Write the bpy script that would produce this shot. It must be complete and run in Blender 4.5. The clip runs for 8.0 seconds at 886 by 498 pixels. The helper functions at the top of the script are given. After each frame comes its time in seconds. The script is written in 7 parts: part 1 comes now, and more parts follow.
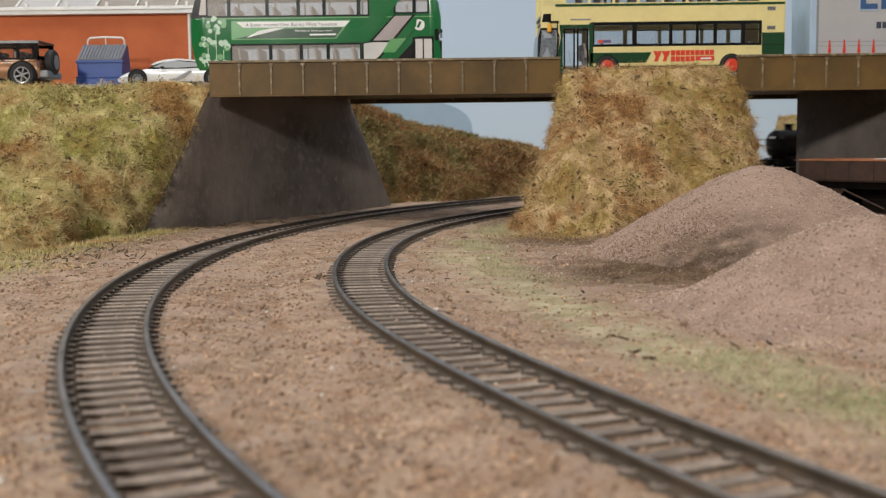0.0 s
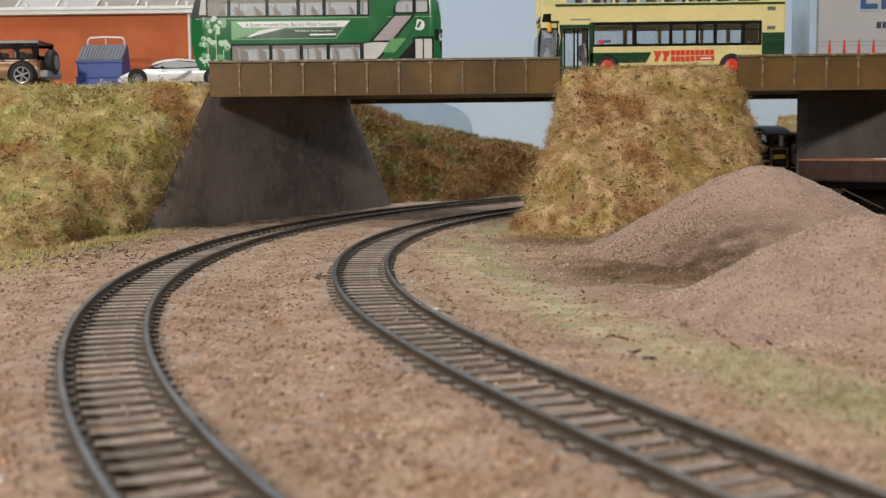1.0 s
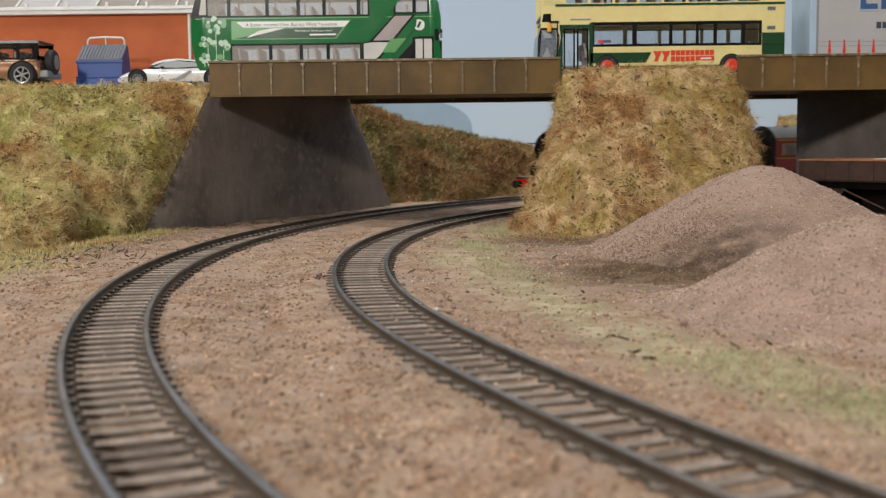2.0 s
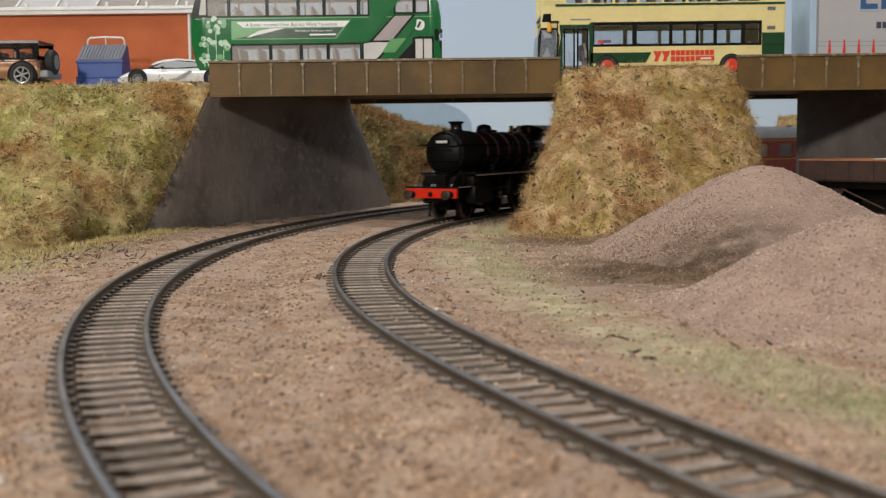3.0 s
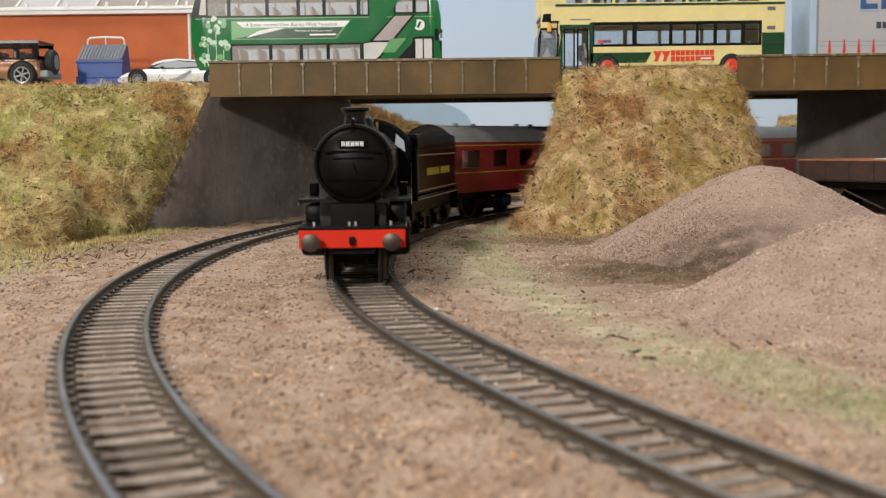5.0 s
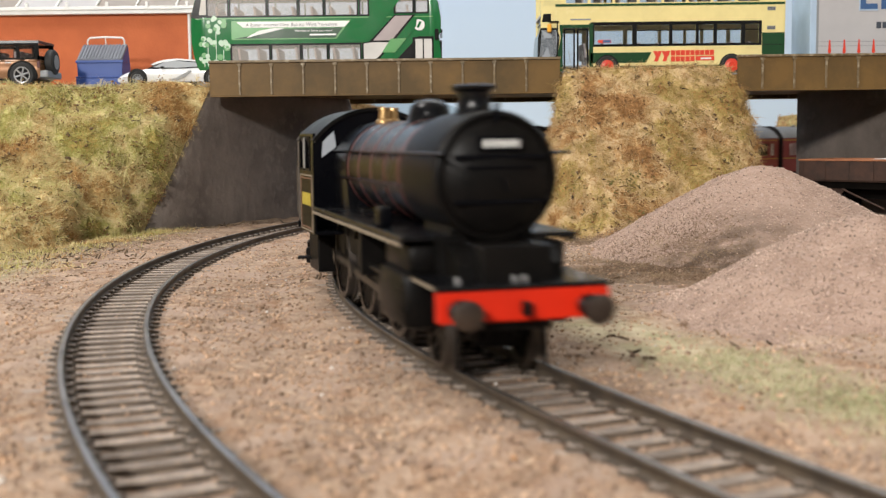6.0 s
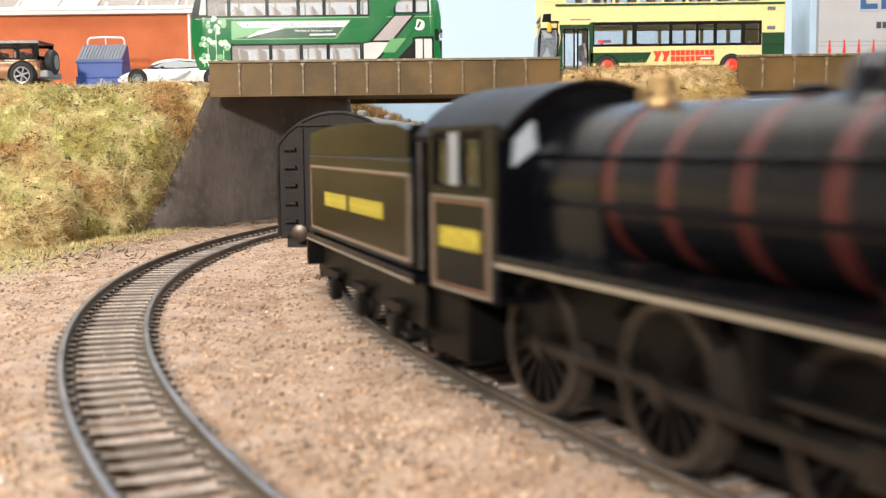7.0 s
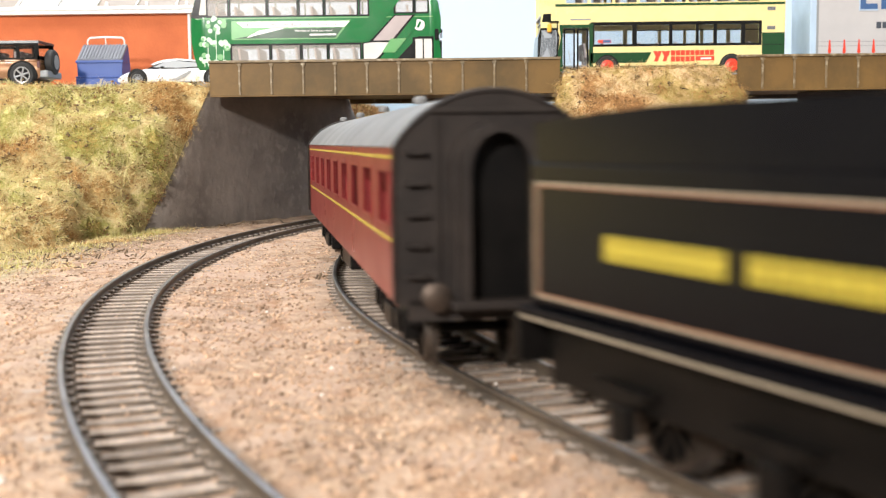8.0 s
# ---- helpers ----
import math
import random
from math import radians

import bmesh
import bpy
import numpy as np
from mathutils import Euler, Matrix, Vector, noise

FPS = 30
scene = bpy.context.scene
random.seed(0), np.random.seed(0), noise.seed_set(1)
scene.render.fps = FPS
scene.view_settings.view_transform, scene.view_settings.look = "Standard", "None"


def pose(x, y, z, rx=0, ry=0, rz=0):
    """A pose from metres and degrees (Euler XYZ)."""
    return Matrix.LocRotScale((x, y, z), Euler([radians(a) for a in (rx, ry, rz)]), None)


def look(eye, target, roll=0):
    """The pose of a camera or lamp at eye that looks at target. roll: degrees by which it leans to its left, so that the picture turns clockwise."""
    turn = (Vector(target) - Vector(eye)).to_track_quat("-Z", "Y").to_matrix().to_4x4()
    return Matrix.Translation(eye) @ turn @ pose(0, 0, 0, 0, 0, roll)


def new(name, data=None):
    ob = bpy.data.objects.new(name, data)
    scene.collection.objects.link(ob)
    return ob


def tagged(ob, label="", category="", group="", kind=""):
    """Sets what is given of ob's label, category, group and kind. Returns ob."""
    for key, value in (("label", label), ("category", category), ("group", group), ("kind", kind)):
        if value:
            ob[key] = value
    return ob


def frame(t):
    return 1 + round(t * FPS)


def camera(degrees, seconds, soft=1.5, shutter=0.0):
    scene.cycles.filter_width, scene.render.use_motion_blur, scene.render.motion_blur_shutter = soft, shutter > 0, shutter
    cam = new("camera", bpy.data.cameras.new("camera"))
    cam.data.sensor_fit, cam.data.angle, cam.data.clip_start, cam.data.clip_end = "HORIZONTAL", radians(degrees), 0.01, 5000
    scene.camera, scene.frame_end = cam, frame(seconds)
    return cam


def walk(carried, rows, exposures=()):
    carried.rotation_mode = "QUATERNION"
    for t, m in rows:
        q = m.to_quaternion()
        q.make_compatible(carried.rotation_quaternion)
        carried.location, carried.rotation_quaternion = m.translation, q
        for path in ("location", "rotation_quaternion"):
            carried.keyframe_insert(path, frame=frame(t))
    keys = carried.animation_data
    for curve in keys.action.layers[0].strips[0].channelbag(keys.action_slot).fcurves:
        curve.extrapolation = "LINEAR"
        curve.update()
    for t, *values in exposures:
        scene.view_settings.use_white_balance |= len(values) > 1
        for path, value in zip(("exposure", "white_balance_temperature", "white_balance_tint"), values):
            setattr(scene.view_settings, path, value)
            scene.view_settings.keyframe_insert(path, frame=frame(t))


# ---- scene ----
MM = 0.001                      # the layout is laid out in millimetres (OO scale, 16.5 mm gauge)


def at(x, y, z, rx=0, ry=0, rz=0):
    return pose(x * MM, y * MM, z * MM, rx, ry, rz)


cam = camera(42.84, 8.0, soft=1.1, shutter=0.7)
EYE = (0, 0, 39.9)
view = look([v * MM for v in EYE], (0, 1000 * MM, (39.9 - 95.85) * MM), roll=-0.67)
cam.data.dof.use_dof = True
cam.data.dof.focus_distance = 0.44
cam.data.dof.aperture_fstop = 33.0
walk(cam, [(0.0, view), (8.0, view)], exposures=[(0.0, -0.05), (2.6, -0.05), (3.5, -0.05), (4.5, 0.14), (5.8, 0.4), (6.5, 0.72), (7.0, 1.0), (7.5, 1.1), (8.0, 1.16)])

# ---- world and room lights ----
world = bpy.data.worlds.new("room_air")
scene.world = world
world.use_nodes = True
world.node_tree.nodes["Background"].inputs[0].default_value = (0.75, 0.85, 1.0, 1)
world.node_tree.nodes["Background"].inputs[1].default_value = 0.05


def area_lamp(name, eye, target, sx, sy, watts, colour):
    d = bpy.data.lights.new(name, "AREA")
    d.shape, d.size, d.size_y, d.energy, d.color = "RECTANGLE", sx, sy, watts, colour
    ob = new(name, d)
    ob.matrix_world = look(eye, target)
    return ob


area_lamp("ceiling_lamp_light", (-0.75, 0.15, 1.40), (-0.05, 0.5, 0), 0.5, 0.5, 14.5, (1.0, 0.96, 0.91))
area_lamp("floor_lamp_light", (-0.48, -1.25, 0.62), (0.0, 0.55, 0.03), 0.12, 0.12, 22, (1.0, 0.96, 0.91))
# added cool fill from the front right; the room has no window there
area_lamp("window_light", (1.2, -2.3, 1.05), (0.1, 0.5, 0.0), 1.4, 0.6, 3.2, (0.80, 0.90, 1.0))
# added fill that brightens the sky board and far end, without a fixture
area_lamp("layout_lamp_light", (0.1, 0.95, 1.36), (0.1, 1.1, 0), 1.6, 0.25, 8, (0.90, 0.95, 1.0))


# ---- materials ----
def node_mat(name):
    m = bpy.data.materials.new(name)
    m.use_nodes = True
    nt = m.node_tree
    return m, nt, nt.nodes["Principled BSDF"]


def mat(name, c1, c2=None, size=8.0, rough=0.6, metal=0.0, bump=0.0, fine=0.8, c3=None, island=0.0, spec=0.5, coat=0.0):
    """Two tones mixed by noise patches of a given size in mm, a third as fine specks, with fine relief."""
    m, nt, b = node_mat(name)
    N, L = nt.nodes, nt.links
    c2 = c2 or [v * 0.82 for v in c1]
    tc = N.new("ShaderNodeTexCoord")
    n1 = N.new("ShaderNodeTexNoise")
    n1.inputs["Scale"].default_value = 1000.0 / size
    n1.inputs["Detail"].default_value = 6
    n1.inputs["Roughness"].default_value = 0.62
    L.new(tc.outputs["Object"], n1.inputs["Vector"])
    ramp = N.new("ShaderNodeValToRGB")
    ramp.color_ramp.elements[0].position, ramp.color_ramp.elements[1].position = 0.36, 0.64
    ramp.color_ramp.elements[0].color, ramp.color_ramp.elements[1].color = (*c1, 1), (*c2, 1)
    L.new(n1.outputs["Fac"], ramp.inputs["Fac"])
    out = ramp.outputs["Color"]
    n2 = N.new("ShaderNodeTexNoise")
    n2.inputs["Scale"].default_value = 1000.0 / fine
    n2.inputs["Detail"].default_value = 4
    L.new(tc.outputs["Object"], n2.inputs["Vector"])
    if c3:
        r2 = N.new("ShaderNodeValToRGB")
        r2.color_ramp.elements[0].position, r2.color_ramp.elements[1].position = 0.52, 0.68
        r2.color_ramp.elements[0].color, r2.color_ramp.elements[1].color = (0, 0, 0, 1), (1, 1, 1, 1)
        L.new(n2.outputs["Fac"], r2.inputs["Fac"])
        mx = N.new("ShaderNodeMix")
        mx.data_type = "RGBA"
        L.new(r2.outputs["Color"], mx.inputs[0])
        L.new(out, mx.inputs[6])
        mx.inputs[7].default_value = (*c3, 1)
        out = mx.outputs[2]
    if island:
        g = N.new("ShaderNodeNewGeometry")
        oi = N.new("ShaderNodeObjectInfo")
        ad = N.new("ShaderNodeMath")
        ad.operation = "ADD"
        L.new(g.outputs["Random Per Island"], ad.inputs[0])
        L.new(oi.outputs["Random"], ad.inputs[1])
        fr = N.new("ShaderNodeMath")
        fr.operation = "FRACT"
        L.new(ad.outputs[0], fr.inputs[0])
        mr = N.new("ShaderNodeMapRange")
        mr.inputs["To Min"].default_value, mr.inputs["To Max"].default_value = 1 - island, 1 + island
        L.new(fr.outputs[0], mr.inputs["Value"])
        hs = N.new("ShaderNodeHueSaturation")
        L.new(mr.outputs[0], hs.inputs["Value"])
        L.new(out, hs.inputs["Color"])
        out = hs.outputs["Color"]
    L.new(out, b.inputs["Base Color"])
    mr2 = N.new("ShaderNodeMapRange")
    mr2.inputs["To Min"].default_value, mr2.inputs["To Max"].default_value = max(0.02, rough - 0.1), min(1, rough + 0.1)
    L.new(n1.outputs["Fac"], mr2.inputs["Value"])
    L.new(mr2.outputs[0], b.inputs["Roughness"])
    b.inputs["Metallic"].default_value = metal
    b.inputs["Specular IOR Level"].default_value = spec
    b.inputs["Coat Weight"].default_value = coat
    if bump:
        bp = N.new("ShaderNodeBump")
        bp.inputs["Strength"].default_value = bump
        bp.inputs["Distance"].default_value = fine * MM * 0.6
        L.new(n2.outputs["Fac"], bp.inputs["Height"])
        L.new(bp.outputs["Normal"], b.inputs["Normal"])
    return m


def soil_mat():
    """Scatter-covered ground: tan grit with pale and dark grains, and greenish turf where the turf value says so."""
    m = mat("soil", (0.435, 0.312, 0.228), (0.225, 0.155, 0.112), 12, 0.95, 0, 1.0, 1.3, (0.46, 0.355, 0.27), spec=0.15)
    nt = m.node_tree
    N, L = nt.nodes, nt.links
    b = N["Principled BSDF"]
    base = b.inputs["Base Color"].links[0].from_socket
    at_ = N.new("ShaderNodeAttribute")
    at_.attribute_name = "turf"
    tc = N.new("ShaderNodeTexCoord")
    n = N.new("ShaderNodeTexNoise")
    n.inputs["Scale"].default_value, n.inputs["Detail"].default_value = 70, 7
    L.new(tc.outputs["Object"], n.inputs["Vector"])
    mul = N.new("ShaderNodeMath")
    mul.operation = "MULTIPLY"
    L.new(at_.outputs["Fac"], mul.inputs[0])
    mr = N.new("ShaderNodeMapRange")
    mr.inputs["From Min"].default_value, mr.inputs["From Max"].default_value = 0.3, 0.54
    L.new(n.outputs["Fac"], mr.inputs["Value"])
    L.new(mr.outputs[0], mul.inputs[1])
    n3 = N.new("ShaderNodeTexNoise")
    n3.inputs["Scale"].default_value, n3.inputs["Detail"].default_value = 160, 5
    L.new(tc.outputs["Object"], n3.inputs["Vector"])
    rp = N.new("ShaderNodeValToRGB")
    rp.color_ramp.elements[0].position, rp.color_ramp.elements[1].position = 0.35, 0.65
    rp.color_ramp.elements[0].color, rp.color_ramp.elements[1].color = (0.30, 0.29, 0.155, 1), (0.53, 0.47, 0.315, 1)
    L.new(n3.outputs["Fac"], rp.inputs["Fac"])
    mx = N.new("ShaderNodeMix")
    mx.data_type = "RGBA"
    L.new(mul.outputs[0], mx.inputs[0])
    L.new(base, mx.inputs[6])
    L.new(rp.outputs["Color"], mx.inputs[7])
    # reddish and greyish clumps of scatter
    soil = base
    for sc_, lo, hi, tone, amount in ((150, 0.5, 0.68, (0.27, 0.15, 0.085), 0.75), (62, 0.48, 0.66, (0.40, 0.30, 0.242), 0.65), (330, 0.58, 0.7, (0.60, 0.45, 0.31), 0.6)):
        nn_ = N.new("ShaderNodeTexNoise")
        nn_.inputs["Scale"].default_value, nn_.inputs["Detail"].default_value = sc_, 5
        L.new(tc.outputs["Object"], nn_.inputs["Vector"])
        rr_ = N.new("ShaderNodeMapRange")
        rr_.inputs["From Min"].default_value, rr_.inputs["From Max"].default_value, rr_.inputs["To Max"].default_value = lo, hi, amount
        L.new(nn_.outputs["Fac"], rr_.inputs["Value"])
        mm_ = N.new("ShaderNodeMix")
        mm_.data_type = "RGBA"
        L.new(rr_.outputs[0], mm_.inputs[0])
        L.new(soil, mm_.inputs[6])
        mm_.inputs[7].default_value = (*tone, 1)
        soil = mm_.outputs[2]
    L.new(soil, mx.inputs[6])
    # dark earth brown; along the tracks it paints the shade between sleepers
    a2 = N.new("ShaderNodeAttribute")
    a2.attribute_name = "earth_shade"
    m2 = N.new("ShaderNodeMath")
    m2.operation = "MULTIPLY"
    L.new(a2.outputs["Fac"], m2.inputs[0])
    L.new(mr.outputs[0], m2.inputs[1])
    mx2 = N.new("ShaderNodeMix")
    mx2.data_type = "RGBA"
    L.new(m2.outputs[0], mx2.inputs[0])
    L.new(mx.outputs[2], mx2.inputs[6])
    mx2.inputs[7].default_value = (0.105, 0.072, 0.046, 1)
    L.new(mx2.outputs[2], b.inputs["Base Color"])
    return m


def fibre_mat(name, tones, patch=25.0, felt=False):
    """Static grass: tones swayed by large patches; each fibre, or fine felt grain, varies round its patch."""
    m, nt, b = node_mat(name)
    N, L = nt.nodes, nt.links
    tc = N.new("ShaderNodeTexCoord")
    n = N.new("ShaderNodeTexNoise")
    n.inputs["Scale"].default_value, n.inputs["Detail"].default_value = 1000 / patch, 6
    n.inputs["Roughness"].default_value, n.inputs["Distortion"].default_value = 0.58, 0.3
    L.new(tc.outputs["Object"], n.inputs["Vector"])
    mr = N.new("ShaderNodeMapRange")
    mr.inputs["From Min"].default_value, mr.inputs["From Max"].default_value = 0.365, 0.635
    mr.inputs["To Min"].default_value, mr.inputs["To Max"].default_value = -0.12, 0.64
    L.new(n.outputs["Fac"], mr.inputs["Value"])
    mul = N.new("ShaderNodeMath")
    mul.operation = "MULTIPLY_ADD"
    mul.inputs[1].default_value = 0.52
    if felt:
        g = N.new("ShaderNodeTexNoise")
        g.inputs["Scale"].default_value, g.inputs["Detail"].default_value = 900, 3
        L.new(tc.outputs["Object"], g.inputs["Vector"])
        L.new(g.outputs["Fac"], mul.inputs[0])
        bp = N.new("ShaderNodeBump")
        bp.inputs["Strength"].default_value, bp.inputs["Distance"].default_value = 0.8, 0.0008
        L.new(g.outputs["Fac"], bp.inputs["Height"])
        L.new(bp.outputs["Normal"], b.inputs["Normal"])
    else:
        g = N.new("ShaderNodeNewGeometry")
        L.new(g.outputs["Random Per Island"], mul.inputs[0])
    L.new(mr.outputs[0], mul.inputs[2])
    rp = N.new("ShaderNodeValToRGB")
    el = rp.color_ramp.elements
    while len(el) < len(tones):
        el.new(0.5)
    for i, c in enumerate(tones):
        el[i].position = i / (len(tones) - 1)
        el[i].color = (*c, 1)
    L.new(mul.outputs[0], rp.inputs["Fac"])
    L.new(rp.outputs["Color"], b.inputs["Base Color"])
    b.inputs["Roughness"].default_value = 0.75
    b.inputs["Specular IOR Level"].default_value = 0.2
    return m


def glass_mat(name, tint=(0.93, 0.95, 0.96), haze=0.0):
    """Thin clear glazing: light passes straight through, with a weak mirror reflection and, given haze, a milky share
    that paints a pale reflection.
    """
    m, nt, b = node_mat(name)
    N, L = nt.nodes, nt.links
    tr, gl, mx = N.new("ShaderNodeBsdfTransparent"), N.new("ShaderNodeBsdfGlossy"), N.new("ShaderNodeMixShader")
    tr.inputs["Color"].default_value = (*tint, 1)
    gl.inputs["Roughness"].default_value = 0.05
    mx.inputs[0].default_value = 0.07
    L.new(tr.outputs[0], mx.inputs[1])
    L.new(gl.outputs[0], mx.inputs[2])
    out = mx
    if haze:
        b.inputs["Base Color"].default_value = (*tint, 1)
        b.inputs["Roughness"].default_value = 0.25
        out = N.new("ShaderNodeMixShader")
        out.inputs[0].default_value = haze
        L.new(mx.outputs[0], out.inputs[1])
        L.new(b.outputs[0], out.inputs[2])
    L.new(out.outputs[0], N["Material Output"].inputs["Surface"])
    return m


SOIL = soil_mat()
GRIT = mat("loose_grit", (0.46, 0.32, 0.22), (0.31, 0.20, 0.13), 30, 0.9, 0, 0, 0.5, island=0.58, spec=0.2)
CLOD = mat("soil_crumb", (0.37, 0.26, 0.19), (0.26, 0.175, 0.125), 20, 0.95, 0, 0, 0.5, island=0.35, spec=0.15)
GRAVEL = mat("gravel", (0.40, 0.285, 0.225), (0.29, 0.20, 0.155), 10, 0.95, 0, 1.0, 1.1, (0.42, 0.31, 0.26), spec=0.15)
GRAVEL_CHIP = mat("gravel_chip", (0.50, 0.38, 0.31), (0.38, 0.28, 0.225), 12, 0.85, 0, 0, 0.5, island=0.5, spec=0.25)
WHITE_CHIP = mat("white_chip", (0.75, 0.72, 0.68), (0.6, 0.56, 0.5), 5, 0.6, island=0.2)
ORANGE_CHIP = mat("orange_chip", (0.50, 0.27, 0.12), (0.34, 0.17, 0.08), 5, 0.7, island=0.3)
BANK = mat("bank_earth", (0.32, 0.22, 0.11), (0.38, 0.33, 0.15), 22, 0.95, 0, 1.0, 1.6, (0.21, 0.13, 0.07), spec=0.1)
DRY_TONES = [(0.19, 0.10, 0.042), (0.32, 0.165, 0.062), (0.43, 0.26, 0.108), (0.58, 0.435, 0.25), (0.49, 0.345, 0.15), (0.32, 0.255, 0.078), (0.42, 0.23, 0.09)]
GREEN_TONES = [(0.30, 0.158, 0.052), (0.44, 0.255, 0.094), (0.56, 0.42, 0.19), (0.66, 0.555, 0.31), (0.51, 0.465, 0.18), (0.295, 0.295, 0.076), (0.47, 0.315, 0.108)]



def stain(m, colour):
    """Mixes a soil colour in where the mesh's earth and shade value asks for it."""
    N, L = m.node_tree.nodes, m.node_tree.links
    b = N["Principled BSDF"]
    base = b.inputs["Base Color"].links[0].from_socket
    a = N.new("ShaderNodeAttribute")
    a.attribute_name = "earth_shade"
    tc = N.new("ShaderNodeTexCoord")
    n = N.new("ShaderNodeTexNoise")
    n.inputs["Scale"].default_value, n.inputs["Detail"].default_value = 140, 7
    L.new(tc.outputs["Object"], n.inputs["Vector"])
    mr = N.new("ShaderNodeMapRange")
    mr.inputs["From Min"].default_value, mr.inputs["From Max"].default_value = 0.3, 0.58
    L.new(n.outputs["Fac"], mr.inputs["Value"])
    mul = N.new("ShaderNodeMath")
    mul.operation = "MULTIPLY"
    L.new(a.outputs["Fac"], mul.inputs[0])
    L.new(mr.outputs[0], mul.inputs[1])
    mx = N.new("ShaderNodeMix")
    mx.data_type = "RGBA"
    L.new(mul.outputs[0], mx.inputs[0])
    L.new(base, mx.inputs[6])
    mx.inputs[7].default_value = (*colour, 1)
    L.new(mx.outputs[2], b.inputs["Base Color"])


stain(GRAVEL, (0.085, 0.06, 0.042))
STRAW = fibre_mat("dry_grass", DRY_TONES, 26)
MEADOW = fibre_mat("green_grass", GREEN_TONES, 30)
STRAW_FELT = fibre_mat("dry_grass_felt", DRY_TONES, 26, True)
MEADOW_FELT = fibre_mat("green_grass_felt", GREEN_TONES, 30, True)
SCRUB = fibre_mat("brown_scrub", [(0.24, 0.13, 0.065), (0.43, 0.225, 0.10), (0.53, 0.335, 0.165), (0.44, 0.36, 0.16), (0.25, 0.25, 0.10)], 30)
CRUMB = fibre_mat("turf_crumb", [(0.09, 0.055, 0.03), (0.22, 0.115, 0.05), (0.28, 0.16, 0.07), (0.23, 0.19, 0.075), (0.16, 0.16, 0.05)], 14)
LITTER = fibre_mat("dead_grass", [(0.11, 0.07, 0.045), (0.17, 0.11, 0.07), (0.25, 0.17, 0.11), (0.36, 0.27, 0.17)], 12)
TURF = fibre_mat("pale_turf", [(0.27, 0.26, 0.14), (0.38, 0.37, 0.21), (0.52, 0.47, 0.31), (0.42, 0.34, 0.22)], 18)
TWIG = mat("dark_twig", (0.085, 0.056, 0.032), (0.16, 0.105, 0.06), 4, 0.9, island=0.5)
RAIL = mat("rail_steel", (0.125, 0.095, 0.068), (0.07, 0.056, 0.045), 9, 0.5, 0.35, 0.2, 1.0)
RAIL_TOP = mat("rail_running_face", (0.34, 0.34, 0.345), (0.19, 0.185, 0.18), 14, 0.3, 0.9, 0.1, 0.8)
SLEEPER = mat("sleeper", (0.30, 0.255, 0.222), (0.19, 0.16, 0.14), 6, 0.85, 0, 0.5, 0.7, (0.40, 0.30, 0.22), island=0.28, spec=0.2)
# rail chairs, and the shade painted on the sleepers' upright sides
CHAIR_AND_SHADE = mat("rail_chair_and_side_shade", (0.085, 0.066, 0.05), (0.14, 0.105, 0.078), 5, 0.7, 0, 0.3, 0.6)
GIRDER = mat("rusty_girder", (0.16, 0.096, 0.035), (0.095, 0.062, 0.027), 24, 0.45, 0.0, 0.03, 2.5, spec=0.14)
GIRDER_RIB = mat("girder_rib", (0.10, 0.066, 0.026), (0.19, 0.135, 0.07), 7, 0.5, 0.0, 0.2, 3.0, (0.30, 0.25, 0.17))
CONCRETE = mat("abutment_concrete", (0.225, 0.19, 0.165), (0.105, 0.086, 0.075), 52, 0.6, 0, 0.25, 5.0, (0.20, 0.168, 0.148))
ROADTOP = mat("road_grey", (0.30, 0.30, 0.29), (0.23, 0.23, 0.23), 20, 0.9, 0, 0.4, 0.8)
PLASTER = mat("room_paint", (0.72, 0.68, 0.62), (0.66, 0.62, 0.56), 300, 0.9)
BOARD = mat("baseboard_wood", (0.32, 0.21, 0.12), (0.24, 0.15, 0.09), 40, 0.7, 0, 0.2, 3)
CARPET = mat("room_carpet", (0.12, 0.11, 0.12), (0.09, 0.085, 0.09), 60, 0.95)


# ---- mesh helpers: everything is drawn in millimetres ----
def finish(bm, name, material, parent=None, label="", smooth=False):
    bmesh.ops.recalc_face_normals(bm, faces=bm.faces)
    me = bpy.data.meshes.new(name)
    bm.transform(Matrix.Scale(MM, 4))
    bm.to_mesh(me)
    bm.free()
    for m in (material if isinstance(material, (list, tuple)) else [material]):
        me.materials.append(m)
    if smooth:
        for p in me.polygons:
            p.use_smooth = True
        me.set_sharp_from_angle(angle=radians(38))
    ob = new(name, me)
    if me.materials[0].name == "window_glass":
        ob.visible_shadow = False
    if parent:
        ob.parent = parent
    if label:
        ob["label"] = label
    return ob


def part(name, bm, material, parent, label="", smooth=False):
    return finish(bm, name, material, parent, label, smooth)


def thing(name, label, category, m=None, group="", kind=""):
    ob = new(name)
    ob.empty_display_size = 0.01
    if m is not None:
        ob.matrix_world = m
    return tagged(ob, label, category, group, kind)


def add_box(bm, x0, x1, y0, y1, z0, z1, bev=0.0, mi=0):
    r = bmesh.ops.create_cube(bm, size=1.0)
    vs = r["verts"]
    for v in vs:
        v.co = Vector(((x0 + x1) / 2 + v.co.x * (x1 - x0), (y0 + y1) / 2 + v.co.y * (y1 - y0), (z0 + z1) / 2 + v.co.z * (z1 - z0)))
    fs = {f for v in vs for f in v.link_faces}
    if mi:
        for f in fs:
            f.material_index = mi
    if bev:
        es = {e for v in vs for e in v.link_edges}
        bmesh.ops.bevel(bm, geom=list(es), offset=bev, segments=2, affect="EDGES", profile=0.5)
    return vs


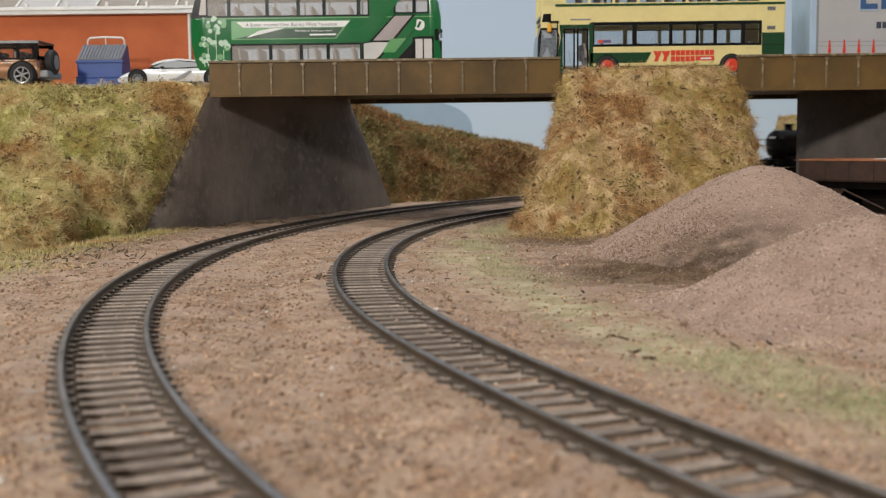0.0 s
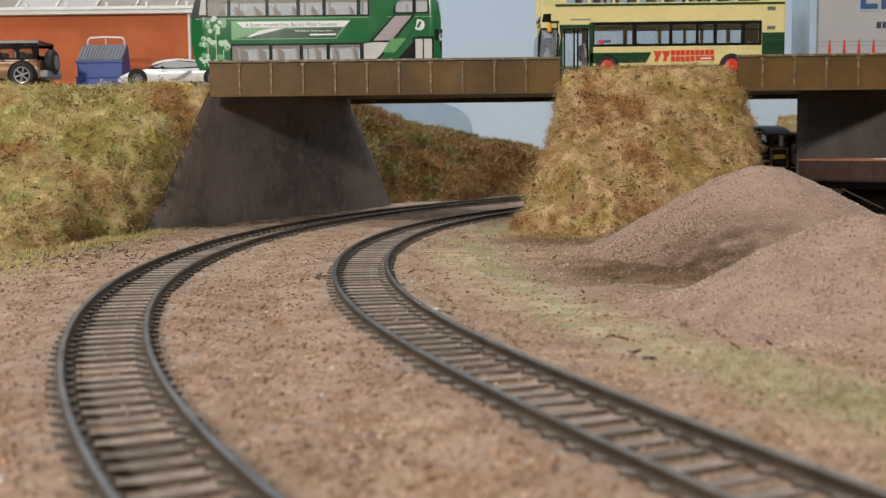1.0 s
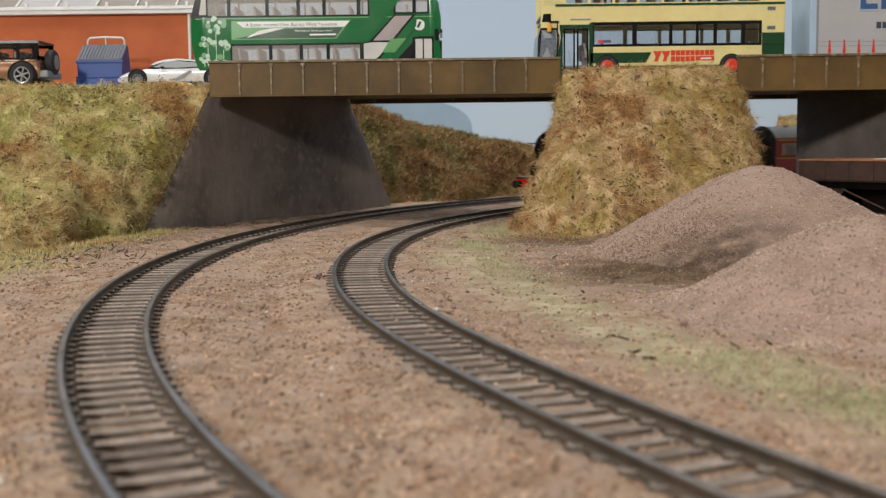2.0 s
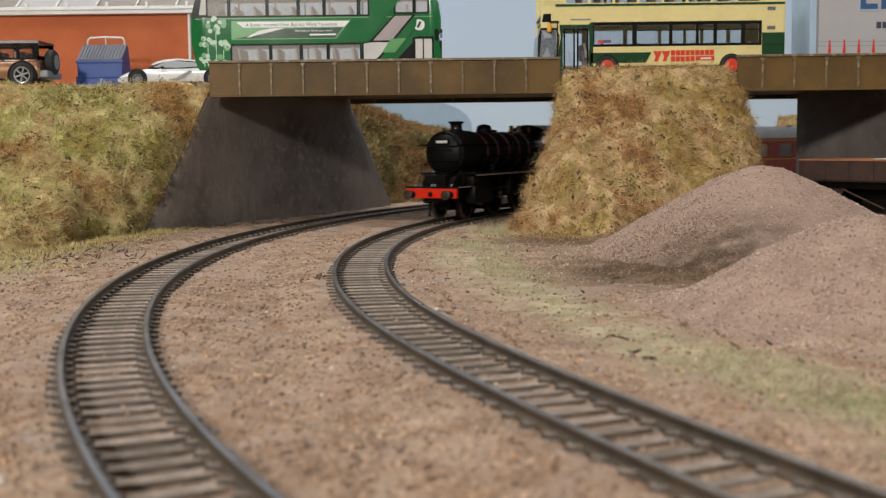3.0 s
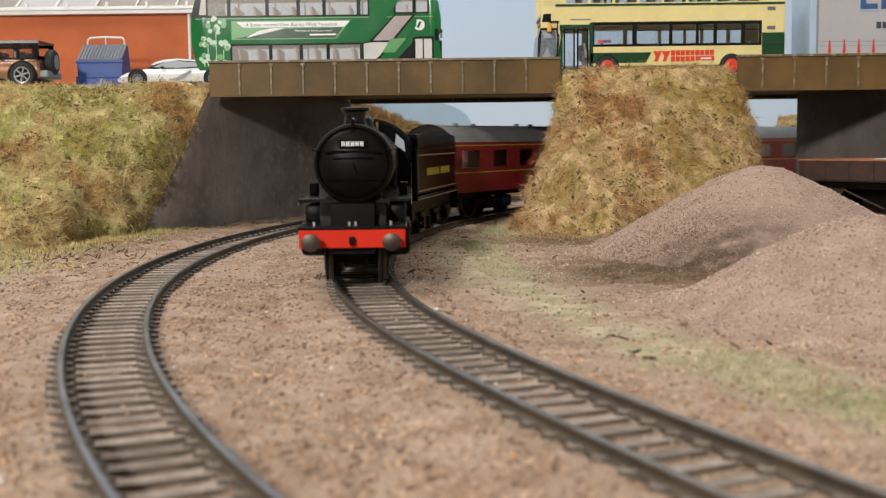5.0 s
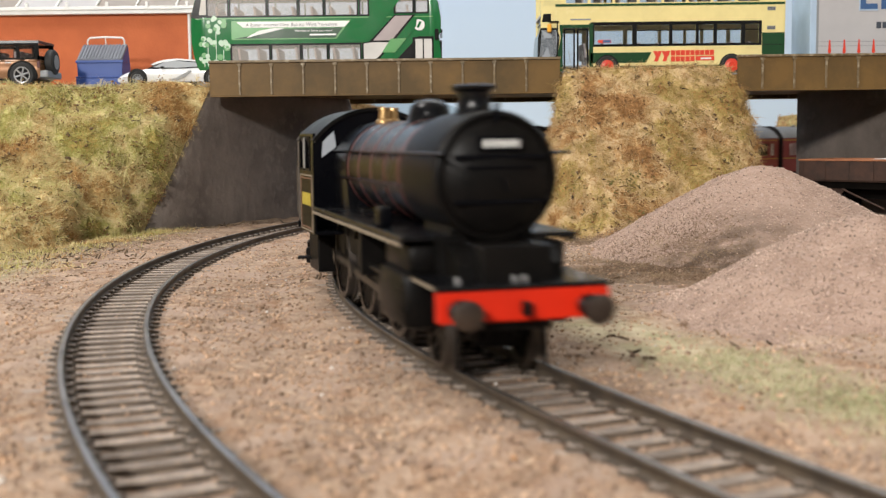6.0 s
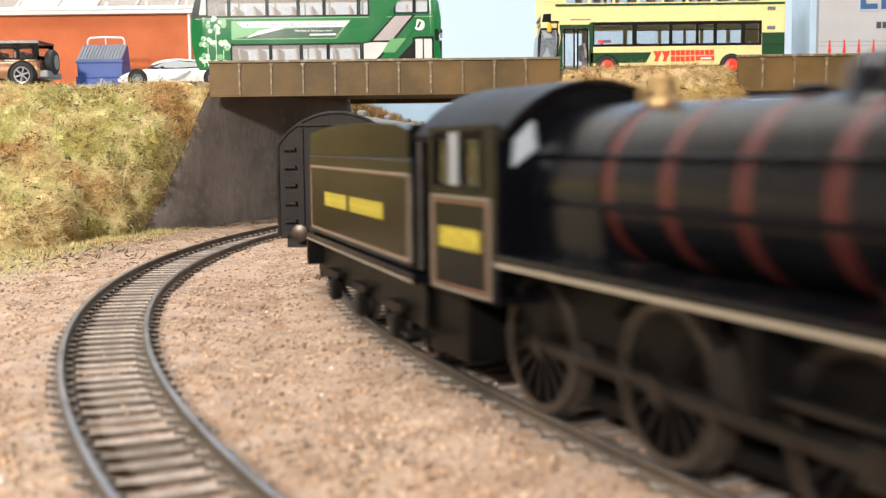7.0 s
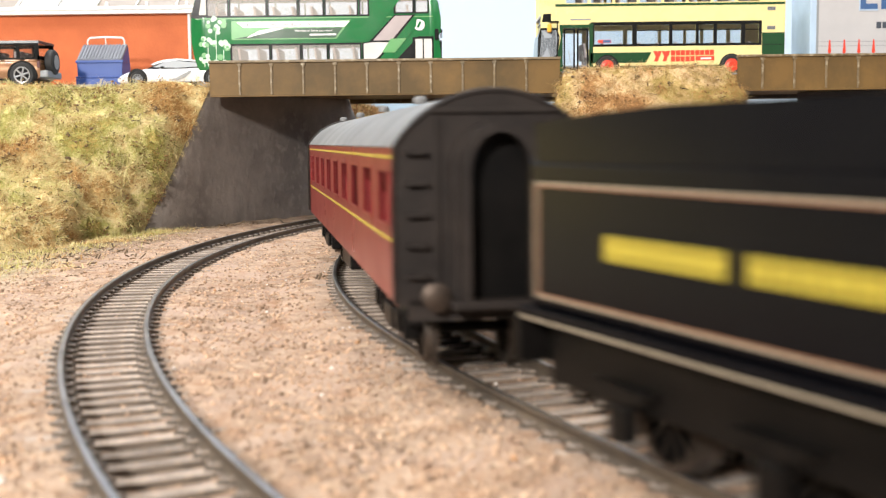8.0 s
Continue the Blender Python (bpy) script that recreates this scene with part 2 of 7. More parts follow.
def box(x0, x1, y0, y1, z0, z1, bev=0.0):
    bm = bmesh.new()
    add_box(bm, x0, x1, y0, y1, z0, z1, bev)
    return bm


def add_prism(bm, pts, axis, a, b, bev=0.0):
    """Extrudes a flat outline from a to b along axis: 'x' takes (y, z), 'y' takes (x, z), 'z' takes (x, y)."""
    def co(p, t):
        return (t, p[0], p[1]) if axis == "x" else (p[0], t, p[1]) if axis == "y" else (p[0], p[1], t)
    v0 = [bm.verts.new(co(p, a)) for p in pts]
    v1 = [bm.verts.new(co(p, b)) for p in pts]
    fs = [bm.faces.new(v0), bm.faces.new(v1[::-1])]
    for i in range(len(pts)):
        j = (i + 1) % len(pts)
        fs.append(bm.faces.new((v0[i], v1[i], v1[j], v0[j])))
    if bev:
        bmesh.ops.bevel(bm, geom=list({e for f in fs[:2] for e in f.edges}), offset=bev, segments=2, affect="EDGES", profile=0.5)
    return v0 + v1


def prism(pts, axis, a, b, bev=0.0):
    bm = bmesh.new()
    add_prism(bm, pts, axis, a, b, bev)
    return bm


def add_lathe(bm, profile, origin, axis, seg=32):
    """Turns (radius, distance along axis) round an axis through origin."""
    ax = Vector(axis).normalized()
    u = ax.orthogonal().normalized()
    w = ax.cross(u)
    o = Vector(origin)
    rings = []
    for r, d in profile:
        if r < 1e-6:
            rings.append([bm.verts.new(o + ax * d)])
        else:
            rings.append([bm.verts.new(o + ax * d + (u * math.cos(2 * math.pi * i / seg) + w * math.sin(2 * math.pi * i / seg)) * r) for i in range(seg)])
    for a, b in zip(rings, rings[1:]):
        for i in range(seg):
            j = (i + 1) % seg
            if len(a) == 1 and len(b) == 1:
                continue
            if len(a) == 1:
                bm.faces.new((a[0], b[i], b[j]))
            elif len(b) == 1:
                bm.faces.new((a[i], a[j], b[0]))
            else:
                bm.faces.new((a[i], a[j], b[j], b[i]))
    return rings


def lathe(profile, origin, axis, seg=32):
    bm = bmesh.new()
    add_lathe(bm, profile, origin, axis, seg)
    return bm


def add_rod(bm, a, b, r, seg=8):
    a, b = Vector(a), Vector(b)
    add_lathe(bm, [(0, 0), (r, 0), (r, (b - a).length), (0, (b - a).length)], a, b - a, seg)


def rod(a, b, r, seg=8):
    bm = bmesh.new()
    add_rod(bm, a, b, r, seg)
    return bm


def arrays(name, verts, faces, material, parent=None, smooth=False, attrs=None):
    """A mesh from numpy arrays in millimetres."""
    me = bpy.data.meshes.new(name)
    k = faces.shape[1]
    me.vertices.add(len(verts))
    me.vertices.foreach_set("co", (np.asarray(verts, dtype=np.float32) * MM).ravel())
    me.loops.add(faces.size)
    me.loops.foreach_set("vertex_index", faces.astype(np.int32).ravel())
    me.polygons.add(len(faces))
    me.polygons.foreach_set("loop_start", np.arange(0, faces.size, k, dtype=np.int32))
    me.polygons.foreach_set("loop_total", np.full(len(faces), k, dtype=np.int32))
    me.update(calc_edges=True)
    me.validate()
    for m in (material if isinstance(material, (list, tuple)) else [material]):
        me.materials.append(m)
    if smooth:
        me.polygons.foreach_set("use_smooth", np.ones(len(faces), dtype=bool))
    for key, val in (attrs or {}).items():
        at_ = me.attributes.new(key, "FLOAT", "POINT")
        at_.data.foreach_set("value", np.asarray(val, dtype=np.float32))
    ob = new(name, me)
    if parent:
        ob.parent = parent
    return ob


def fbm(x, y, z, scale, octaves=4, seed=0):
    """Value noise on arrays, about -1 to 1."""
    rng = np.random.RandomState(seed + 11)
    table = rng.rand(64, 64, 16)
    out, amp, tot = np.zeros_like(x, dtype=float), 1.0, 0.0
    for o in range(octaves):
        px, py, pz = x / scale + 7.3 * o, y / scale + 3.1 * o, z / scale + 5.7 * o
        ix, iy, iz = np.floor(px).astype(int), np.floor(py).astype(int), np.floor(pz).astype(int)
        fx, fy, fz = px - ix, py - iy, pz - iz
        fx, fy, fz = fx * fx * (3 - 2 * fx), fy * fy * (3 - 2 * fy), fz * fz * (3 - 2 * fz)
        val = 0
        for a in (0, 1):
            for b in (0, 1):
                for c in (0, 1):
                    wgt = (fx if a else 1 - fx) * (fy if b else 1 - fy) * (fz if c else 1 - fz)
                    val = val + wgt * table[(ix + a) % 64, (iy + b) % 64, (iz + c) % 16]
        out += amp * (val * 2 - 1)
        tot += amp
        amp *= 0.5
        scale *= 0.5
    return out / tot


# ---- the two running lines: plan curves of slowly changing curvature ----
class Line:
    def __init__(self, x, y, heading, ks, length, before, entry):
        n = int(length)
        s = np.arange(n + 1.0)
        k = np.interp(s, np.linspace(0, length, len(ks)), ks)
        th = heading + np.concatenate([[0], np.cumsum((k[1:] + k[:-1]) / 2)])
        tm = (th[1:] + th[:-1]) / 2
        px = x + np.concatenate([[0], np.cumsum(np.cos(tm))])
        py = y + np.concatenate([[0], np.cumsum(np.sin(tm))])
        bx, by, bt, p, q, t = [], [], [], x, y, heading
        for i in range(before):
            tt = t - entry / 2
            p, q, t = p - math.cos(tt), q - math.sin(tt), t - entry
            bx.append(p), by.append(q), bt.append(t)
        fx, fy, ft, p, q, t = [], [], [], px[-1], py[-1], th[-1]
        for i in range(600):
            p, q = p + math.cos(t), q + math.sin(t)
            fx.append(p), fy.append(q), ft.append(t)
        self.x = np.concatenate([bx[::-1], px, fx])
        self.y = np.concatenate([by[::-1], py, fy])
        self.t = np.concatenate([bt[::-1], th, ft])
        self.s = np.arange(len(self.x)) - float(before)

    def point(self, s):
        return np.interp(s, self.s, self.x), np.interp(s, self.s, self.y), np.interp(s, self.s, self.t)


OUTER = Line(52.86, 793.4, -2.25387, [0.00150, 0.00154, 0.00157, 0.00163, 0.00170, 0.00172, 0.0018], 760, 500, 0.0012)
INNER = Line(47.68, 663.62, -2.14128, [0.00215, 0.00213, 0.00195, 0.00180, 0.00185, 0.00085, -0.0002], 626, 1150, 0.0015)


def to_line(line, x, y, s0, s1):
    """Distance from points to a line, and the signed side (positive: left of the running direction)."""
    sel = (line.s >= s0) & (line.s <= s1)
    lx, ly, lt = line.x[sel][::4], line.y[sel][::4], line.t[sel][::4]
    best = np.full(x.shape, 1e9)
    side = np.zeros(x.shape)
    for a, b, t in zip(lx, ly, lt):
        d = np.hypot(x - a, y - b)
        m = d < best
        best[m] = d[m]
        side[m] = ((y - b) * math.cos(t) - (x - a) * math.sin(t))[m]
    return best, side


# ---- setting: room, baseboard, ground ----
def room():
    for n, b in (("wall_north", (-2000, 2000, 1300, 1380, -1150, 1450)), ("wall_south", (-2000, 2000, -2580, -2500, -1150, 1450)),
                 ("wall_west", (-2080, -2000, -2580, 1380, -1150, 1450)), ("wall_east", (2000, 2080, -2580, 1380, -1150, 1450))):
        tagged(finish(box(*b), n, PLASTER), "plain cream-painted wall of the layout room", "wall", kind="structure")
    tagged(finish(box(-2080, 2080, -2580, 1380, 1450, 1500), "ceiling", PLASTER), "plain cream-painted ceiling of the layout room", "ceiling", kind="structure")
    tagged(finish(box(-2080, 2080, -2580, 1380, -1200, -1150), "floor", CARPET), "dark grey carpeted floor under the layout", "floor", kind="structure")
    tagged(finish(box(-760, 1340, -176, 1180, -40, -12, 2), "baseboard", BOARD), "wooden baseboard carrying the model railway layout", "baseboard", kind="structure")


def ground_height(x, y):
    z = -3.3 + 0.7 * fbm(x, y, x * 0, 34, 3, 1) + 1.15 * fbm(x, y, x * 0, 7.5, 3, 2)
    for ln, s0, s1 in ((OUTER, -100, 900), (INNER, -560, 760)):
        d, _ = to_line(ln, x, y, s0, s1)
        w = np.clip((24 - d) / 8, 0, 1)
        bed = np.interp(d, [0, 5.8, 7.4, 10, 12, 15, 17, 24], [-3.5, -3.5, -3.15, -2.7, -2.45, -2.4, -2.3, -2.25]) + 0.75 * fbm(x, y, x * 0, 8, 3, 3)
        z = z * (1 - w) + w * bed
    return z


def ground():
    xs = np.concatenate([np.arange(-740, -240, 14.0), np.arange(-240, 260, 2.6), np.arange(260, 1336, 14.0)])
    ys = np.concatenate([np.arange(-170, 60, 8.0), np.arange(60, 700, 2.6), np.arange(700, 1180, 8.0)])
    X, Y = np.meshgrid(xs, ys)
    Z = ground_height(X, Y)
    d, side = to_line(INNER, X, Y, -60, 760)
    w = fbm(X, Y, X * 0, 60, 3, 5)
    turf = np.clip(1.35 - np.abs(d - (36 + 11 * np.clip((430 - Y) / 140, 0, 1) + 9 * w)) / 14, 0, 1) * (side > 0) * np.clip((560 - Y) / 60, 0, 1)
    d2, side2 = to_line(OUTER, X, Y, -60, 900)
    turf2 = np.clip((d2 - 44 - 14 * w) / 20, 0, 1) * (side2 < 0) * (Y < 640)
    earth_shade = 1.2 * np.exp(-(((X - 74) / 40) ** 2 + ((Y - 372 - 0.3 * (X - 74)) / 44) ** 2) ** 1.4) + np.exp(-(((X - 62) / 34) ** 2 + ((Y - 480) / 34) ** 2)) + 0.9 * np.exp(-(((X + 150) / 26) ** 2 + ((Y - 520) / 80) ** 2))
    earth_shade = earth_shade + 0.6 * np.exp(-(((X + 100) / 40) ** 2 + ((Y - 600) / 60) ** 2))
    # bed between the rails coloured darker in place of shade in the sleeper gaps
    earth_shade = earth_shade + 0.4 * np.clip((8.5 - np.minimum(d, d2)) / 2, 0, 1)
    n, m = X.shape
    idx = np.arange(n * m).reshape(n, m)
    f = np.stack([idx[:-1, :-1], idx[:-1, 1:], idx[1:, 1:], idx[1:, :-1]], -1).reshape(-1, 4)
    ob = arrays("ground", np.stack([X.ravel(), Y.ravel(), Z.ravel()], 1), f, SOIL, smooth=True,
                attrs={"turf": np.clip(0.8 * np.maximum(turf, turf2), 0, 1).ravel(), "earth_shade": np.clip(earth_shade, 0, 1).ravel()})
    tagged(ob, "tan gritty scatter ground with patches of pale green turf", "ground", kind="structure")


OCTA = np.array([(1, 0, 0), (-1, 0, 0), (0, 1, 0), (0, -1, 0), (0, 0, 1), (0, 0, -1)], float)
OCTF = np.array([(0, 2, 4), (2, 1, 4), (1, 3, 4), (3, 0, 4), (2, 0, 5), (1, 2, 5), (3, 1, 5), (0, 3, 5)])


def grains(name, pos, size, material, rng):
    """Angular grains at the given places."""
    n = len(pos)
    sc = size[:, None, None] * (0.6 + 0.8 * rng.rand(n, 6, 1)) * (0.7 + 0.6 * rng.rand(n, 1, 3))
    a = rng.rand(n) * 6.28
    v = OCTA[None] * sc
    c, s = np.cos(a)[:, None], np.sin(a)[:, None]
    v = np.stack([v[..., 0] * c - v[..., 1] * s, v[..., 0] * s + v[..., 1] * c, v[..., 2] * 0.8], -1)
    t = rng.rand(n) * 2.0 - 1.0
    c, s = np.cos(t)[:, None], np.sin(t)[:, None]
    v = np.stack([v[..., 0], v[..., 1] * c - v[..., 2] * s, v[..., 1] * s + v[..., 2] * c], -1) + pos[:, None, :]
    f = (OCTF[None] + (np.arange(n) * 6)[:, None, None]).reshape(-1, 3)
    return arrays(name, v.reshape(-1, 3), f, material)


def ground_grit():
    rng = np.random.RandomState(5)
    n = 72000
    y = 70 + 470 * rng.rand(n) ** 1.7
    x = (rng.rand(n) * 2 - 1) * (45 + y * 0.42)
    z = ground_height(x, y)
    size = 0.18 + 0.38 * rng.rand(n) ** 2.5
    ok = np.ones(n, bool)
    for ln in (OUTER, INNER):
        d, side = to_line(ln, x, y, 0, 800)
        ok &= ~((np.abs(d - 8.25) < 1.3)) & (d > 1)
        if ln is INNER:
            ok &= ~((side > 0) & (d > 24) & (rng.rand(n) < 0.45))
        inside = d < 16
        keep = rng.rand(n) < 0.6
        ok &= ~inside | keep
        size = np.where(inside, size * 0.8, size)
    pos = np.stack([x, y, z + size * 0.3], 1)[ok]
    tagged(grains("loose_grit", pos, size[ok], GRIT, rng), "loose tan and grey grit scattered over the ground", "grit", kind="stuff")


def clods():
    """Coarser brown crumbs among the scatter."""
    rng = np.random.RandomState(6)
    n = 6500
    y = 75 + 480 * rng.rand(n) ** 1.5
    x = (rng.rand(n) * 2 - 1) * (45 + y * 0.42)
    ok = fbm(x, y, x * 0, 22, 3, 15) + 0.35 * rng.randn(n) > 0.05
    for ln in (OUTER, INNER):
        d, _ = to_line(ln, x, y, 0, 800)
        ok &= (d > 11) | ((d < 6) & (rng.rand(n) < 0.5))
    ok &= ~((to_line(INNER, x, y, 0, 760)[1] > 22) & (rng.rand(n) < 0.8))
    x, y = x[ok], y[ok]
    size = 0.3 + 0.55 * rng.rand(len(x)) ** 2
    tagged(grains("soil_crumb", np.stack([x, y, ground_height(x, y) + size * 0.35], 1), size, CLOD, rng), "coarse brown soil crumbs on the ground", "soil crumbs", kind="stuff")


def fibres(name, pts, nrm, length, width, material, rng, lay=0.8):
    """Short bent blades standing out of a surface."""
    n = len(pts)
    d = nrm + lay * rng.randn(n, 3) + np.array([0, 0, 0.25])
    d /= np.linalg.norm(d, axis=1)[:, None]
    side = np.cross(d, rng.randn(n, 3))
    side /= np.linalg.norm(side, axis=1)[:, None] + 1e-9
    ln = (length * (0.5 + rng.rand(n)))[:, None]
    wd = (width * (0.6 + 0.8 * rng.rand(n)))[:, None]
    mid = pts + d * ln * 0.55
    bend = d + 0.7 * rng.randn(n, 3) * 0.6 + np.array([0, 0, -0.35])
    bend /= np.linalg.norm(bend, axis=1)[:, None]
    tip = mid + bend * ln * 0.5
    v = np.stack([pts - side * wd, pts + side * wd, mid + side * wd * 0.8, mid - side * wd * 0.8, tip], 1).reshape(-1, 3)
    b = (np.arange(n) * 5)[:, None]
    f = np.concatenate([b + np.array([[0, 1, 2]]), b + np.array([[0, 2, 3]]), b + np.array([[3, 2, 4]])], 0)
    return arrays(name, v, f, material)


def sample_mesh(verts, faces, n, rng):
    tri = np.concatenate([faces[:, [0, 1, 2]], faces[:, [0, 2, 3]]])
    a, b, c = verts[tri[:, 0]], verts[tri[:, 1]], verts[tri[:, 2]]
    cr = np.cross(b - a, c - a)
    ar = np.linalg.norm(cr, axis=1)
    pick = rng.choice(len(tri), n, p=ar / ar.sum())
    u, w = rng.rand(n, 1), rng.rand(n, 1)
    fl = (u + w) > 1
    u, w = np.where(fl, 1 - u, u), np.where(fl, 1 - w, w)
    p = a[pick] + u * (b - a)[pick] + w * (c - a)[pick]
    nn = cr[pick] / (ar[pick][:, None] + 1e-9)
    return p, nn


def lerp_path(pts, n):
    p = np.array(pts, float)
    d = np.concatenate([[0], np.cumsum(np.linalg.norm(np.diff(p, axis=0), axis=1))])
    t = np.linspace(0, d[-1], n)
    return np.stack([np.interp(t, d, p[:, k]) for k in range(3)], 1)


def bank(name, foot, crest, back, label, material, nu=110, nv=44, rough=1.0, bulge=4.0, seed=0, kind="structure", category="embankment", tail=0.02):
    """An earthen bank lofted from its foot line to its crest line and on to its level top."""
    A, B, C = lerp_path(foot, nu), lerp_path(crest, nu), lerp_path(back, nu)
    nt = 10
    v = np.linspace(0, 1, nv)[:, None, None]
    slope = A[None] * (1 - v) + B[None] * v
    t = np.linspace(0, 1, nt + 1)[1:, None, None]
    top = B[None] * (1 - t) + C[None] * t
    P = np.concatenate([slope, top])
    du = np.gradient(P, axis=1)
    dv = np.gradient(P, axis=0)
    N = np.cross(du, dv)
    N /= np.linalg.norm(N, axis=2)[..., None] + 1e-9
    if N[nv // 2, nu // 2, 2] < 0:
        N = -N
    x, y, z = P[..., 0], P[..., 1], P[..., 2]
    vv = np.concatenate([np.linspace(0, 1, nv), np.ones(nt)])[:, None]
    h = rough * (5.5 * fbm(x, y, z, 36, 2, seed) + 3.4 * fbm(x, y, z, 13, 3, seed + 1) + 2.2 * (0.35 - np.abs(fbm(x, y, z, 9, 2, seed + 2)))) + bulge * np.sin(vv * math.pi) ** 0.8
    calm = np.concatenate([1 - 0.75 * np.linspace(0, 1, nv) ** 5, np.linspace(0.25, 0.05, nt)])[:, None] * np.clip((1 - np.linspace(0, 1, nu)) / tail, 0.05, 1)[None]
    P = P + N * (h * calm)[..., None]
    n, m = P.shape[:2]
    idx = np.arange(n * m).reshape(n, m)
    f = np.stack([idx[:-1, :-1], idx[:-1, 1:], idx[1:, 1:], idx[1:, :-1]], -1).reshape(-1, 4)
    V = P.reshape(-1, 3)
    a, b, c = V[f[:, 0]], V[f[:, 1]], V[f[:, 2]]
    if np.cross(b - a, c - a)[:, 2].sum() < 0:
        f = f[:, ::-1].copy()
    ob = arrays(name, V, f, material, smooth=True)
    tagged(ob, label, category, kind=kind)
    return V, f


def twigs(name, pts, rng, label):
    bmv, bmf = [], []
    for p in pts:
        d = rng.randn(3) * np.array([1, 1, 0.5])
        d /= np.linalg.norm(d)
        s = np.cross(d, [0.1, 0.3, 1.0])
        s /= np.linalg.norm(s)
        u = np.cross(d, s)
        L, r = 1.2 + 3.6 * rng.rand(), 0.2 + 0.22 * rng.rand()
        o = len(bmv)
        for t, k in ((-0.5, 0.9), (0.1, 1.0), (0.5, 0.4)):
            cpt = p + d * L * t + u * (0.5 * L * 0.3 * abs(t) * rng.randn())
            for i in range(3):
                a = 2.1 * i
                bmv.append(cpt + (s * math.cos(a) + u * math.sin(a)) * r * k)
        for q in (0, 3):
            for i in range(3):
                j = (i + 1) % 3
                bmf.append((o + q + i, o + q + j, o + q + 3 + j, o + q + 3 + i))
    return tagged(arrays(name, np.array(bmv), np.array(bmf), TWIG), label, "twigs", kind="stuff")


def crumbs(name, V, f, n, rng):
    """Foam turf crumbs gathered in clumps."""
    p, nn = sample_mesh(V, f, n, rng)
    w = fbm(p[:, 0], p[:, 1], p[:, 2], 16, 3, 77) + 0.25 * rng.randn(n)
    ok = w > 0.18
    p, nn = p[ok], nn[ok]
    rep = 5
    q = np.repeat(p, rep, 0) + rng.randn(len(p) * rep, 3) * 1.0 + np.repeat(nn, rep, 0) * 0.9
    tagged(grains(name, q, 0.25 + 0.55 * rng.rand(len(q)) ** 2, CRUMB, rng), "brown and olive turf crumbs in the grass", "turf", kind="stuff")


def tufts(name, p, nrm, count, per, length, material, rng, label):
    """Locks of matted fibre: each lies one way along the slope, its hairs fanning out a little."""
    pick = rng.choice(len(p), count)
    c, n = np.repeat(p[pick], per, 0), np.repeat(nrm[pick], per, 0)
    d = rng.randn(count, 3) + np.array([0, -0.2, -0.5])
    d -= (d * nrm[pick]).sum(1)[:, None] * nrm[pick]
    d /= np.linalg.norm(d, axis=1)[:, None] + 1e-9
    d = np.repeat(d, per, 0) + 0.28 * rng.randn(count * per, 3) + 0.3 * n
    c = c + rng.randn(count * per, 3) * 0.8 + n * (0.5 + 0.9 * rng.rand(count * per, 1))
    tagged(fibres(name, c, d * 3.0, length, 0.09, material, rng, 0.25), label, "grass", kind="stuff")


def bark(name, p, nrm, count, rng):
    """Dark bark crumbs lying in the grass in twos and threes."""
    pick = rng.choice(len(p), count)
    q = np.repeat(p[pick] + nrm[pick] * 1.3, 3, 0) + rng.randn(count * 3, 3) * 0.8
    tagged(grains(name, q, 0.35 + 0.75 * rng.rand(len(q)) ** 1.5, TWIG, rng), "dark bark crumbs lodged in the grass", "bark", kind="stuff")


def scrap(p):
    """A curled sliver of white paper lost in the grass."""
    bm = bmesh.new()
    rows = []
    for i in range(9):
        a = i * 0.42
        c = Vector((-1.6 + 0.42 * i + 0.5 * math.cos(a), -1.4 - 0.5 * math.sin(a), 1.6 + 1.3 * math.sin(a) - 0.1 * i))
        rows.append([bm.verts.new(c + Vector(o)) for o in ((-0.25, 0, 0.4), (0.25, 0, -0.4), (0.25, 0.12, -0.4), (-0.25, 0.12, 0.4))])
    for a, b in zip(rows, rows[1:]):
        for i in range(4):
            j = (i + 1) % 4
            bm.faces.new((a[i], a[j], b[j], b[i]))
    bm.faces.new(rows[0])
    bm.faces.new(rows[-1][::-1])
    ob = finish(bm, "paper_scrap", WHITE_CHIP, smooth=True)
    ob.matrix_world = at(*p)
    tagged(ob, "small curled scrap of white paper on the embankment", "paper scrap")


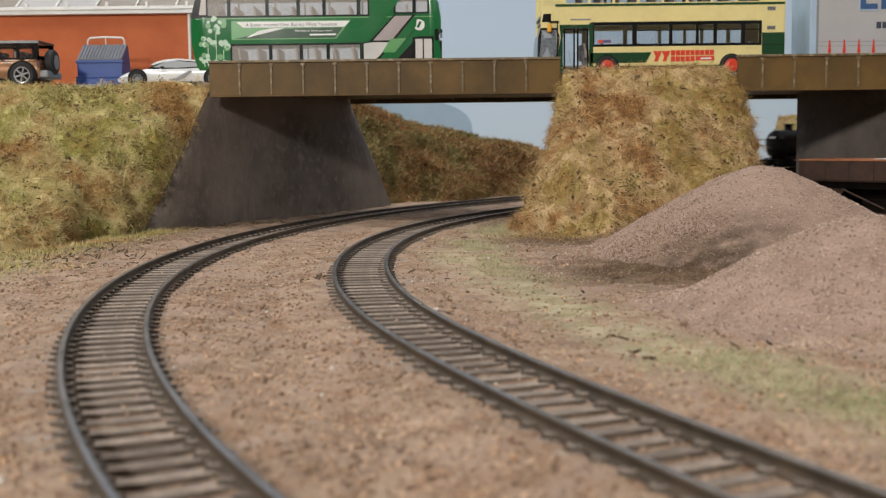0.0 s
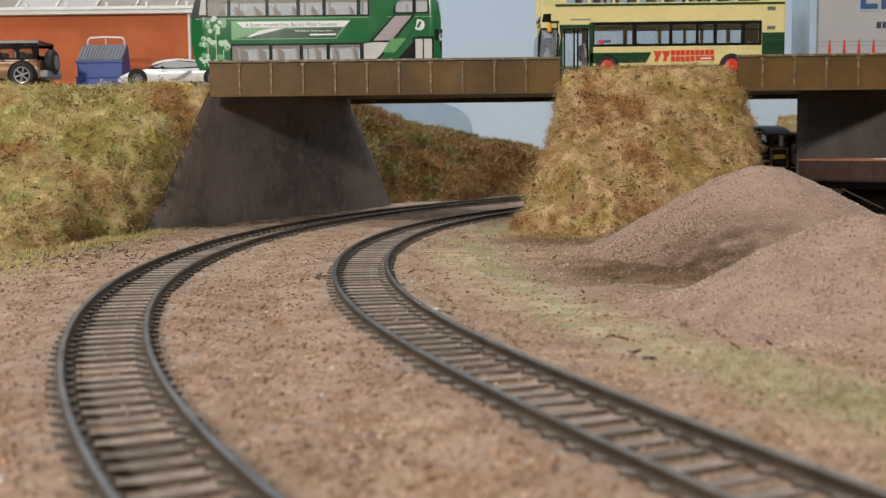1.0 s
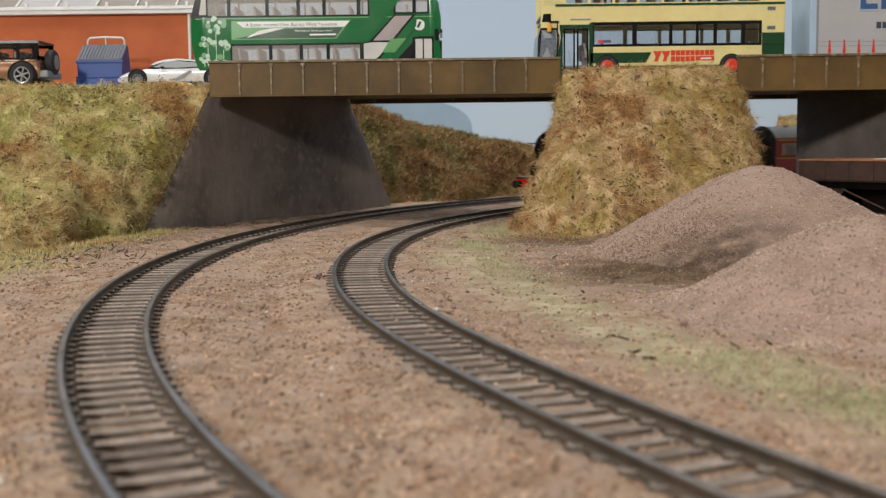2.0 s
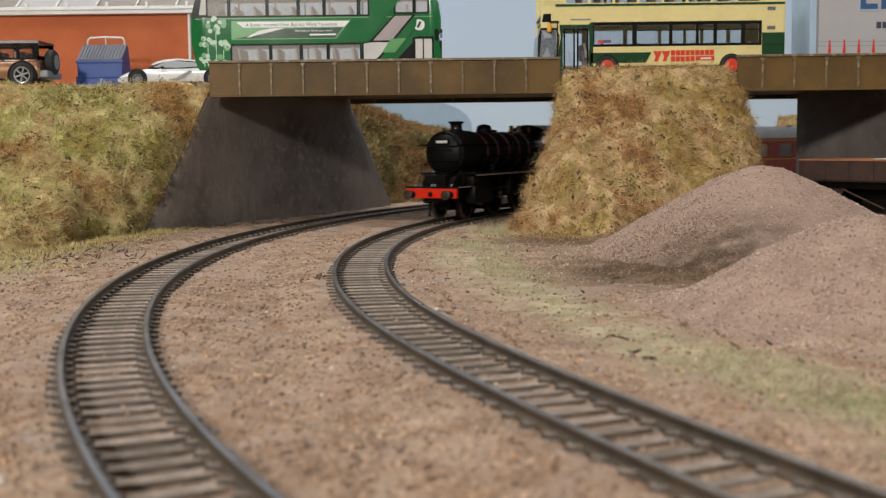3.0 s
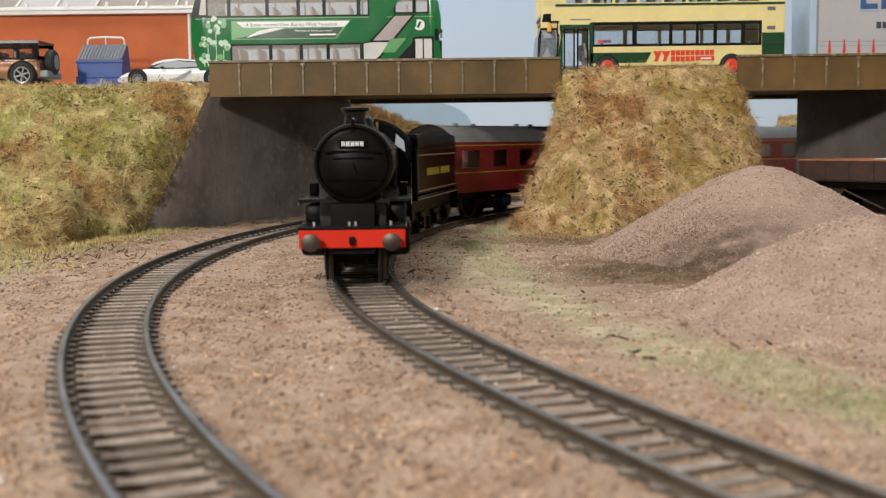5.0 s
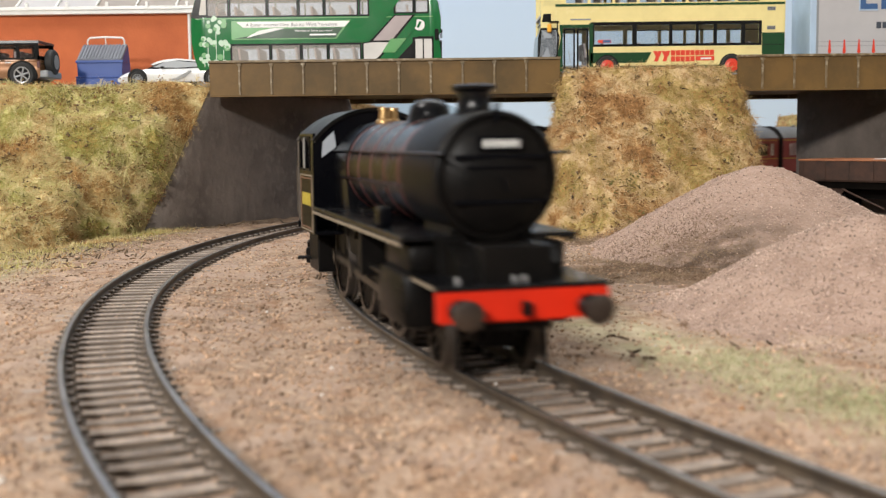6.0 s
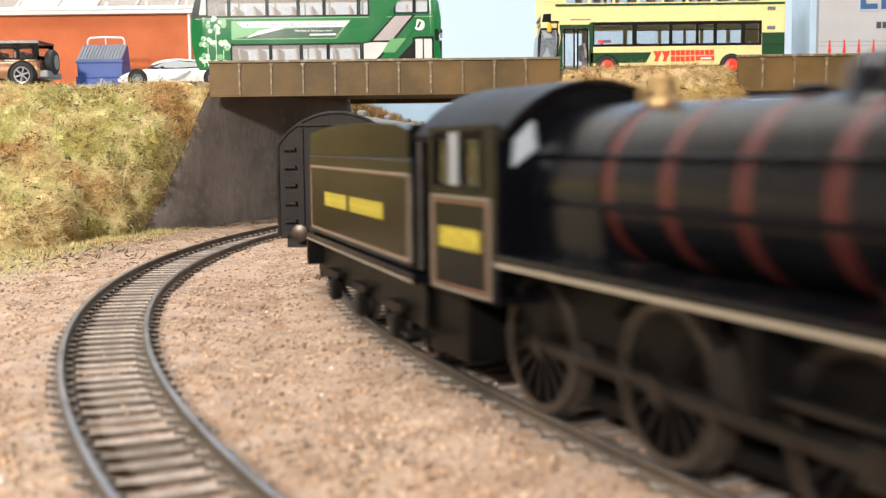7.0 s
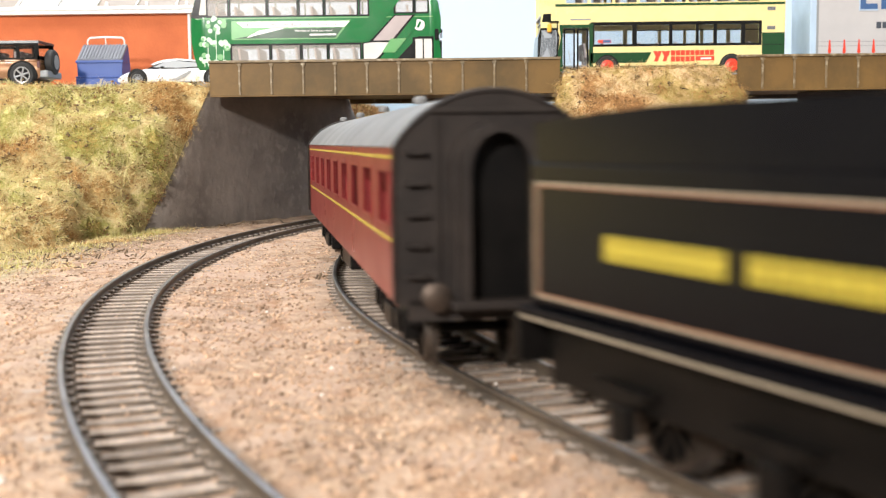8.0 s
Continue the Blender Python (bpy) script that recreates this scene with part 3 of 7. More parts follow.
def banks():
    rng = np.random.RandomState(9)
    # long bank that carries the yard
    nu, nv = 300, 84
    V, f = bank("embankment_west", [(-560, 392, -9), (-330, 398, -9), (-205, 425, -9), (-172, 470, -9), (-163, 508, -9), (-149, 552, -9)],
                [(-560, 594, 71.6), (-330, 594, 71.6), (-230, 594, 71.6), (-170, 595, 71.6), (-138, 596, 71.6), (-120, 599, 71.6)],
                [(-560, 840, 69), (-330, 840, 69), (-230, 830, 69), (-150, 820, 69), (-100, 760, 69), (-96, 650, 69)],
                "tall embankment covered in yellow-green model grass", MEADOW_FELT, nu, nv, 1.9, 6, 3, tail=0.05)
    face = f[: (nv - 1) * (nu - 1)]
    sel = V[face[:, 0], 0] > -300
    p, n = sample_mesh(V, face[sel], 84000, rng)
    n = np.where(n[:, 2:3] < 0, -n, n)
    tagged(fibres("grass_west", p, n * 0.5, 2.7, 0.095, MEADOW, rng, 0.9), "straw and yellow-green grass fibres on the embankment", "grass", kind="stuff")
    tagged(fibres("loose_hair_west", p[::7], n[::7] * 0.9, 5.5, 0.05, MEADOW, rng, 0.8), "loose long grass hairs on the embankment", "grass", kind="stuff")
    tufts("grass_locks_west", p, n, 2600, 12, 5.0, MEADOW, rng, "matted locks of pale yellow-green grass fibre")
    crumbs("turf_crumb_west", V, face[sel], 5200, rng)
    bark("bark_west", p, n, 260, rng)
    scrap(p[np.argmin(np.linalg.norm(p - np.array([-150, 556, 8]), axis=1))])
    pick = p[rng.rand(len(p)) < 0.005]
    twigs("twigs_west", pick + np.array([0, -1.2, 0.8]), rng, "dark twigs and bark crumbs caught in the grass")
    # island between the two bridges
    nu, nv = 300, 76
    V, f = bank("embankment_middle", [(92, 720, -9), (68, 640, -9), (44, 570, -9), (38, 535, -9), (52, 508, -9), (95, 496, -9), (134, 500, -9), (158, 520, -9), (166, 560, -9), (172, 640, -9), (182, 720, -9)],
                [(118, 720, 72), (96, 660, 72), (74, 606, 72.6), (63, 590, 73.4), (72, 585, 74.6), (98, 583, 75.2), (125, 583, 75.2), (143, 585, 74), (150, 590, 72.6), (156, 640, 72), (164, 720, 72)],
                [(140, 720, 71.6)] + [(110, 650, 71.6)] * 2 + [(110, 640, 71.6)] * 6 + [(120, 660, 71.6), (142, 720, 71.6)],
                "steep embankment covered in dry straw-coloured model grass", STRAW_FELT, nu, nv, 1.5, 1.5, 21)
    face = f[: (nv - 1) * (nu - 1)]
    p, n = sample_mesh(V, f[: (nv + 6) * (nu - 1)], 76000, rng)
    n = np.where(n[:, 2:3] < -0.1, -n, n)
    ok = p[:, 1] < 690
    p, n = p[ok], n[ok]
    tagged(fibres("grass_middle", p, n * 0.5, 2.7, 0.095, STRAW, rng, 0.9), "dry straw and rust-coloured grass fibres on the embankment", "grass", kind="stuff")
    tagged(fibres("loose_hair_middle", p[::5], n[::5] * 0.9, 5.5, 0.05, STRAW, rng, 0.8), "loose long dry grass hairs on the embankment", "grass", kind="stuff")
    tufts("grass_locks_middle", p, n, 2400, 12, 5.0, STRAW, rng, "matted locks of dry straw-coloured fibre")
    crumbs("turf_crumb_middle", V, face, 5200, rng)
    bark("bark_middle", p, n, 150, rng)
    twigs("twigs_middle", p[rng.rand(len(p)) < 0.004] + np.array([0, -1.0, 0.6]), rng, "dark twigs and bark crumbs caught in the grass")
    # bank beyond the bridge, on the outside of the curve
    V, f = bank("embankment_rear", [(-60, 745, -9), (-12, 800, -9), (45, 850, -9), (110, 900, -9), (200, 960, -9)],
                [(-110, 790, 72), (-62, 840, 68), (-10, 890, 52), (60, 950, 35), (150, 1010, 10)],
                [(-160, 900, 70), (-120, 960, 66), (-40, 1000, 50), (20, 1020, 34), (120, 1060, 8)],
                "rough embankment with brown and olive scrub", BANK, 110, 40, 1.8, 6, 33)
    p, n = sample_mesh(V, f[: 39 * 109], 30000, rng)
    n = np.where(n[:, 2:3] < 0, -n, n)
    tagged(fibres("scrub_rear", p, n, 3.6, 0.3, SCRUB, rng, 0.9), "brown and olive scrub tufts on the rear embankment", "scrub", kind="stuff")
    crumbs("turf_crumb_rear", V, f[: 39 * 109], 6000, rng)
    V, f = bank("embankment_east", [(300, 1010, -9), (330, 960, -9), (400, 900, -9), (540, 860, -9)], [(308, 1040, 58), (345, 1000, 66), (420, 940, 70), (560, 900, 72)],
                [(330, 1080, 58), (370, 1050, 66), (450, 1010, 70), (580, 980, 72)], "rough far embankment with brown scrub", BANK, 60, 30, 1.8, 5, 44)
    p, n = sample_mesh(V, f[: 29 * 59], 12000, rng)
    n = np.where(n[:, 2:3] < 0, -n, n)
    tagged(fibres("scrub_east", p, n, 4.5, 0.3, SCRUB, rng, 0.9), "brown scrub tufts on the far embankment", "scrub", kind="stuff")


def heap(name, cx, cy, rx, ry, top, seed, label, turn=0.0):
    """A poured heap: a cone with a rounded tip and a spreading foot."""
    rng = np.random.RandomState(seed)
    nr, na = 60, 150
    r = np.linspace(0, 1.25, nr)[:, None]
    a = np.linspace(0, 2 * math.pi, na, endpoint=False)[None]
    wob = 1 + 0.07 * np.sin(2 * a + seed) + 0.05 * np.sin(3 * a + 2 * seed)
    ex, ey = r * np.cos(a) * rx * wob, r * np.sin(a) * ry * wob
    ct, st = math.cos(turn), math.sin(turn)
    x, y = cx + ex * ct - ey * st, cy + ex * st + ey * ct
    rr = r + 0 * a
    prof = (1.0 - np.sqrt(rr ** 2 + 0.035)) / (1.0 - math.sqrt(0.035))
    prof = np.where(prof < 0.13, 0.13 * np.exp((prof - 0.13) / 0.13), prof)
    foot = np.exp((1 - math.sqrt(1.25 ** 2 + 0.035)) / (1.0 - math.sqrt(0.035)) / 0.13 - 1) * 0.13
    z = -4.0 + (top + 4.0) * (prof - foot) / (1 - foot) + 0.9 * fbm(x, y, x * 0, 22, 3, seed) * (rr < 1.1) + 0.6 * fbm(x, y, x * 0, 5, 3, seed + 1)
    V = np.stack([x, y, z], -1).reshape(-1, 3)
    idx = np.arange(nr * na).reshape(nr, na)
    f = np.stack([idx[:-1], idx[1:], np.roll(idx[1:], -1, 1), np.roll(idx[:-1], -1, 1)], -1).reshape(-1, 4)
    ob = tagged(thing(name, label, "gravel heap"), kind="")
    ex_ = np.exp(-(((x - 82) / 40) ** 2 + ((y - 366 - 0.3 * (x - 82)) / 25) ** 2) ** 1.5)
    arrays("heap_body", V, f, GRAVEL, ob, smooth=True, attrs={"earth_shade": np.clip(0.95 * ex_, 0, 1).ravel()})
    p, n = sample_mesh(V, f, 24000, rng)
    keep = rng.rand(len(p)) > 0.9 * np.exp(-(((p[:, 0] - 82) / 40) ** 2 + ((p[:, 1] - 366 - 0.3 * (p[:, 0] - 82)) / 25) ** 2) ** 1.5)
    p, n = p[keep], n[keep]
    g = grains("chipping_layer", p + n * 0.15, 0.12 + 0.3 * rng.rand(len(p)) ** 3, GRAVEL_CHIP, rng)
    g.parent = ob
    g["kind"] = "stuff"


def litter():
    """Dark dead fibres trodden in beside the heap and at the foot of the banks."""
    rng = np.random.RandomState(31)
    spots = [(78, 380, 22, 20, 9000), (60, 484, 26, 16, 6500), (88, 350, 22, 12, 5200), (-160, 470, 24, 46, 1500), (-140, 545, 20, 30, 1200)]
    P = np.concatenate([np.stack([x + sx * rng.randn(n), y + sy * rng.randn(n)], 1) for x, y, sx, sy, n in spots])
    P = np.column_stack([P, ground_height(P[:, 0], P[:, 1]) + 0.3])
    d, _ = to_line(INNER, P[:, 0], P[:, 1], 0, 700)
    d2, _ = to_line(OUTER, P[:, 0], P[:, 1], 0, 700)
    P = P[(d > 26) & (d2 > 30)]
    hr = np.clip(1 - np.hypot((P[:, 0] - 119) / 66, (P[:, 1] - 430) / 72), 0, 1) * 36
    P[:, 2] += np.where(hr > 0, hr * 0.9 + 1.0, 0)
    nn = np.zeros_like(P)
    nn[:, 2] = 0.4
    tagged(fibres("dead_grass", P, nn * 0.1, 1.3, 0.07, LITTER, rng, 0.7), "dark dead grass fibres on the ground", "dead grass", kind="stuff")
    n = 30000
    s_ = rng.rand(n) * 520 + 60
    x, y, t = INNER.point(s_)
    off = 36 + 11 * np.clip((430 - y) / 140, 0, 1) + 8 * rng.randn(n)
    P = np.stack([x - np.sin(t) * off, y + np.cos(t) * off], 1)
    w = fbm(P[:, 0], P[:, 1], P[:, 0] * 0, 30, 3, 8) > -0.05
    P = P[w]
    P = np.column_stack([P, ground_height(P[:, 0], P[:, 1]) + 0.1])
    nn = np.zeros_like(P)
    nn[:, 2] = 0.5
    tagged(fibres("short_turf", P, nn, 1.7, 0.085, TURF, rng, 1.0), "thin pale green turf fibres beside the track", "turf", kind="stuff")


def bank_foot():
    """Grass fibres that run out from the feet of the banks over the ground."""
    rng = np.random.RandomState(41)
    for nm, m, spots, label in (("foot_grass_west", MEADOW, [(-185, 400, 26, 14, 4200), (-168, 450, 10, 26, 3800), (-152, 510, 9, 26, 3400), (-143, 552, 9, 12, 2200)], "straw and green grass fibres at the embankment foot"),
                                ("foot_grass_middle", STRAW, [(52, 505, 14, 9, 2600), (95, 492, 22, 7, 2800), (42, 540, 6, 16, 1800)], "dry straw fibres at the embankment foot")):
        P = np.concatenate([np.stack([x + sx * rng.randn(n), y + sy * rng.randn(n)], 1) for x, y, sx, sy, n in spots])
        P = np.column_stack([P, ground_height(P[:, 0], P[:, 1])])
        d, _ = to_line(INNER, P[:, 0], P[:, 1], 0, 700)
        d2, _ = to_line(OUTER, P[:, 0], P[:, 1], 0, 700)
        P = P[(d > 24) & (d2 > 32)]
        nn = np.zeros_like(P)
        nn[:, 2] = 0.35
        tagged(fibres(nm, P, nn, 2.2, 0.09, m, rng, 0.8), label, "grass", kind="stuff")


def ground_bits():
    """Stray bark crumbs on the open ground."""
    rng = np.random.RandomState(17)
    spots = [(-38, 350, 3, 4, 14), (-150, 455, 20, 30, 70), (-178, 425, 22, 18, 170), (-110, 585, 16, 14, 30), (-130, 430, 14, 22, 24), (55, 500, 16, 12, 40), (40, 330, 18, 60, 14), (62, 235, 14, 20, 8), (0, 260, 40, 70, 4)]
    P = np.concatenate([np.stack([x + sx * rng.randn(n), y + sy * rng.randn(n)], 1) for x, y, sx, sy, n in spots])
    P = np.column_stack([P, ground_height(P[:, 0], P[:, 1]) + 0.4])
    d, _ = to_line(INNER, P[:, 0], P[:, 1], 0, 700)
    d2, _ = to_line(OUTER, P[:, 0], P[:, 1], 0, 700)
    twigs("ground_twigs", P[(d > 11) & (d2 > 11)], rng, "dark twigs and bark crumbs lying on the ground")


def pale_chips():
    """A few white and orange chips lost on the ground and the heaps' feet."""
    rng = np.random.RandomState(23)
    for nm, m, k, label in (("white_chip", WHITE_CHIP, 130, "tiny white chips scattered over the ground"), ("orange_chip", ORANGE_CHIP, 110, "tiny orange-brown chips scattered over the ground")):
        y = 90 + 420 * rng.rand(k)
        x = (rng.rand(k) * 2 - 1) * (30 + y * 0.36)
        x = np.where(x > 60, x - 90, x)
        P = np.stack([x, y, ground_height(x, y) + 0.15], 1)
        tagged(grains(nm, P, 0.3 + 0.45 * rng.rand(k) ** 2, m, rng), label, "chips", kind="stuff")


def heaps():
    heap("gravel_heap", 121, 430, 69, 72, 28.8, 4, "conical heap of pinkish-brown gravel beside the track")
    heap("gravel_heap", 108, 288, 52, 54, 19.8, 8, "lower rounded heap of pinkish-brown gravel beside the track", 0.5)


# ---- track ----
PROFILE = [(-0.5, 0.0), (-0.62, -0.22), (-0.58, -0.7), (-0.22, -0.95), (-0.22, -2.0), (-1.05, -2.3), (-1.05, -2.55),
           (1.05, -2.55), (1.05, -2.3), (0.22, -2.0), (0.22, -0.95), (0.58, -0.7), (0.62, -0.22), (0.5, 0.0)]


def sweep(name, line, s0, s1, off, parent):
    ss = np.arange(s0, s1, 3.0)
    x, y, t = line.point(ss)
    nx, ny = -np.sin(t), np.cos(t)
    pr = np.array(PROFILE)
    o = off + pr[:, 0][None]
    V = np.stack([x[:, None] + nx[:, None] * o, y[:, None] + ny[:, None] * o, np.repeat(pr[:, 1][None], len(ss), 0)], -1)
    n, m = V.shape[:2]
    idx = np.arange(n * m).reshape(n, m)
    nxt = np.roll(idx, -1, 1)
    f = np.stack([idx[:-1], nxt[:-1], nxt[1:], idx[1:]], -1).reshape(-1, 4)
    ob = arrays(name, V.reshape(-1, 3), f, [RAIL, RAIL_TOP], parent)
    mi = np.zeros((n - 1, m), int)
    mi[:, m - 1] = 1
    ob.data.polygons.foreach_set("material_index", mi.ravel().astype(np.int32))
    return ob


def sleeper_mesh():
    bm = bmesh.new()
    add_box(bm, -1.3, 1.3, -7.2, 7.2, -6.2, -2.6, 0.18)
    for k in (-1, 1):
        add_box(bm, -1.2, 1.2, min(k * 7.0, k * 15), max(k * 7.0, k * 15), -6.2, -2.62, 0.18, mi=2)
    for r in (-8.25, 8.25):
        for k in (-1, 1):
            add_box(bm, -1.1, 1.1, r + k * 1.15 - 0.75, r + k * 1.15 + 0.75, -2.7, -1.75, 0.2, mi=1)
            add_box(bm, -0.5, 0.5, r + k * 2.2 - 0.45, r + k * 2.2 + 0.45, -2.7, -2.1, 0.0, mi=1)
    bmesh.ops.recalc_face_normals(bm, faces=bm.faces)
    # upright sides of the middle coloured dark, as painted shade between sleepers
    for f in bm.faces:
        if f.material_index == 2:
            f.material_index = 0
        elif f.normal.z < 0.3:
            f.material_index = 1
    me = bpy.data.meshes.new("sleeper")
    bm.transform(Matrix.Scale(MM, 4))
    bm.to_mesh(me)
    bm.free()
    me.materials.append(SLEEPER)
    me.materials.append(CHAIR_AND_SHADE)
    return me


def track(line, s0, s1, label, seed):
    rng = random.Random(seed)
    ob = thing("railway_track", label, "railway track", group="curved running lines")
    for off in (-8.25, 8.25):
        sweep("rail", line, s0, s1, off, ob)
    s = s0 + 3
    while s < s1 - 3:
        x, y, t = line.point(s)
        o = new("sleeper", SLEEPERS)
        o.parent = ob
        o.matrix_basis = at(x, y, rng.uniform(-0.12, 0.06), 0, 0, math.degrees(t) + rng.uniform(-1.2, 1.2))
        s += 6.75


# ---- bridges and road ----
def girder_bridge(x0, x1, dx, first, label, ribs):
    """A riveted plate-girder span: two girders, deck plate, flanges and stiffeners; dx skews the far girder."""
    br = thing("girder_bridge", label, "bridge", group="girder bridges")
    for y, o in ((589, 0), (716, dx)):
        g = part("girder", box(x0 + o, x1 + o, y, y + 2.2, 64.4, 81.2, 0.2), GIRDER, br)
        part("top_flange", box(x0 + o - 0.3, x1 + o + 0.3, y - 1.2, y + 3.2, 81.0, 82.3, 0.25), GIRDER_RIB, g)
        part("bottom_flange", box(x0 + o, x1 + o, y - 0.9, y + 3.0, 63.6, 64.7, 0.25), GIRDER, g)
        for i in range(ribs):
            xr = first + o + i * 16.45
            if xr < x1 + o - 1:
                bm = bmesh.new()
                add_box(bm, xr - 0.55, xr + 0.55, y - 0.75, y + 0.2, 64.7, 80.9, 0.15)
                add_box(bm, xr - 1.1, xr + 1.1, y - 0.9, y + 0.2, 79.4, 80.9, 0.15)
                part("stiffener", bm, GIRDER_RIB, g)
    part("deck", prism([(x0, 591.4), (x1, 591.4), (x1 + dx, 715.8), (x0 + dx, 715.8)], "z", 66.4, 72.6), GIRDER, br)


def abutment(name, pts, thick, label):
    """A concrete wall standing on a plan line: foot near, foot far, top far, top near, with thickness to one side."""
    bm = bmesh.new()
    a, b, c, d = [Vector(p) for p in pts]
    t = Vector(thick)
    vs = [bm.verts.new(p) for p in (a, b, c, d)] + [bm.verts.new(p + t) for p in (a, b, c, d)]
    for q in ((0, 1, 2, 3), (7, 6, 5, 4), (0, 4, 5, 1), (1, 5, 6, 2), (2, 6, 7, 3), (3, 7, 4, 0)):
        bm.faces.new([vs[i] for i in q])
    tagged(finish(bm, name, CONCRETE), label, "abutment", kind="structure")


def plastered_wall(name, cols, thick, label):
    """A wall lofted over (foot, top) pairs along its plan, smoothed at the corners and slightly uneven, with thickness behind."""
    nu, nv = 120, 40
    A, B = lerp_path([c[0] for c in cols], nu), lerp_path([c[1] for c in cols], nu)
    for q in (A, B):
        for _ in range(3):
            q[1:-1] = (q[:-2] + 2 * q[1:-1] + q[2:]) / 4
    t = np.linspace(0, 1, nv)[:, None, None]
    P = A[None] * (1 - t) + B[None] * t
    w = 0.6 * fbm(P[..., 0], P[..., 1], P[..., 2], 24, 3, 51)
    P = P - w[..., None] * np.array(thick) / np.linalg.norm(thick)
    V = np.concatenate([P.reshape(-1, 3), (P + np.array(thick, float)).reshape(-1, 3)])
    idx = np.arange(nu * nv).reshape(nv, nu)
    g = np.stack([idx[:-1, :-1], idx[:-1, 1:], idx[1:, 1:], idx[1:, :-1]], -1).reshape(-1, 4)
    rim = np.concatenate([idx[0], idx[1:, -1], idx[-1, -2::-1], idx[-2::-1, 0]])
    side = np.stack([rim[:-1], rim[:-1] + nu * nv, rim[1:] + nu * nv, rim[1:]], -1)
    ob = arrays(name, V, np.concatenate([g, g[:, ::-1] + nu * nv, side]), CONCRETE, smooth=True)
    tagged(ob, label, "abutment", kind="structure")


def road():
    tagged(finish(prism([(-121, 596), (420, 596), (420, 711), (-121, 711)], "z", 72.7, 73.4), "road", ROADTOP), "grey road across the bridges and embankments", "road", kind="structure")
    tagged(finish(prism([(-740, 597), (-121.5, 597), (-121.5, 711.5), (-130, 830), (-740, 840)], "z", 69.4, 71.4), "yard", ROADTOP), "grey yard surface in front of the brick building", "yard", kind="structure")


def backdrop():
    m, nt, b = node_mat("painted_sky")
    N, L = nt.nodes, nt.links
    tc = N.new("ShaderNodeTexCoord")
    sp = N.new("ShaderNodeSeparateXYZ")
    L.new(tc.outputs["Object"], sp.inputs[0])
    n = N.new("ShaderNodeTexNoise")
    n.inputs["Scale"].default_value, n.inputs["Detail"].default_value = 5, 4
    L.new(tc.outputs["Object"], n.inputs["Vector"])
    ad = N.new("ShaderNodeMath")
    ad.operation = "MULTIPLY_ADD"
    ad.inputs[1].default_value = 0.12
    L.new(n.outputs["Fac"], ad.inputs[0])
    L.new(sp.outputs["Z"], ad.inputs[2])
    rp = N.new("ShaderNodeValToRGB")
    rp.color_ramp.elements[0].position, rp.color_ramp.elements[1].position = 0.02, 0.45
    rp.color_ramp.elements[0].color, rp.color_ramp.elements[1].color = (0.56, 0.68, 0.78, 1), (0.46, 0.61, 0.85, 1)
    L.new(ad.outputs[0], rp.inputs["Fac"])
    L.new(rp.outputs["Color"], b.inputs["Base Color"])
    b.inputs["Roughness"].default_value = 0.85
    # rounded blue-grey shape just in front of the sky board
    hill = mat("blue_grey_shape", (0.28, 0.40, 0.52), (0.33, 0.45, 0.56), 60, 0.85)
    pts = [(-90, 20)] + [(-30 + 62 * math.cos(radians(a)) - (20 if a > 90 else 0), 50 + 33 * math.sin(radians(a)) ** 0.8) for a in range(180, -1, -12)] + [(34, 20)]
    tagged(finish(prism(pts, "y", 1188.6, 1189.6), "backdrop_hill", hill), "soft blue-grey rounded shape on the backdrop", "painted hill", kind="structure")
    tagged(finish(box(-1100, 1100, 1190, 1196, -12, 640), "backdrop", m), "pale blue painted sky board behind the layout", "backdrop", kind="structure")


room()
ground()
backdrop()
banks()
road()
plastered_wall("abutment_west", [((-153, 551, -5), (-123.5, 596.5, 67.2)), ((-148, 552, -5), (-121.5, 597, 67.2)), ((-142, 558, -5), (-119.5, 599.5, 67.2)), ((-134, 572, -5), (-115, 607, 67.2)), ((-92, 651, -5), (-92, 651, 67.2)), ((-38, 752, -5), (-60, 711, 67.2)), ((-33, 764, -5), (-58, 718, 67.2)), ((-37, 772, -5), (-62, 723, 67.2))], (-10, 6, 0), "dark grey plastered bridge abutment with sloping rounded ends")
abutment("abutment_east", [(271, 545, -5), (219, 700, -5), (219, 700, 67.2), (257, 590, 67.2)], (10, 4, 0), "dark grey concrete bridge abutment")
abutment("abutment_island_west", [(70, 605, -5), (124, 714, -5), (124, 714, 67.2), (70, 605, 67.2)], (9, -4, 0), "dark grey concrete pier wall set into the embankment")
girder_bridge(-119.5, 61.5, 62, -104, "olive-brown riveted plate-girder road bridge with rust stains", 10)
girder_bridge(153.5, 330, -30, 166, "olive-brown riveted plate-girder road bridge with rust stains", 10)
heaps()
litter()
ground_bits()
bank_foot()


# ---- paints for the models ----
def gloss(name, c, rough=0.28, metal=0.0, coat=0.0, dirt=0.9):
    return mat(name, c, [v * dirt for v in c], 14, rough, metal, 0.0, 1.5, coat=coat)


BLACK = mat("satin_black_paint", (0.0022, 0.0023, 0.0034), (0.0032, 0.0033, 0.0044), 16, 0.2, 0, 0.015, 1.2, spec=0.1)
BLACK_SHEEN = mat("polished_black_paint", (0.0025, 0.0026, 0.0036), (0.004, 0.0041, 0.005), 16, 0.25, 0, 0.02, 1.2, spec=0.26)
BLACK_DULL = mat("sooty_black", (0.003, 0.0028, 0.0027), (0.006, 0.005, 0.0045), 9, 0.4, 0, 0.08, 1.0, spec=0.1)
ROD_STEEL = mat("oily_rod_steel", (0.07, 0.064, 0.058), (0.032, 0.028, 0.025), 9, 0.35, 0.9)
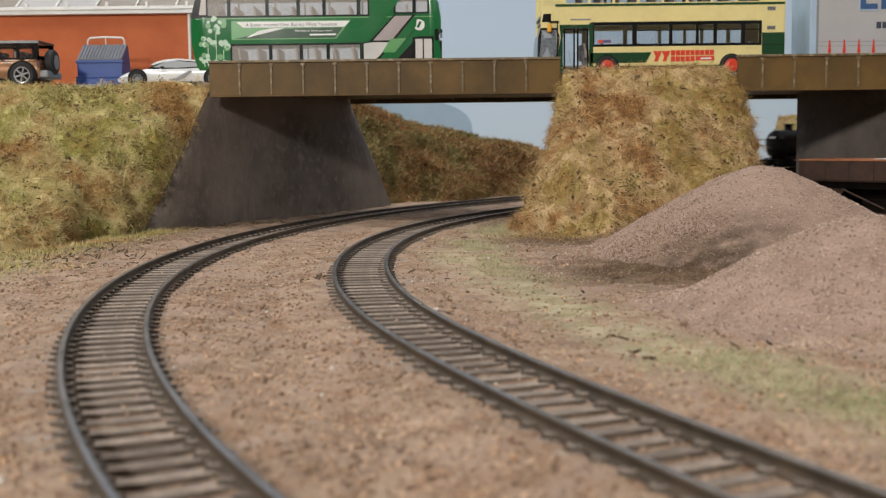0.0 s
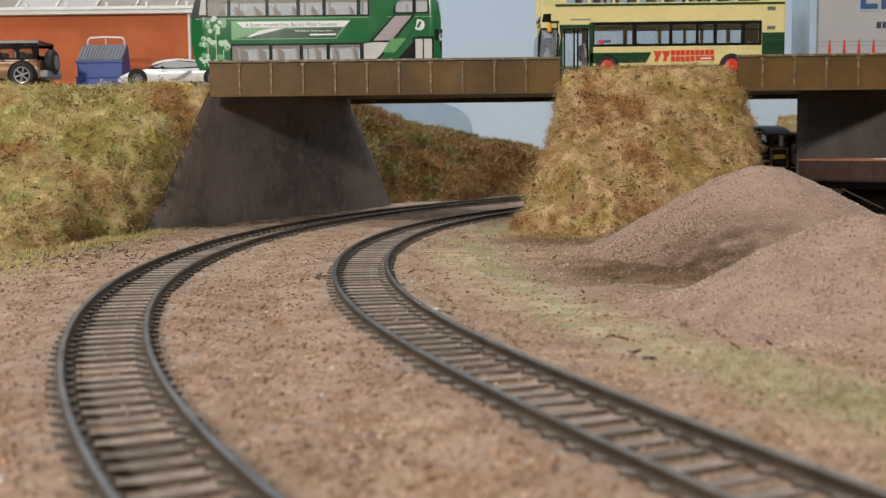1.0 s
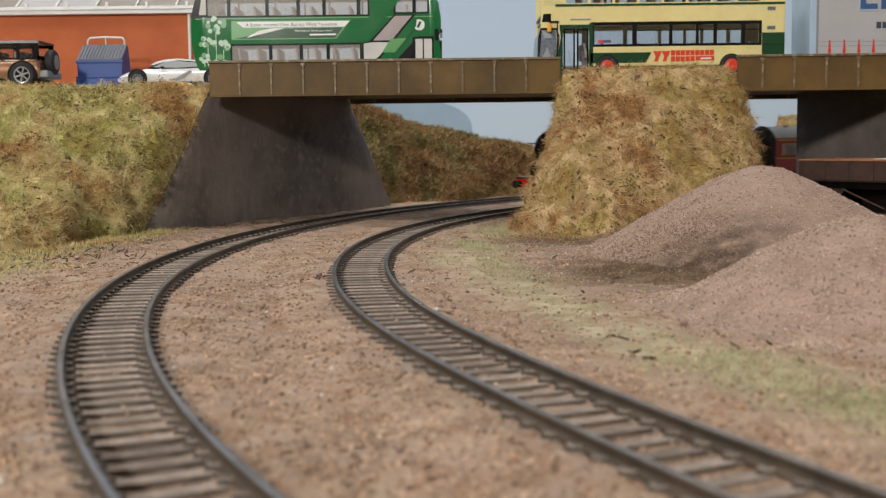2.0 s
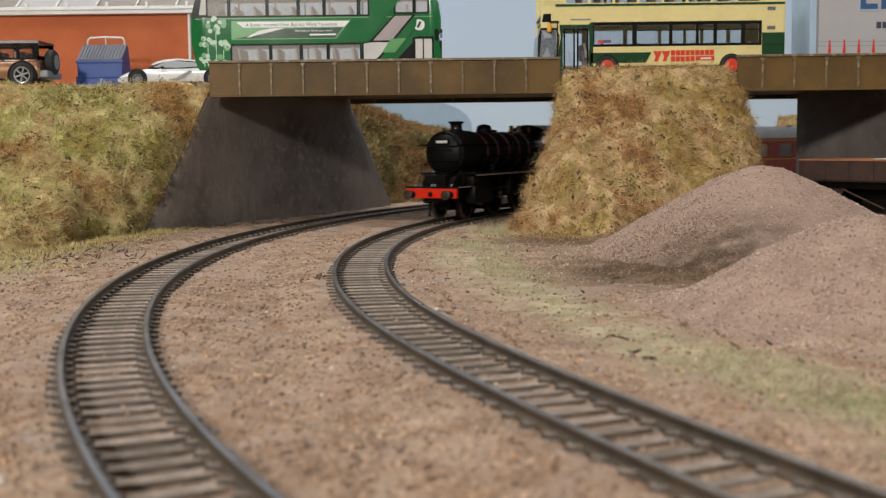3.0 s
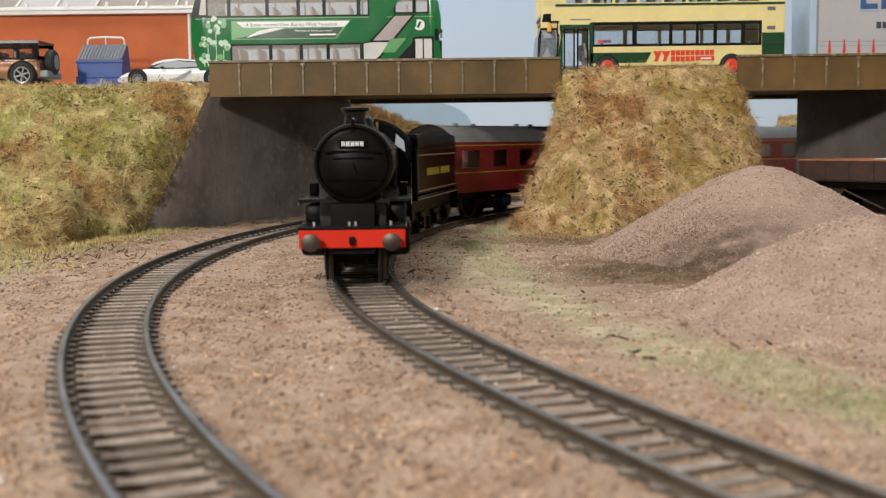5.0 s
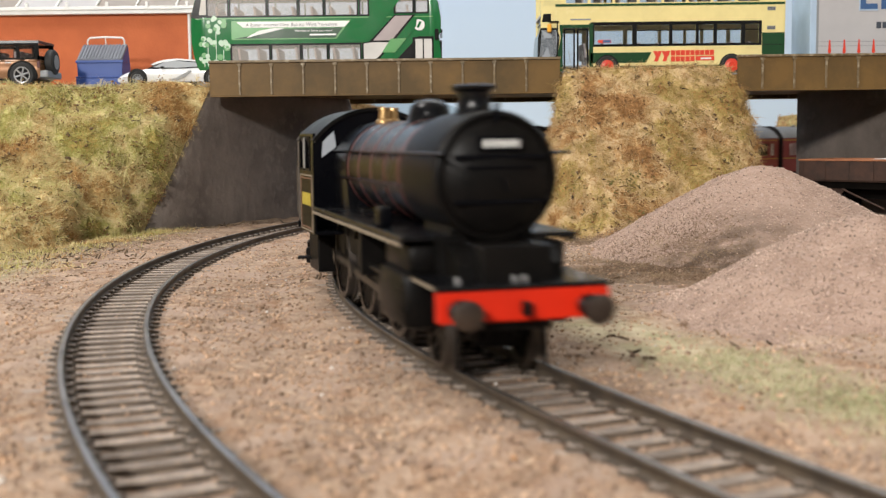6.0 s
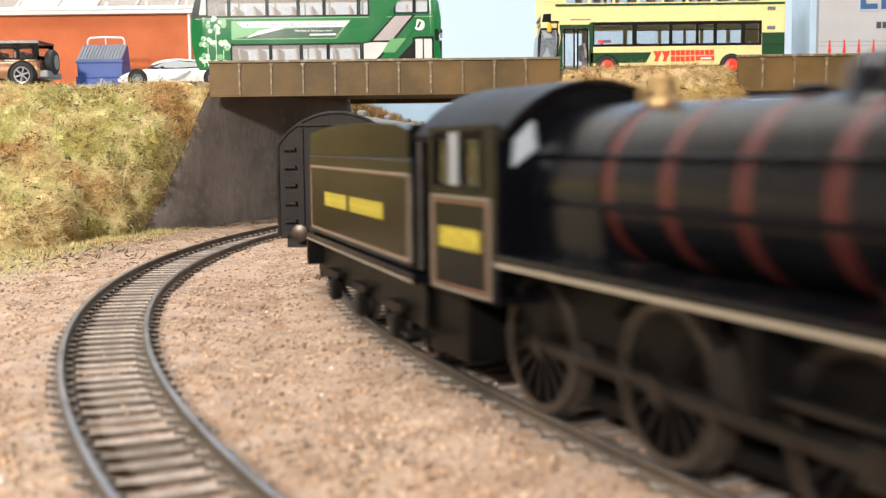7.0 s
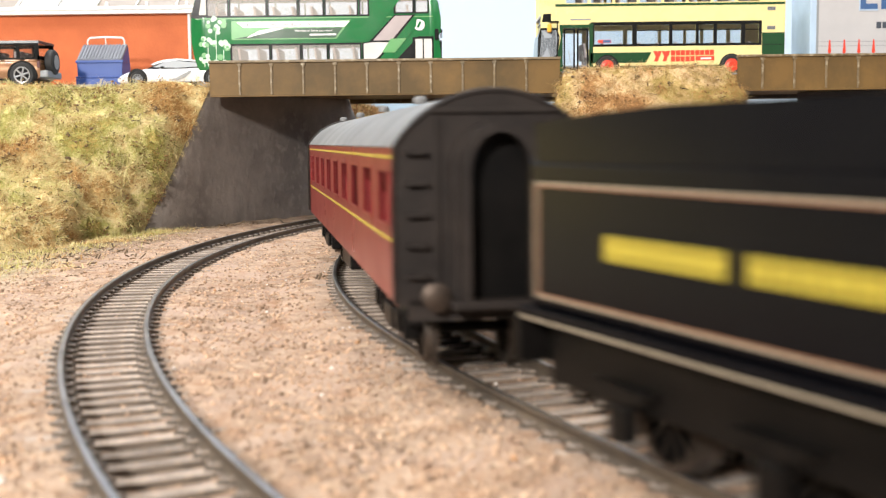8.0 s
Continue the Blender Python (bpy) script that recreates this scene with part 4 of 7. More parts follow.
TYRE_STEEL = mat("tyre_steel", (0.13, 0.11, 0.095), (0.06, 0.05, 0.043), 8, 0.4, 0.8)
BUFFER_STEEL = mat("buffer_steel", (0.085, 0.062, 0.048), (0.04, 0.03, 0.025), 5, 0.4, 0.7)
BEAM_RED = mat("buffer_beam_red", (0.60, 0.022, 0.006), (0.52, 0.02, 0.006), 14, 0.5, 0, 0.05, 1.5, spec=0.15)
BAND_RED = gloss("lining_red", (0.07, 0.010, 0.008), 0.45)
LINE_CREAM = gloss("lining_cream", (0.25, 0.205, 0.15), 0.55)
LINE_ORANGE = gloss("lining_orange", (0.19, 0.085, 0.045), 0.55)
YELLOW = gloss("transfer_yellow", (0.46, 0.36, 0.04), 0.55)
WHITE = gloss("white_paint", (0.78, 0.78, 0.76), 0.4)
BRASS = mat("brass", (0.42, 0.27, 0.12), (0.28, 0.18, 0.08), 5, 0.42, 0.85)
MAROON = gloss("coach_maroon", (0.19, 0.018, 0.018), 0.3)
ROOF_GREY = mat("coach_roof_grey", (0.16, 0.16, 0.16), (0.11, 0.11, 0.11), 20, 0.55, 0, 0.1, 1.2)
# blinds and partitions; on the green bus also painted window reflections
BLIND_SHEEN = gloss("pale_blind_and_sheen", (0.62, 0.60, 0.57), 0.7)
GLASS = glass_mat("window_glass")
# milky tint stands in for the pale room reflected in the bus windows
GLAZING_SHEEN = glass_mat("glazing_with_painted_sheen", (0.95, 0.91, 0.87), 0.16)
END_BLACK = mat("dirty_coach_end", (0.011, 0.0082, 0.0072), (0.021, 0.0155, 0.013), 8, 0.6, 0, 0.2, 1.0, spec=0.2)
BUS_GREEN = gloss("bus_green", (0.011, 0.145, 0.04), 0.16, coat=0.5)
BUS_LIME = gloss("bus_pale_green", (0.10, 0.32, 0.10), 0.25, coat=0.3)
BLOSSOM = gloss("pale_blossom_print", (0.42, 0.58, 0.44), 0.25, coat=0.3)
# opaque pale grey: the reflection in the glass is put into the colour
GLASS_SHEEN = gloss("painted_glass_sheen", (0.36, 0.39, 0.43), 0.2, coat=0.3)
BUS_DARK = gloss("bus_dark_green", (0.010, 0.055, 0.018), 0.22, coat=0.4)
BUS_CREAM = gloss("bus_cream", (0.82, 0.70, 0.32), 0.25, coat=0.3)
BUS_BLACK = mat("bus_black_trim", (0.008, 0.008, 0.008), (0.012, 0.012, 0.012), 14, 0.2, spec=0.2)
SIGN_RED = gloss("sign_red", (0.70, 0.05, 0.02), 0.4)
BUS_GREY = gloss("grey_trim", (0.25, 0.26, 0.27), 0.5)
SEAT = gloss("seat_moquette", (0.42, 0.36, 0.36), 0.8)
AMBER = gloss("amber_mirror", (0.85, 0.40, 0.03), 0.35)
RUBBER = gloss("rubber", (0.016, 0.016, 0.016), 0.7)
ALLOY = gloss("silver_alloy", (0.6, 0.6, 0.62), 0.3, 0.8)
BRONZE = gloss("bronze_car_paint", (0.32, 0.16, 0.08), 0.3, 0.35, 0.5)
CAR_WHITE = gloss("car_white", (0.72, 0.73, 0.75), 0.2, coat=0.6)
DARK_GLASS = gloss("tinted_glass", (0.02, 0.022, 0.025), 0.08)
BIN_BLUE = gloss("bin_blue", (0.018, 0.06, 0.26), 0.45)
BIN_GREY = gloss("bin_lid_grey", (0.13, 0.14, 0.17), 0.5)
BRICK = mat("orange_brick", (0.52, 0.125, 0.035), (0.43, 0.10, 0.03), 30, 0.75, 0, 0.25, 1.6)
ROOF_PANEL = mat("roof_panel", (0.30, 0.26, 0.225), (0.22, 0.195, 0.17), 60, 0.4)
RUST = mat("wagon_rust", (0.055, 0.026, 0.017), (0.032, 0.018, 0.013), 8, 0.7, 0, 0.3, 1.0)
RUST_EDGE = mat("wagon_top_edge", (0.36, 0.15, 0.07), (0.25, 0.10, 0.05), 9, 0.65, 0, 0.2, 1.0)
STONE_LOAD = mat("pale_stone", (0.55, 0.53, 0.52), (0.4, 0.39, 0.38), 6, 0.9, island=0.3)
TRAILER = mat("trailer_curtain", (0.46, 0.45, 0.455), (0.41, 0.40, 0.41), 40, 0.5, 0, 0.1, 4)
TRAILER_BLUE = gloss("trailer_pale_blue", (0.40, 0.52, 0.66), 0.5)
INK_BLUE = gloss("ink_blue", (0.035, 0.10, 0.25), 0.5)
INK_GREY = gloss("ink_grey", (0.05, 0.06, 0.08), 0.5)


def add_holed(bm, a0, a1, z0, z1, holes, y0, y1):
    """An upright sheet in the x-z plane, y0 to y1 thick, with rectangular holes (xa, xb, za, zb)."""
    xs = sorted({a0, a1, *[v for h in holes for v in h[:2] if a0 <= v <= a1]})
    zs = sorted({z0, z1, *[v for h in holes for v in h[2:] if z0 <= v <= z1]})
    made = {}

    def vert(i, j, k):
        if (i, j, k) not in made:
            made[i, j, k] = bm.verts.new((xs[i], (y0, y1)[k], zs[j]))
        return made[i, j, k]

    def solid(i, j):
        if not (0 <= i < len(xs) - 1 and 0 <= j < len(zs) - 1):
            return False
        cx, cz = (xs[i] + xs[i + 1]) / 2, (zs[j] + zs[j + 1]) / 2
        return not any(h[0] < cx < h[1] and h[2] < cz < h[3] for h in holes)

    for i in range(len(xs) - 1):
        for j in range(len(zs) - 1):
            if not solid(i, j):
                continue
            q = [(i, j), (i + 1, j), (i + 1, j + 1), (i, j + 1)]
            bm.faces.new([vert(*c, 0) for c in q])
            bm.faces.new([vert(*c, 1) for c in q[::-1]])
            for (a, b), (di, dj) in (((0, 1), (0, -1)), ((1, 2), (1, 0)), ((2, 3), (0, 1)), ((3, 0), (-1, 0))):
                if not solid(i + di, j + dj):
                    bm.faces.new([vert(*q[a], 0), vert(*q[a], 1), vert(*q[b], 1), vert(*q[b], 0)])


def add_frame(bm, xa, xb, za, zb, w, y0, y1):
    """A thin rectangular line frame on an upright side."""
    add_box(bm, xa, xb, y0, y1, zb - w, zb)
    add_box(bm, xa, xb, y0, y1, za, za + w)
    add_box(bm, xa, xa + w, y0, y1, za + w, zb - w)
    add_box(bm, xb - w, xb, y0, y1, za + w, zb - w)


def arc_pts(r, cz, a0, a1, n, ry=1.0):
    return [(r * math.cos(radians(a0 + (a1 - a0) * i / n)) * ry, cz + r * math.sin(radians(a0 + (a1 - a0) * i / n))) for i in range(n + 1)]


def spoked(bm, y0, y1, r, n, weight):
    """A cast wheel centre in one piece: hub, spokes and felloe, with a balance weight filling some gaps."""
    m = n * 2
    rad = (r * 0.07, r * 0.2, r * 0.84, r * 0.9)
    ring = [[[bm.verts.new((q * math.cos(2 * math.pi * (i + (0.28 if (i % 2) == (k < 2) else -0.0)) / m), y, q * math.sin(2 * math.pi * (i + (0.28 if (i % 2) == (k < 2) else 0.0)) / m))) for i in range(m)] for k, q in enumerate(rad)] for y in (y0, y1)]
    keep = {(k, i) for k in (0, 2) for i in range(m)} | {(1, i) for i in range(m) if i % 2 == 0 or (weight and m * 0.12 < i < m * 0.38)}
    for k, i in keep:
        j = (i + 1) % m
        for s_ in (0, 1):
            a = ring[s_]
            bm.faces.new((a[k][i], a[k + 1][i], a[k + 1][j], a[k][j]))
        if k == 1:
            for e, o in ((i, (i - 1) % m), (j, j)):
                if (1, o) not in keep:
                    bm.faces.new((ring[0][1][e], ring[0][2][e], ring[1][2][e], ring[1][1][e]))
        for kk, nb in ((k, k - 1), (k + 1, k + 1)):
            if (nb, i) not in keep:
                bm.faces.new((ring[0][kk][i], ring[0][kk][j], ring[1][kk][j], ring[1][kk][i]))


def wheelset(parent, x, r, half, spokes, name="wheelset"):
    """An axle with two flanged wheels, centred on its own origin; x, r place it on its thing."""
    ws = part(name, lathe([(0, -half), (1.0, -half), (1.0, half), (0, half)], (0, 0, 0), (0, 1, 0), 12), BLACK_DULL, parent)
    for k in (-1, 1):
        bm = bmesh.new()
        spoked(bm, k * 7.6 - 0.9, k * 7.6 + 0.9, r, spokes, spokes > 12)
        part("wheel_centre", bm, BLACK_DULL, ws)
        bm = bmesh.new()
        y0, y1 = k * 6.6, k * 8.9
        add_lathe(bm, [(r * 0.86, y1), (r * 0.985, y1), (r, y0 + k * 0.5), (r + 0.75, y0 + k * 0.3), (r + 0.75, y0 - k * 0.2), (r * 0.86, y0 - k * 0.2)], (0, 0, 0), (0, 1, 0), 40)
        part("tyre", bm, TYRE_STEEL, ws, "worn steel tyre")
    ws.matrix_basis = at(x, 0, r)
    WHEELS.append((ws, x, r))
    return ws


WHEELS = []
DRIVERS = (-61.0, -93.5, -126.0)
SHORT = 0.97            # the engine is a little shorter than drawn, measured from its rear
REAR = -154.0           # where the engine's drawn station -150 comes to lie
CRANK = 4.4


def buffers(parent, x0, x1, z, r=2.7):
    for y in (-11.4, 11.4):
        d = 1 if x1 > x0 else -1
        bf = part("buffer", lathe([(0, 0), (2.1, 0), (2.1, 0.8), (1.5, 1.2), (1.3, abs(x1 - x0) - 0.9), (0, abs(x1 - x0) - 0.9)], (x0, y, z), (d, 0, 0), 18), BLACK_DULL, parent, smooth=True)
        part("buffer_head", lathe([(1.2, -0.9), (r, -0.75), (r, -0.35), (r * 0.6, -0.06), (0, 0)], (x1, y, z), (d, 0, 0), 24), BUFFER_STEEL, bf, "worn brown steel buffer head", True)


def locomotive():
    lo = thing("steam_locomotive", "black steam locomotive with red buffer beam and lined boiler bands", "locomotive")
    # front end
    beam = part("buffer_beam", box(-7.4, -5.6, -15.2, 15.2, 11.6, 17.2, 0.25), BEAM_RED, lo, "bright red buffer beam")
    part("beam_hook", box(-5.7, -3.4, -0.8, 0.8, 12.6, 15.2, 0.4), BLACK_DULL, beam)
    buffers(lo, -5.6, 0, 13.8)
    bm = bmesh.new()
    add_box(bm, -24, -5.6, -15.4, 15.4, 17.4, 18.3, 0.15)
    add_box(bm, -126, -24, -16.9, 16.9, 24.4, 25.4, 0.15)
    part("running_plate", bm, BLACK_SHEEN, lo)
    part("front_drop", prism([(-22, 17.4), (-22, 18.3), (-22.8, 19.2), (-23.4, 22), (-23.6, 25.3), (-25, 25.3), (-25, 24.3), (-24.4, 20), (-24, 17.6)], "y", -10.5, 10.5), BLACK_DULL, lo)
    for y in (-16.95, 16.95):
        s = 0.12 if y > 0 else -0.12
        bm = bmesh.new()
        add_box(bm, -126, -24.5, min(y, y + s), max(y, y + s), 23.5, 24.2)
        add_box(bm, -22, -7.5, min(y * 0.91, y * 0.91 + s), max(y * 0.91, y * 0.91 + s), 17.5, 18.1)
        part("valance_line", bm, LINE_CREAM, lo, "cream lining along the valance")
    for y in (-11, -0.9, 0.9, 11):
        part("lamp_iron", box(-8.6, -8.0, y - 0.33, y + 0.33, 18.3, 19.6, 0.12), ALLOY, lo, "bright steel lamp iron")
    # piano front and saddle
    part("saddle", prism([(-9, 18.2), (9, 18.2), (8.2, 24), (7.4, 29), (-7.4, 29), (-8.2, 24)], "x", -42, -24, 0.4), BLACK_DULL, lo)
    part("step_plate", prism([(-13, 18.2), (-26, 18.2), (-26, 24.4), (-17, 23.6), (-13.4, 21)], "y", -9.5, 9.5), BLACK_DULL, lo)
    sb = part("smokebox", lathe([(0, -45), (11.9, -45), (11.9, -21.4), (11.6, -20.6), (10.9, -20.2), (10.5, -20.8)], (0, 0, 36), (1, 0, 0), 56), BLACK_DULL, lo, smooth=True)
    door = part("smokebox_door", lathe([(10.6, -21.0), (10.1, -20.3), (9.0, -19.6), (6, -18.6), (3, -18.05), (0, -17.9)], (0, 0, 36), (1, 0, 0), 56), BLACK_DULL, sb, smooth=True)
    for z in (31.5, 39.5):
        part("hinge_strap", box(-20.0, -18.1, -8.3, 8.6, z - 0.45, z + 0.45, 0.2), BLACK, door)
    part("dart_handle", rod((-17.7, 0, 36), (-17.2, 1.0, 33.2), 0.22), BLACK, door)
    part("door_rail", rod((-18.0, -6.0, 37.6), (-18.0, 6.0, 37.6), 0.28), BLACK, door)
    pl = part("front_plate", box(-19.0, -17.6, -4.1, 4.1, 40.6, 43.2, 0.2), BLACK, sb)
    for i in range(5):
        mark = box(-17.6, -17.45, -3.25 + i * 1.36, -2.9 + i * 1.36, 41.2, 42.6)
        add_box(mark, -17.6, -17.45, -2.65 + i * 1.36, -2.3 + i * 1.36, 41.2, 42.6)
        add_box(mark, -17.6, -17.46, -2.9 + i * 1.36, -2.65 + i * 1.36, 41.75, 42.05)
        part("plate_mark", mark, WHITE, pl)
    part("top_lamp_iron", box(-20.4, -19.6, -0.5, 0.5, 45.6, 49.2, 0.2), BLACK, sb)
    part("chimney", lathe([(4.6, 46.2), (4.0, 47.2), (3.3, 48.6), (3.15, 50.6), (3.4, 51.6), (4.3, 52.1), (4.4, 52.8), (3.6, 53.0), (2.6, 52.8), (2.4, 49)], (-34, 0, 0), (0, 0, 1), 32), BLACK_SHEEN, lo, smooth=True)
    # boiler
    bo = part("boiler", lathe([(0, -106), (11.4, -106), (11.2, -45), (0, -45)], (0, 0, 36), (1, 0, 0), 56), BLACK_SHEEN, lo, smooth=True)
    for u in (-50, -63, -77, -91, -104.0):
        rr = 11.2 + 0.2 * (-45 - u) / 61 + 0.06
        part("boiler_band", lathe([(rr - 0.3, u - 1.15), (rr, u - 1.0), (rr, u + 1.0), (rr - 0.3, u + 1.15)], (0, 0, 36), (1, 0, 0), 56), BAND_RED, bo, "dull red lined boiler band", True)
    part("dome", lathe([(6.0, 45.6), (5.0, 46.6), (4.6, 48.5), (4.2, 50.0), (3.0, 51.2), (0, 51.7)], (-67, 0, 0), (0, 0, 1), 32), BLACK_SHEEN, bo, smooth=True)
    part("top_feed", box(-80, -77, -2, 2, 46, 48.5, 0.6), BLACK, bo)
    part("firebox", prism(arc_pts(11.7, 36, -8, 188, 26) + [(-11.0, 25.3), (11.0, 25.3)], "x", -127, -105.5, 0.3), BLACK_SHEEN, lo, smooth=True)
    sv = part("safety_valve", lathe([(2.2, 46.9), (2.0, 47.8), (1.4, 48.2), (1.3, 50.2), (1.5, 50.4), (1.4, 51.0), (0, 51.1)], (-106, -1.6, 0), (0, 0, 1), 18), BRASS, lo, "brass safety valve")
    part("safety_valve", lathe([(2.2, 46.9), (2.0, 47.8), (1.4, 48.2), (1.3, 50.2), (1.5, 50.4), (1.4, 51.0), (0, 51.1)], (-109.5, 1.6, 0), (0, 0, 1), 18), BRASS, lo, "brass safety valve")
    part("whistle", rod((-119, 4, 46), (-119, 4, 50), 0.5), BRASS, lo, "brass whistle")
    for y in (-1, 1):
        bm = bmesh.new()
        add_rod(bm, (-14, y * 11.5, 40.2), (-124, y * 11.7, 40.2), 0.28, 8)
        for u in (-20, -45, -70, -95, -118):
            add_rod(bm, (u, y * 9.8, 39.8), (u, y * 11.7, 40.2), 0.3, 6)
        part("handrail", bm, BLACK, lo)
        part("ejector_pipe", rod((-38, y * 11.0, 33.5), (-124, y * 11.6, 33.5), 0.45, 8), BLACK, lo)
        bm = bmesh.new()
        add_box(bm, -46, -24, y * 8.2 if y > 0 else -16.6, 16.6 if y > 0 else -8.2, 7.6, 18.6, 1.6)
        add_box(bm, -45, -25, y * 9 if y > 0 else -15.2, 15.2 if y > 0 else -9, 18, 23.6, 1.2)
        part("cylinder", bm, BLACK_DULL, lo, smooth=True)
        part("slide_bar", box(-70, -46, min(y * 12.2, y * 13.6), max(y * 12.2, y * 13.6), 14.2, 15.2, 0.2), ROD_STEEL, lo)
        part("slide_bracket", box(-72, -69.5, min(y * 8.5, y * 15.2), max(y * 8.5, y * 15.2), 12.5, 24, 0.2), BLACK_DULL, lo)
        bm = bmesh.new()
        for u in DRIVERS[:2]:
            add_prism(bm, [(u + 13 * math.cos(radians(a)), 10.4 + 13.2 * math.sin(radians(a))) for a in range(35, 146, 10)] + [(u - 10, 24.4), (u + 10, 24.4)], "y", min(y * 8.9, y * 10.2), max(y * 8.9, y * 10.2))
        part("splasher", bm, BLACK_DULL, lo)
        st = bmesh.new()
        for k in range(1, 3):
            add_box(st, -29 - k * 0.3, -24 - k * 0.3, min(y * 13.5, y * 16.6), max(y * 13.5, y * 16.6), 6.0 + k * 4.6, 6.5 + k * 4.6)
        add_box(st, -29, -28.4, min(y * 14, y * 16.4), max(y * 14, y * 16.4), 10.4, 18)
        part("footstep", st, BLACK_DULL, lo)
        part("sand_box", box(-52, -47, min(y * 13, y * 15.8), max(y * 13, y * 15.8), 25.4, 29.5, 0.6), BLACK, lo)
    part("frames", box(-150, -9, -6.3, 6.3, 9.5, 24.5, 0.3), BLACK_DULL, lo)
    part("ashpan", box(-122, -100, -9, 9, 13, 26, 0.6), BLACK_DULL, lo)
    for y in (-8.2, 8.2):
        part("guard_iron", box(-19, -17.6, y - 0.35, y + 0.35, 1.2, 12, 0.15), BLACK_DULL, lo)
    part("pony_truck", box(-36, -20, -3.4, 3.4, 4.5, 10.5, 0.6), BLACK_DULL, lo)
    part("drag_box", box(-160, -144, -13, 13, 4.8, 18, 0.4), BLACK_DULL, lo)
    part("brake_gear", box(-140, -66, -6.8, 6.8, 2.6, 5.0, 0.4), BLACK_DULL, lo)
    # cab
    cab = part("cab", cab_shell(), BLACK, lo)
    roof = [(y, z) for y, z in arc_pts(21.0, 30.6, 37, 143, 22)]
    part("cab_roof", prism(roof + [(y * 0.965, z - 0.9) for y, z in roof[::-1]], "x", -157, -124.2), BLACK_DULL, cab, smooth=True)
    for y in (-1, 1):
        f = bmesh.new()
        ya, yb = (16.7, 16.82) if y > 0 else (-16.82, -16.7)
        add_frame(f, -149.1, -128.9, 18.7, 32.8, 0.32, ya, yb)
        part("cab_lining", f, LINE_ORANGE, cab, "orange and cream lined panel")
        g = bmesh.new()
        add_frame(g, -149.8, -128.2, 17.9, 33.6, 0.36, ya, yb)
        part("cab_lining", g, LINE_CREAM, cab)
        for i in range(5):
            bars = box(-146.4 + i * 3.05, -145.55 + i * 3.05, ya - 0.03, yb + 0.03, 25.1, 28.5)
            add_box(bars, -144.85 + i * 3.05, -144.0 + i * 3.05, ya - 0.03, yb + 0.03, 25.1, 28.5)
            add_box(bars, -145.6 + i * 3.05, -144.8 + i * 3.05, ya - 0.02, yb + 0.02, 26.3 + 0.9 * (i % 2), 27.1 + 0.9 * (i % 2))
            part("cab_mark", bars, YELLOW, cab, "yellow painted figures")
        for wa, wb in ((-148.6, -143.2), (-138.2, -131.4)):
            part("window_pane", box(wa, wb, y * 16.3 - 0.1, y * 16.3 + 0.1, 35.3, 43.6), GLASS, cab)
            part("window_frame", holed_frame(wa - 0.6, wb + 0.6, 34.7, 44.2, 0.6, *((16.7, 16.95) if y > 0 else (-16.95, -16.7))), BLACK_DULL, cab)
        part("window_post", box(-142.3, -139.1, y * 16.8 - 0.15, y * 16.8 + 0.15, 35.3, 43.8), BUS_GREY, cab, "pale grey strip between the cab windows")
        part("cab_pillar", rod((-156, y * 16.2, 20), (-156, y * 16.2, 44), 0.35), TYRE_STEEL, cab, "bright handrail")
        # flat pale panel, its reflection painted rather than mirrored
        part("spectacle", prism([(y * 10.6, 41.2), (y * 14.6, 38.4), (y * 14.2, 42.6), (y * 11.2, 45.4)], "x", -124.95, -124.5), GLASS_SHEEN, cab, "spectacle window with its pale reflection painted on")
    wheelset(lo, -28, 6.3, 7.6, 10)
    for u in DRIVERS:
        wheelset(lo, u, 10.35, 10.5, 16, "driving_wheelset")
    rods = []
    for y in (-1, 1):
        bm = bmesh.new()
        for a, b in ((-61.0, -93.5), (-93.5, -126.0)):
            add_box(bm, b + 93.5, a + 93.5, y * 11.1 - 0.35, y * 11.1 + 0.35, -0.75, 0.75, 0.15)
        for u in DRIVERS:
            add_lathe(bm, [(0, -0.7), (1.5, -0.7), (1.5, 0.7), (0, 0.7)], (u + 93.5, y * 11.1, 0), (0, 1, 0), 14)
        rods.append(("side", y, part("coupling_rod", bm, ROD_STEEL, lo, "oily steel coupling rod")))
        bm = bmesh.new()
        add_box(bm, 0, 35, y * 12.6 - 0.4, y * 12.6 + 0.4, -0.8, 0.8, 0.15)
        for u in (0, 35):
            add_lathe(bm, [(0, -0.8), (1.7, -0.8), (1.7, 0.8), (0, 0.8)], (u, y * 12.6, 0), (0, 1, 0), 14)
        rods.append(("main", y, part("connecting_rod", bm, ROD_STEEL, lo, "oily steel connecting rod")))
        bm = bmesh.new()
        add_box(bm, -2, 2, y * 12.9 - 0.9, y * 12.9 + 0.9, -1.8, 2.4, 0.3)
        add_rod(bm, (0, y * 12.9, 0), (16, y * 12.9, 0), 0.55, 8)
        rods.append(("cross", y, part("crosshead", bm, ROD_STEEL, lo, "steel crosshead and piston rod")))
    return lo, rods


def holed_frame(xa, xb, za, zb, w, y0, y1):
    bm = bmesh.new()
    add_frame(bm, xa, xb, za, zb, w, y0, y1)
    return bm


def cab_shell():
    bm = bmesh.new()
    for y0, y1 in ((16.0, 16.7), (-16.7, -16.0)):
        add_holed(bm, -151, -126, 17.4, 44.8, [(-148.6, -143.2, 35.3, 43.6), (-138.2, -131.4, 35.3, 43.6)], y0, y1)
    add_prism(bm, [(y, z) for y, z in arc_pts(20.4, 30.6, 38, 142, 22)] + [(-16.0, 25.3), (16.0, 25.3)], "x", -126, -125)
    add_box(bm, -152, -126, -16, 16, 17.4, 18.4)
    return bm


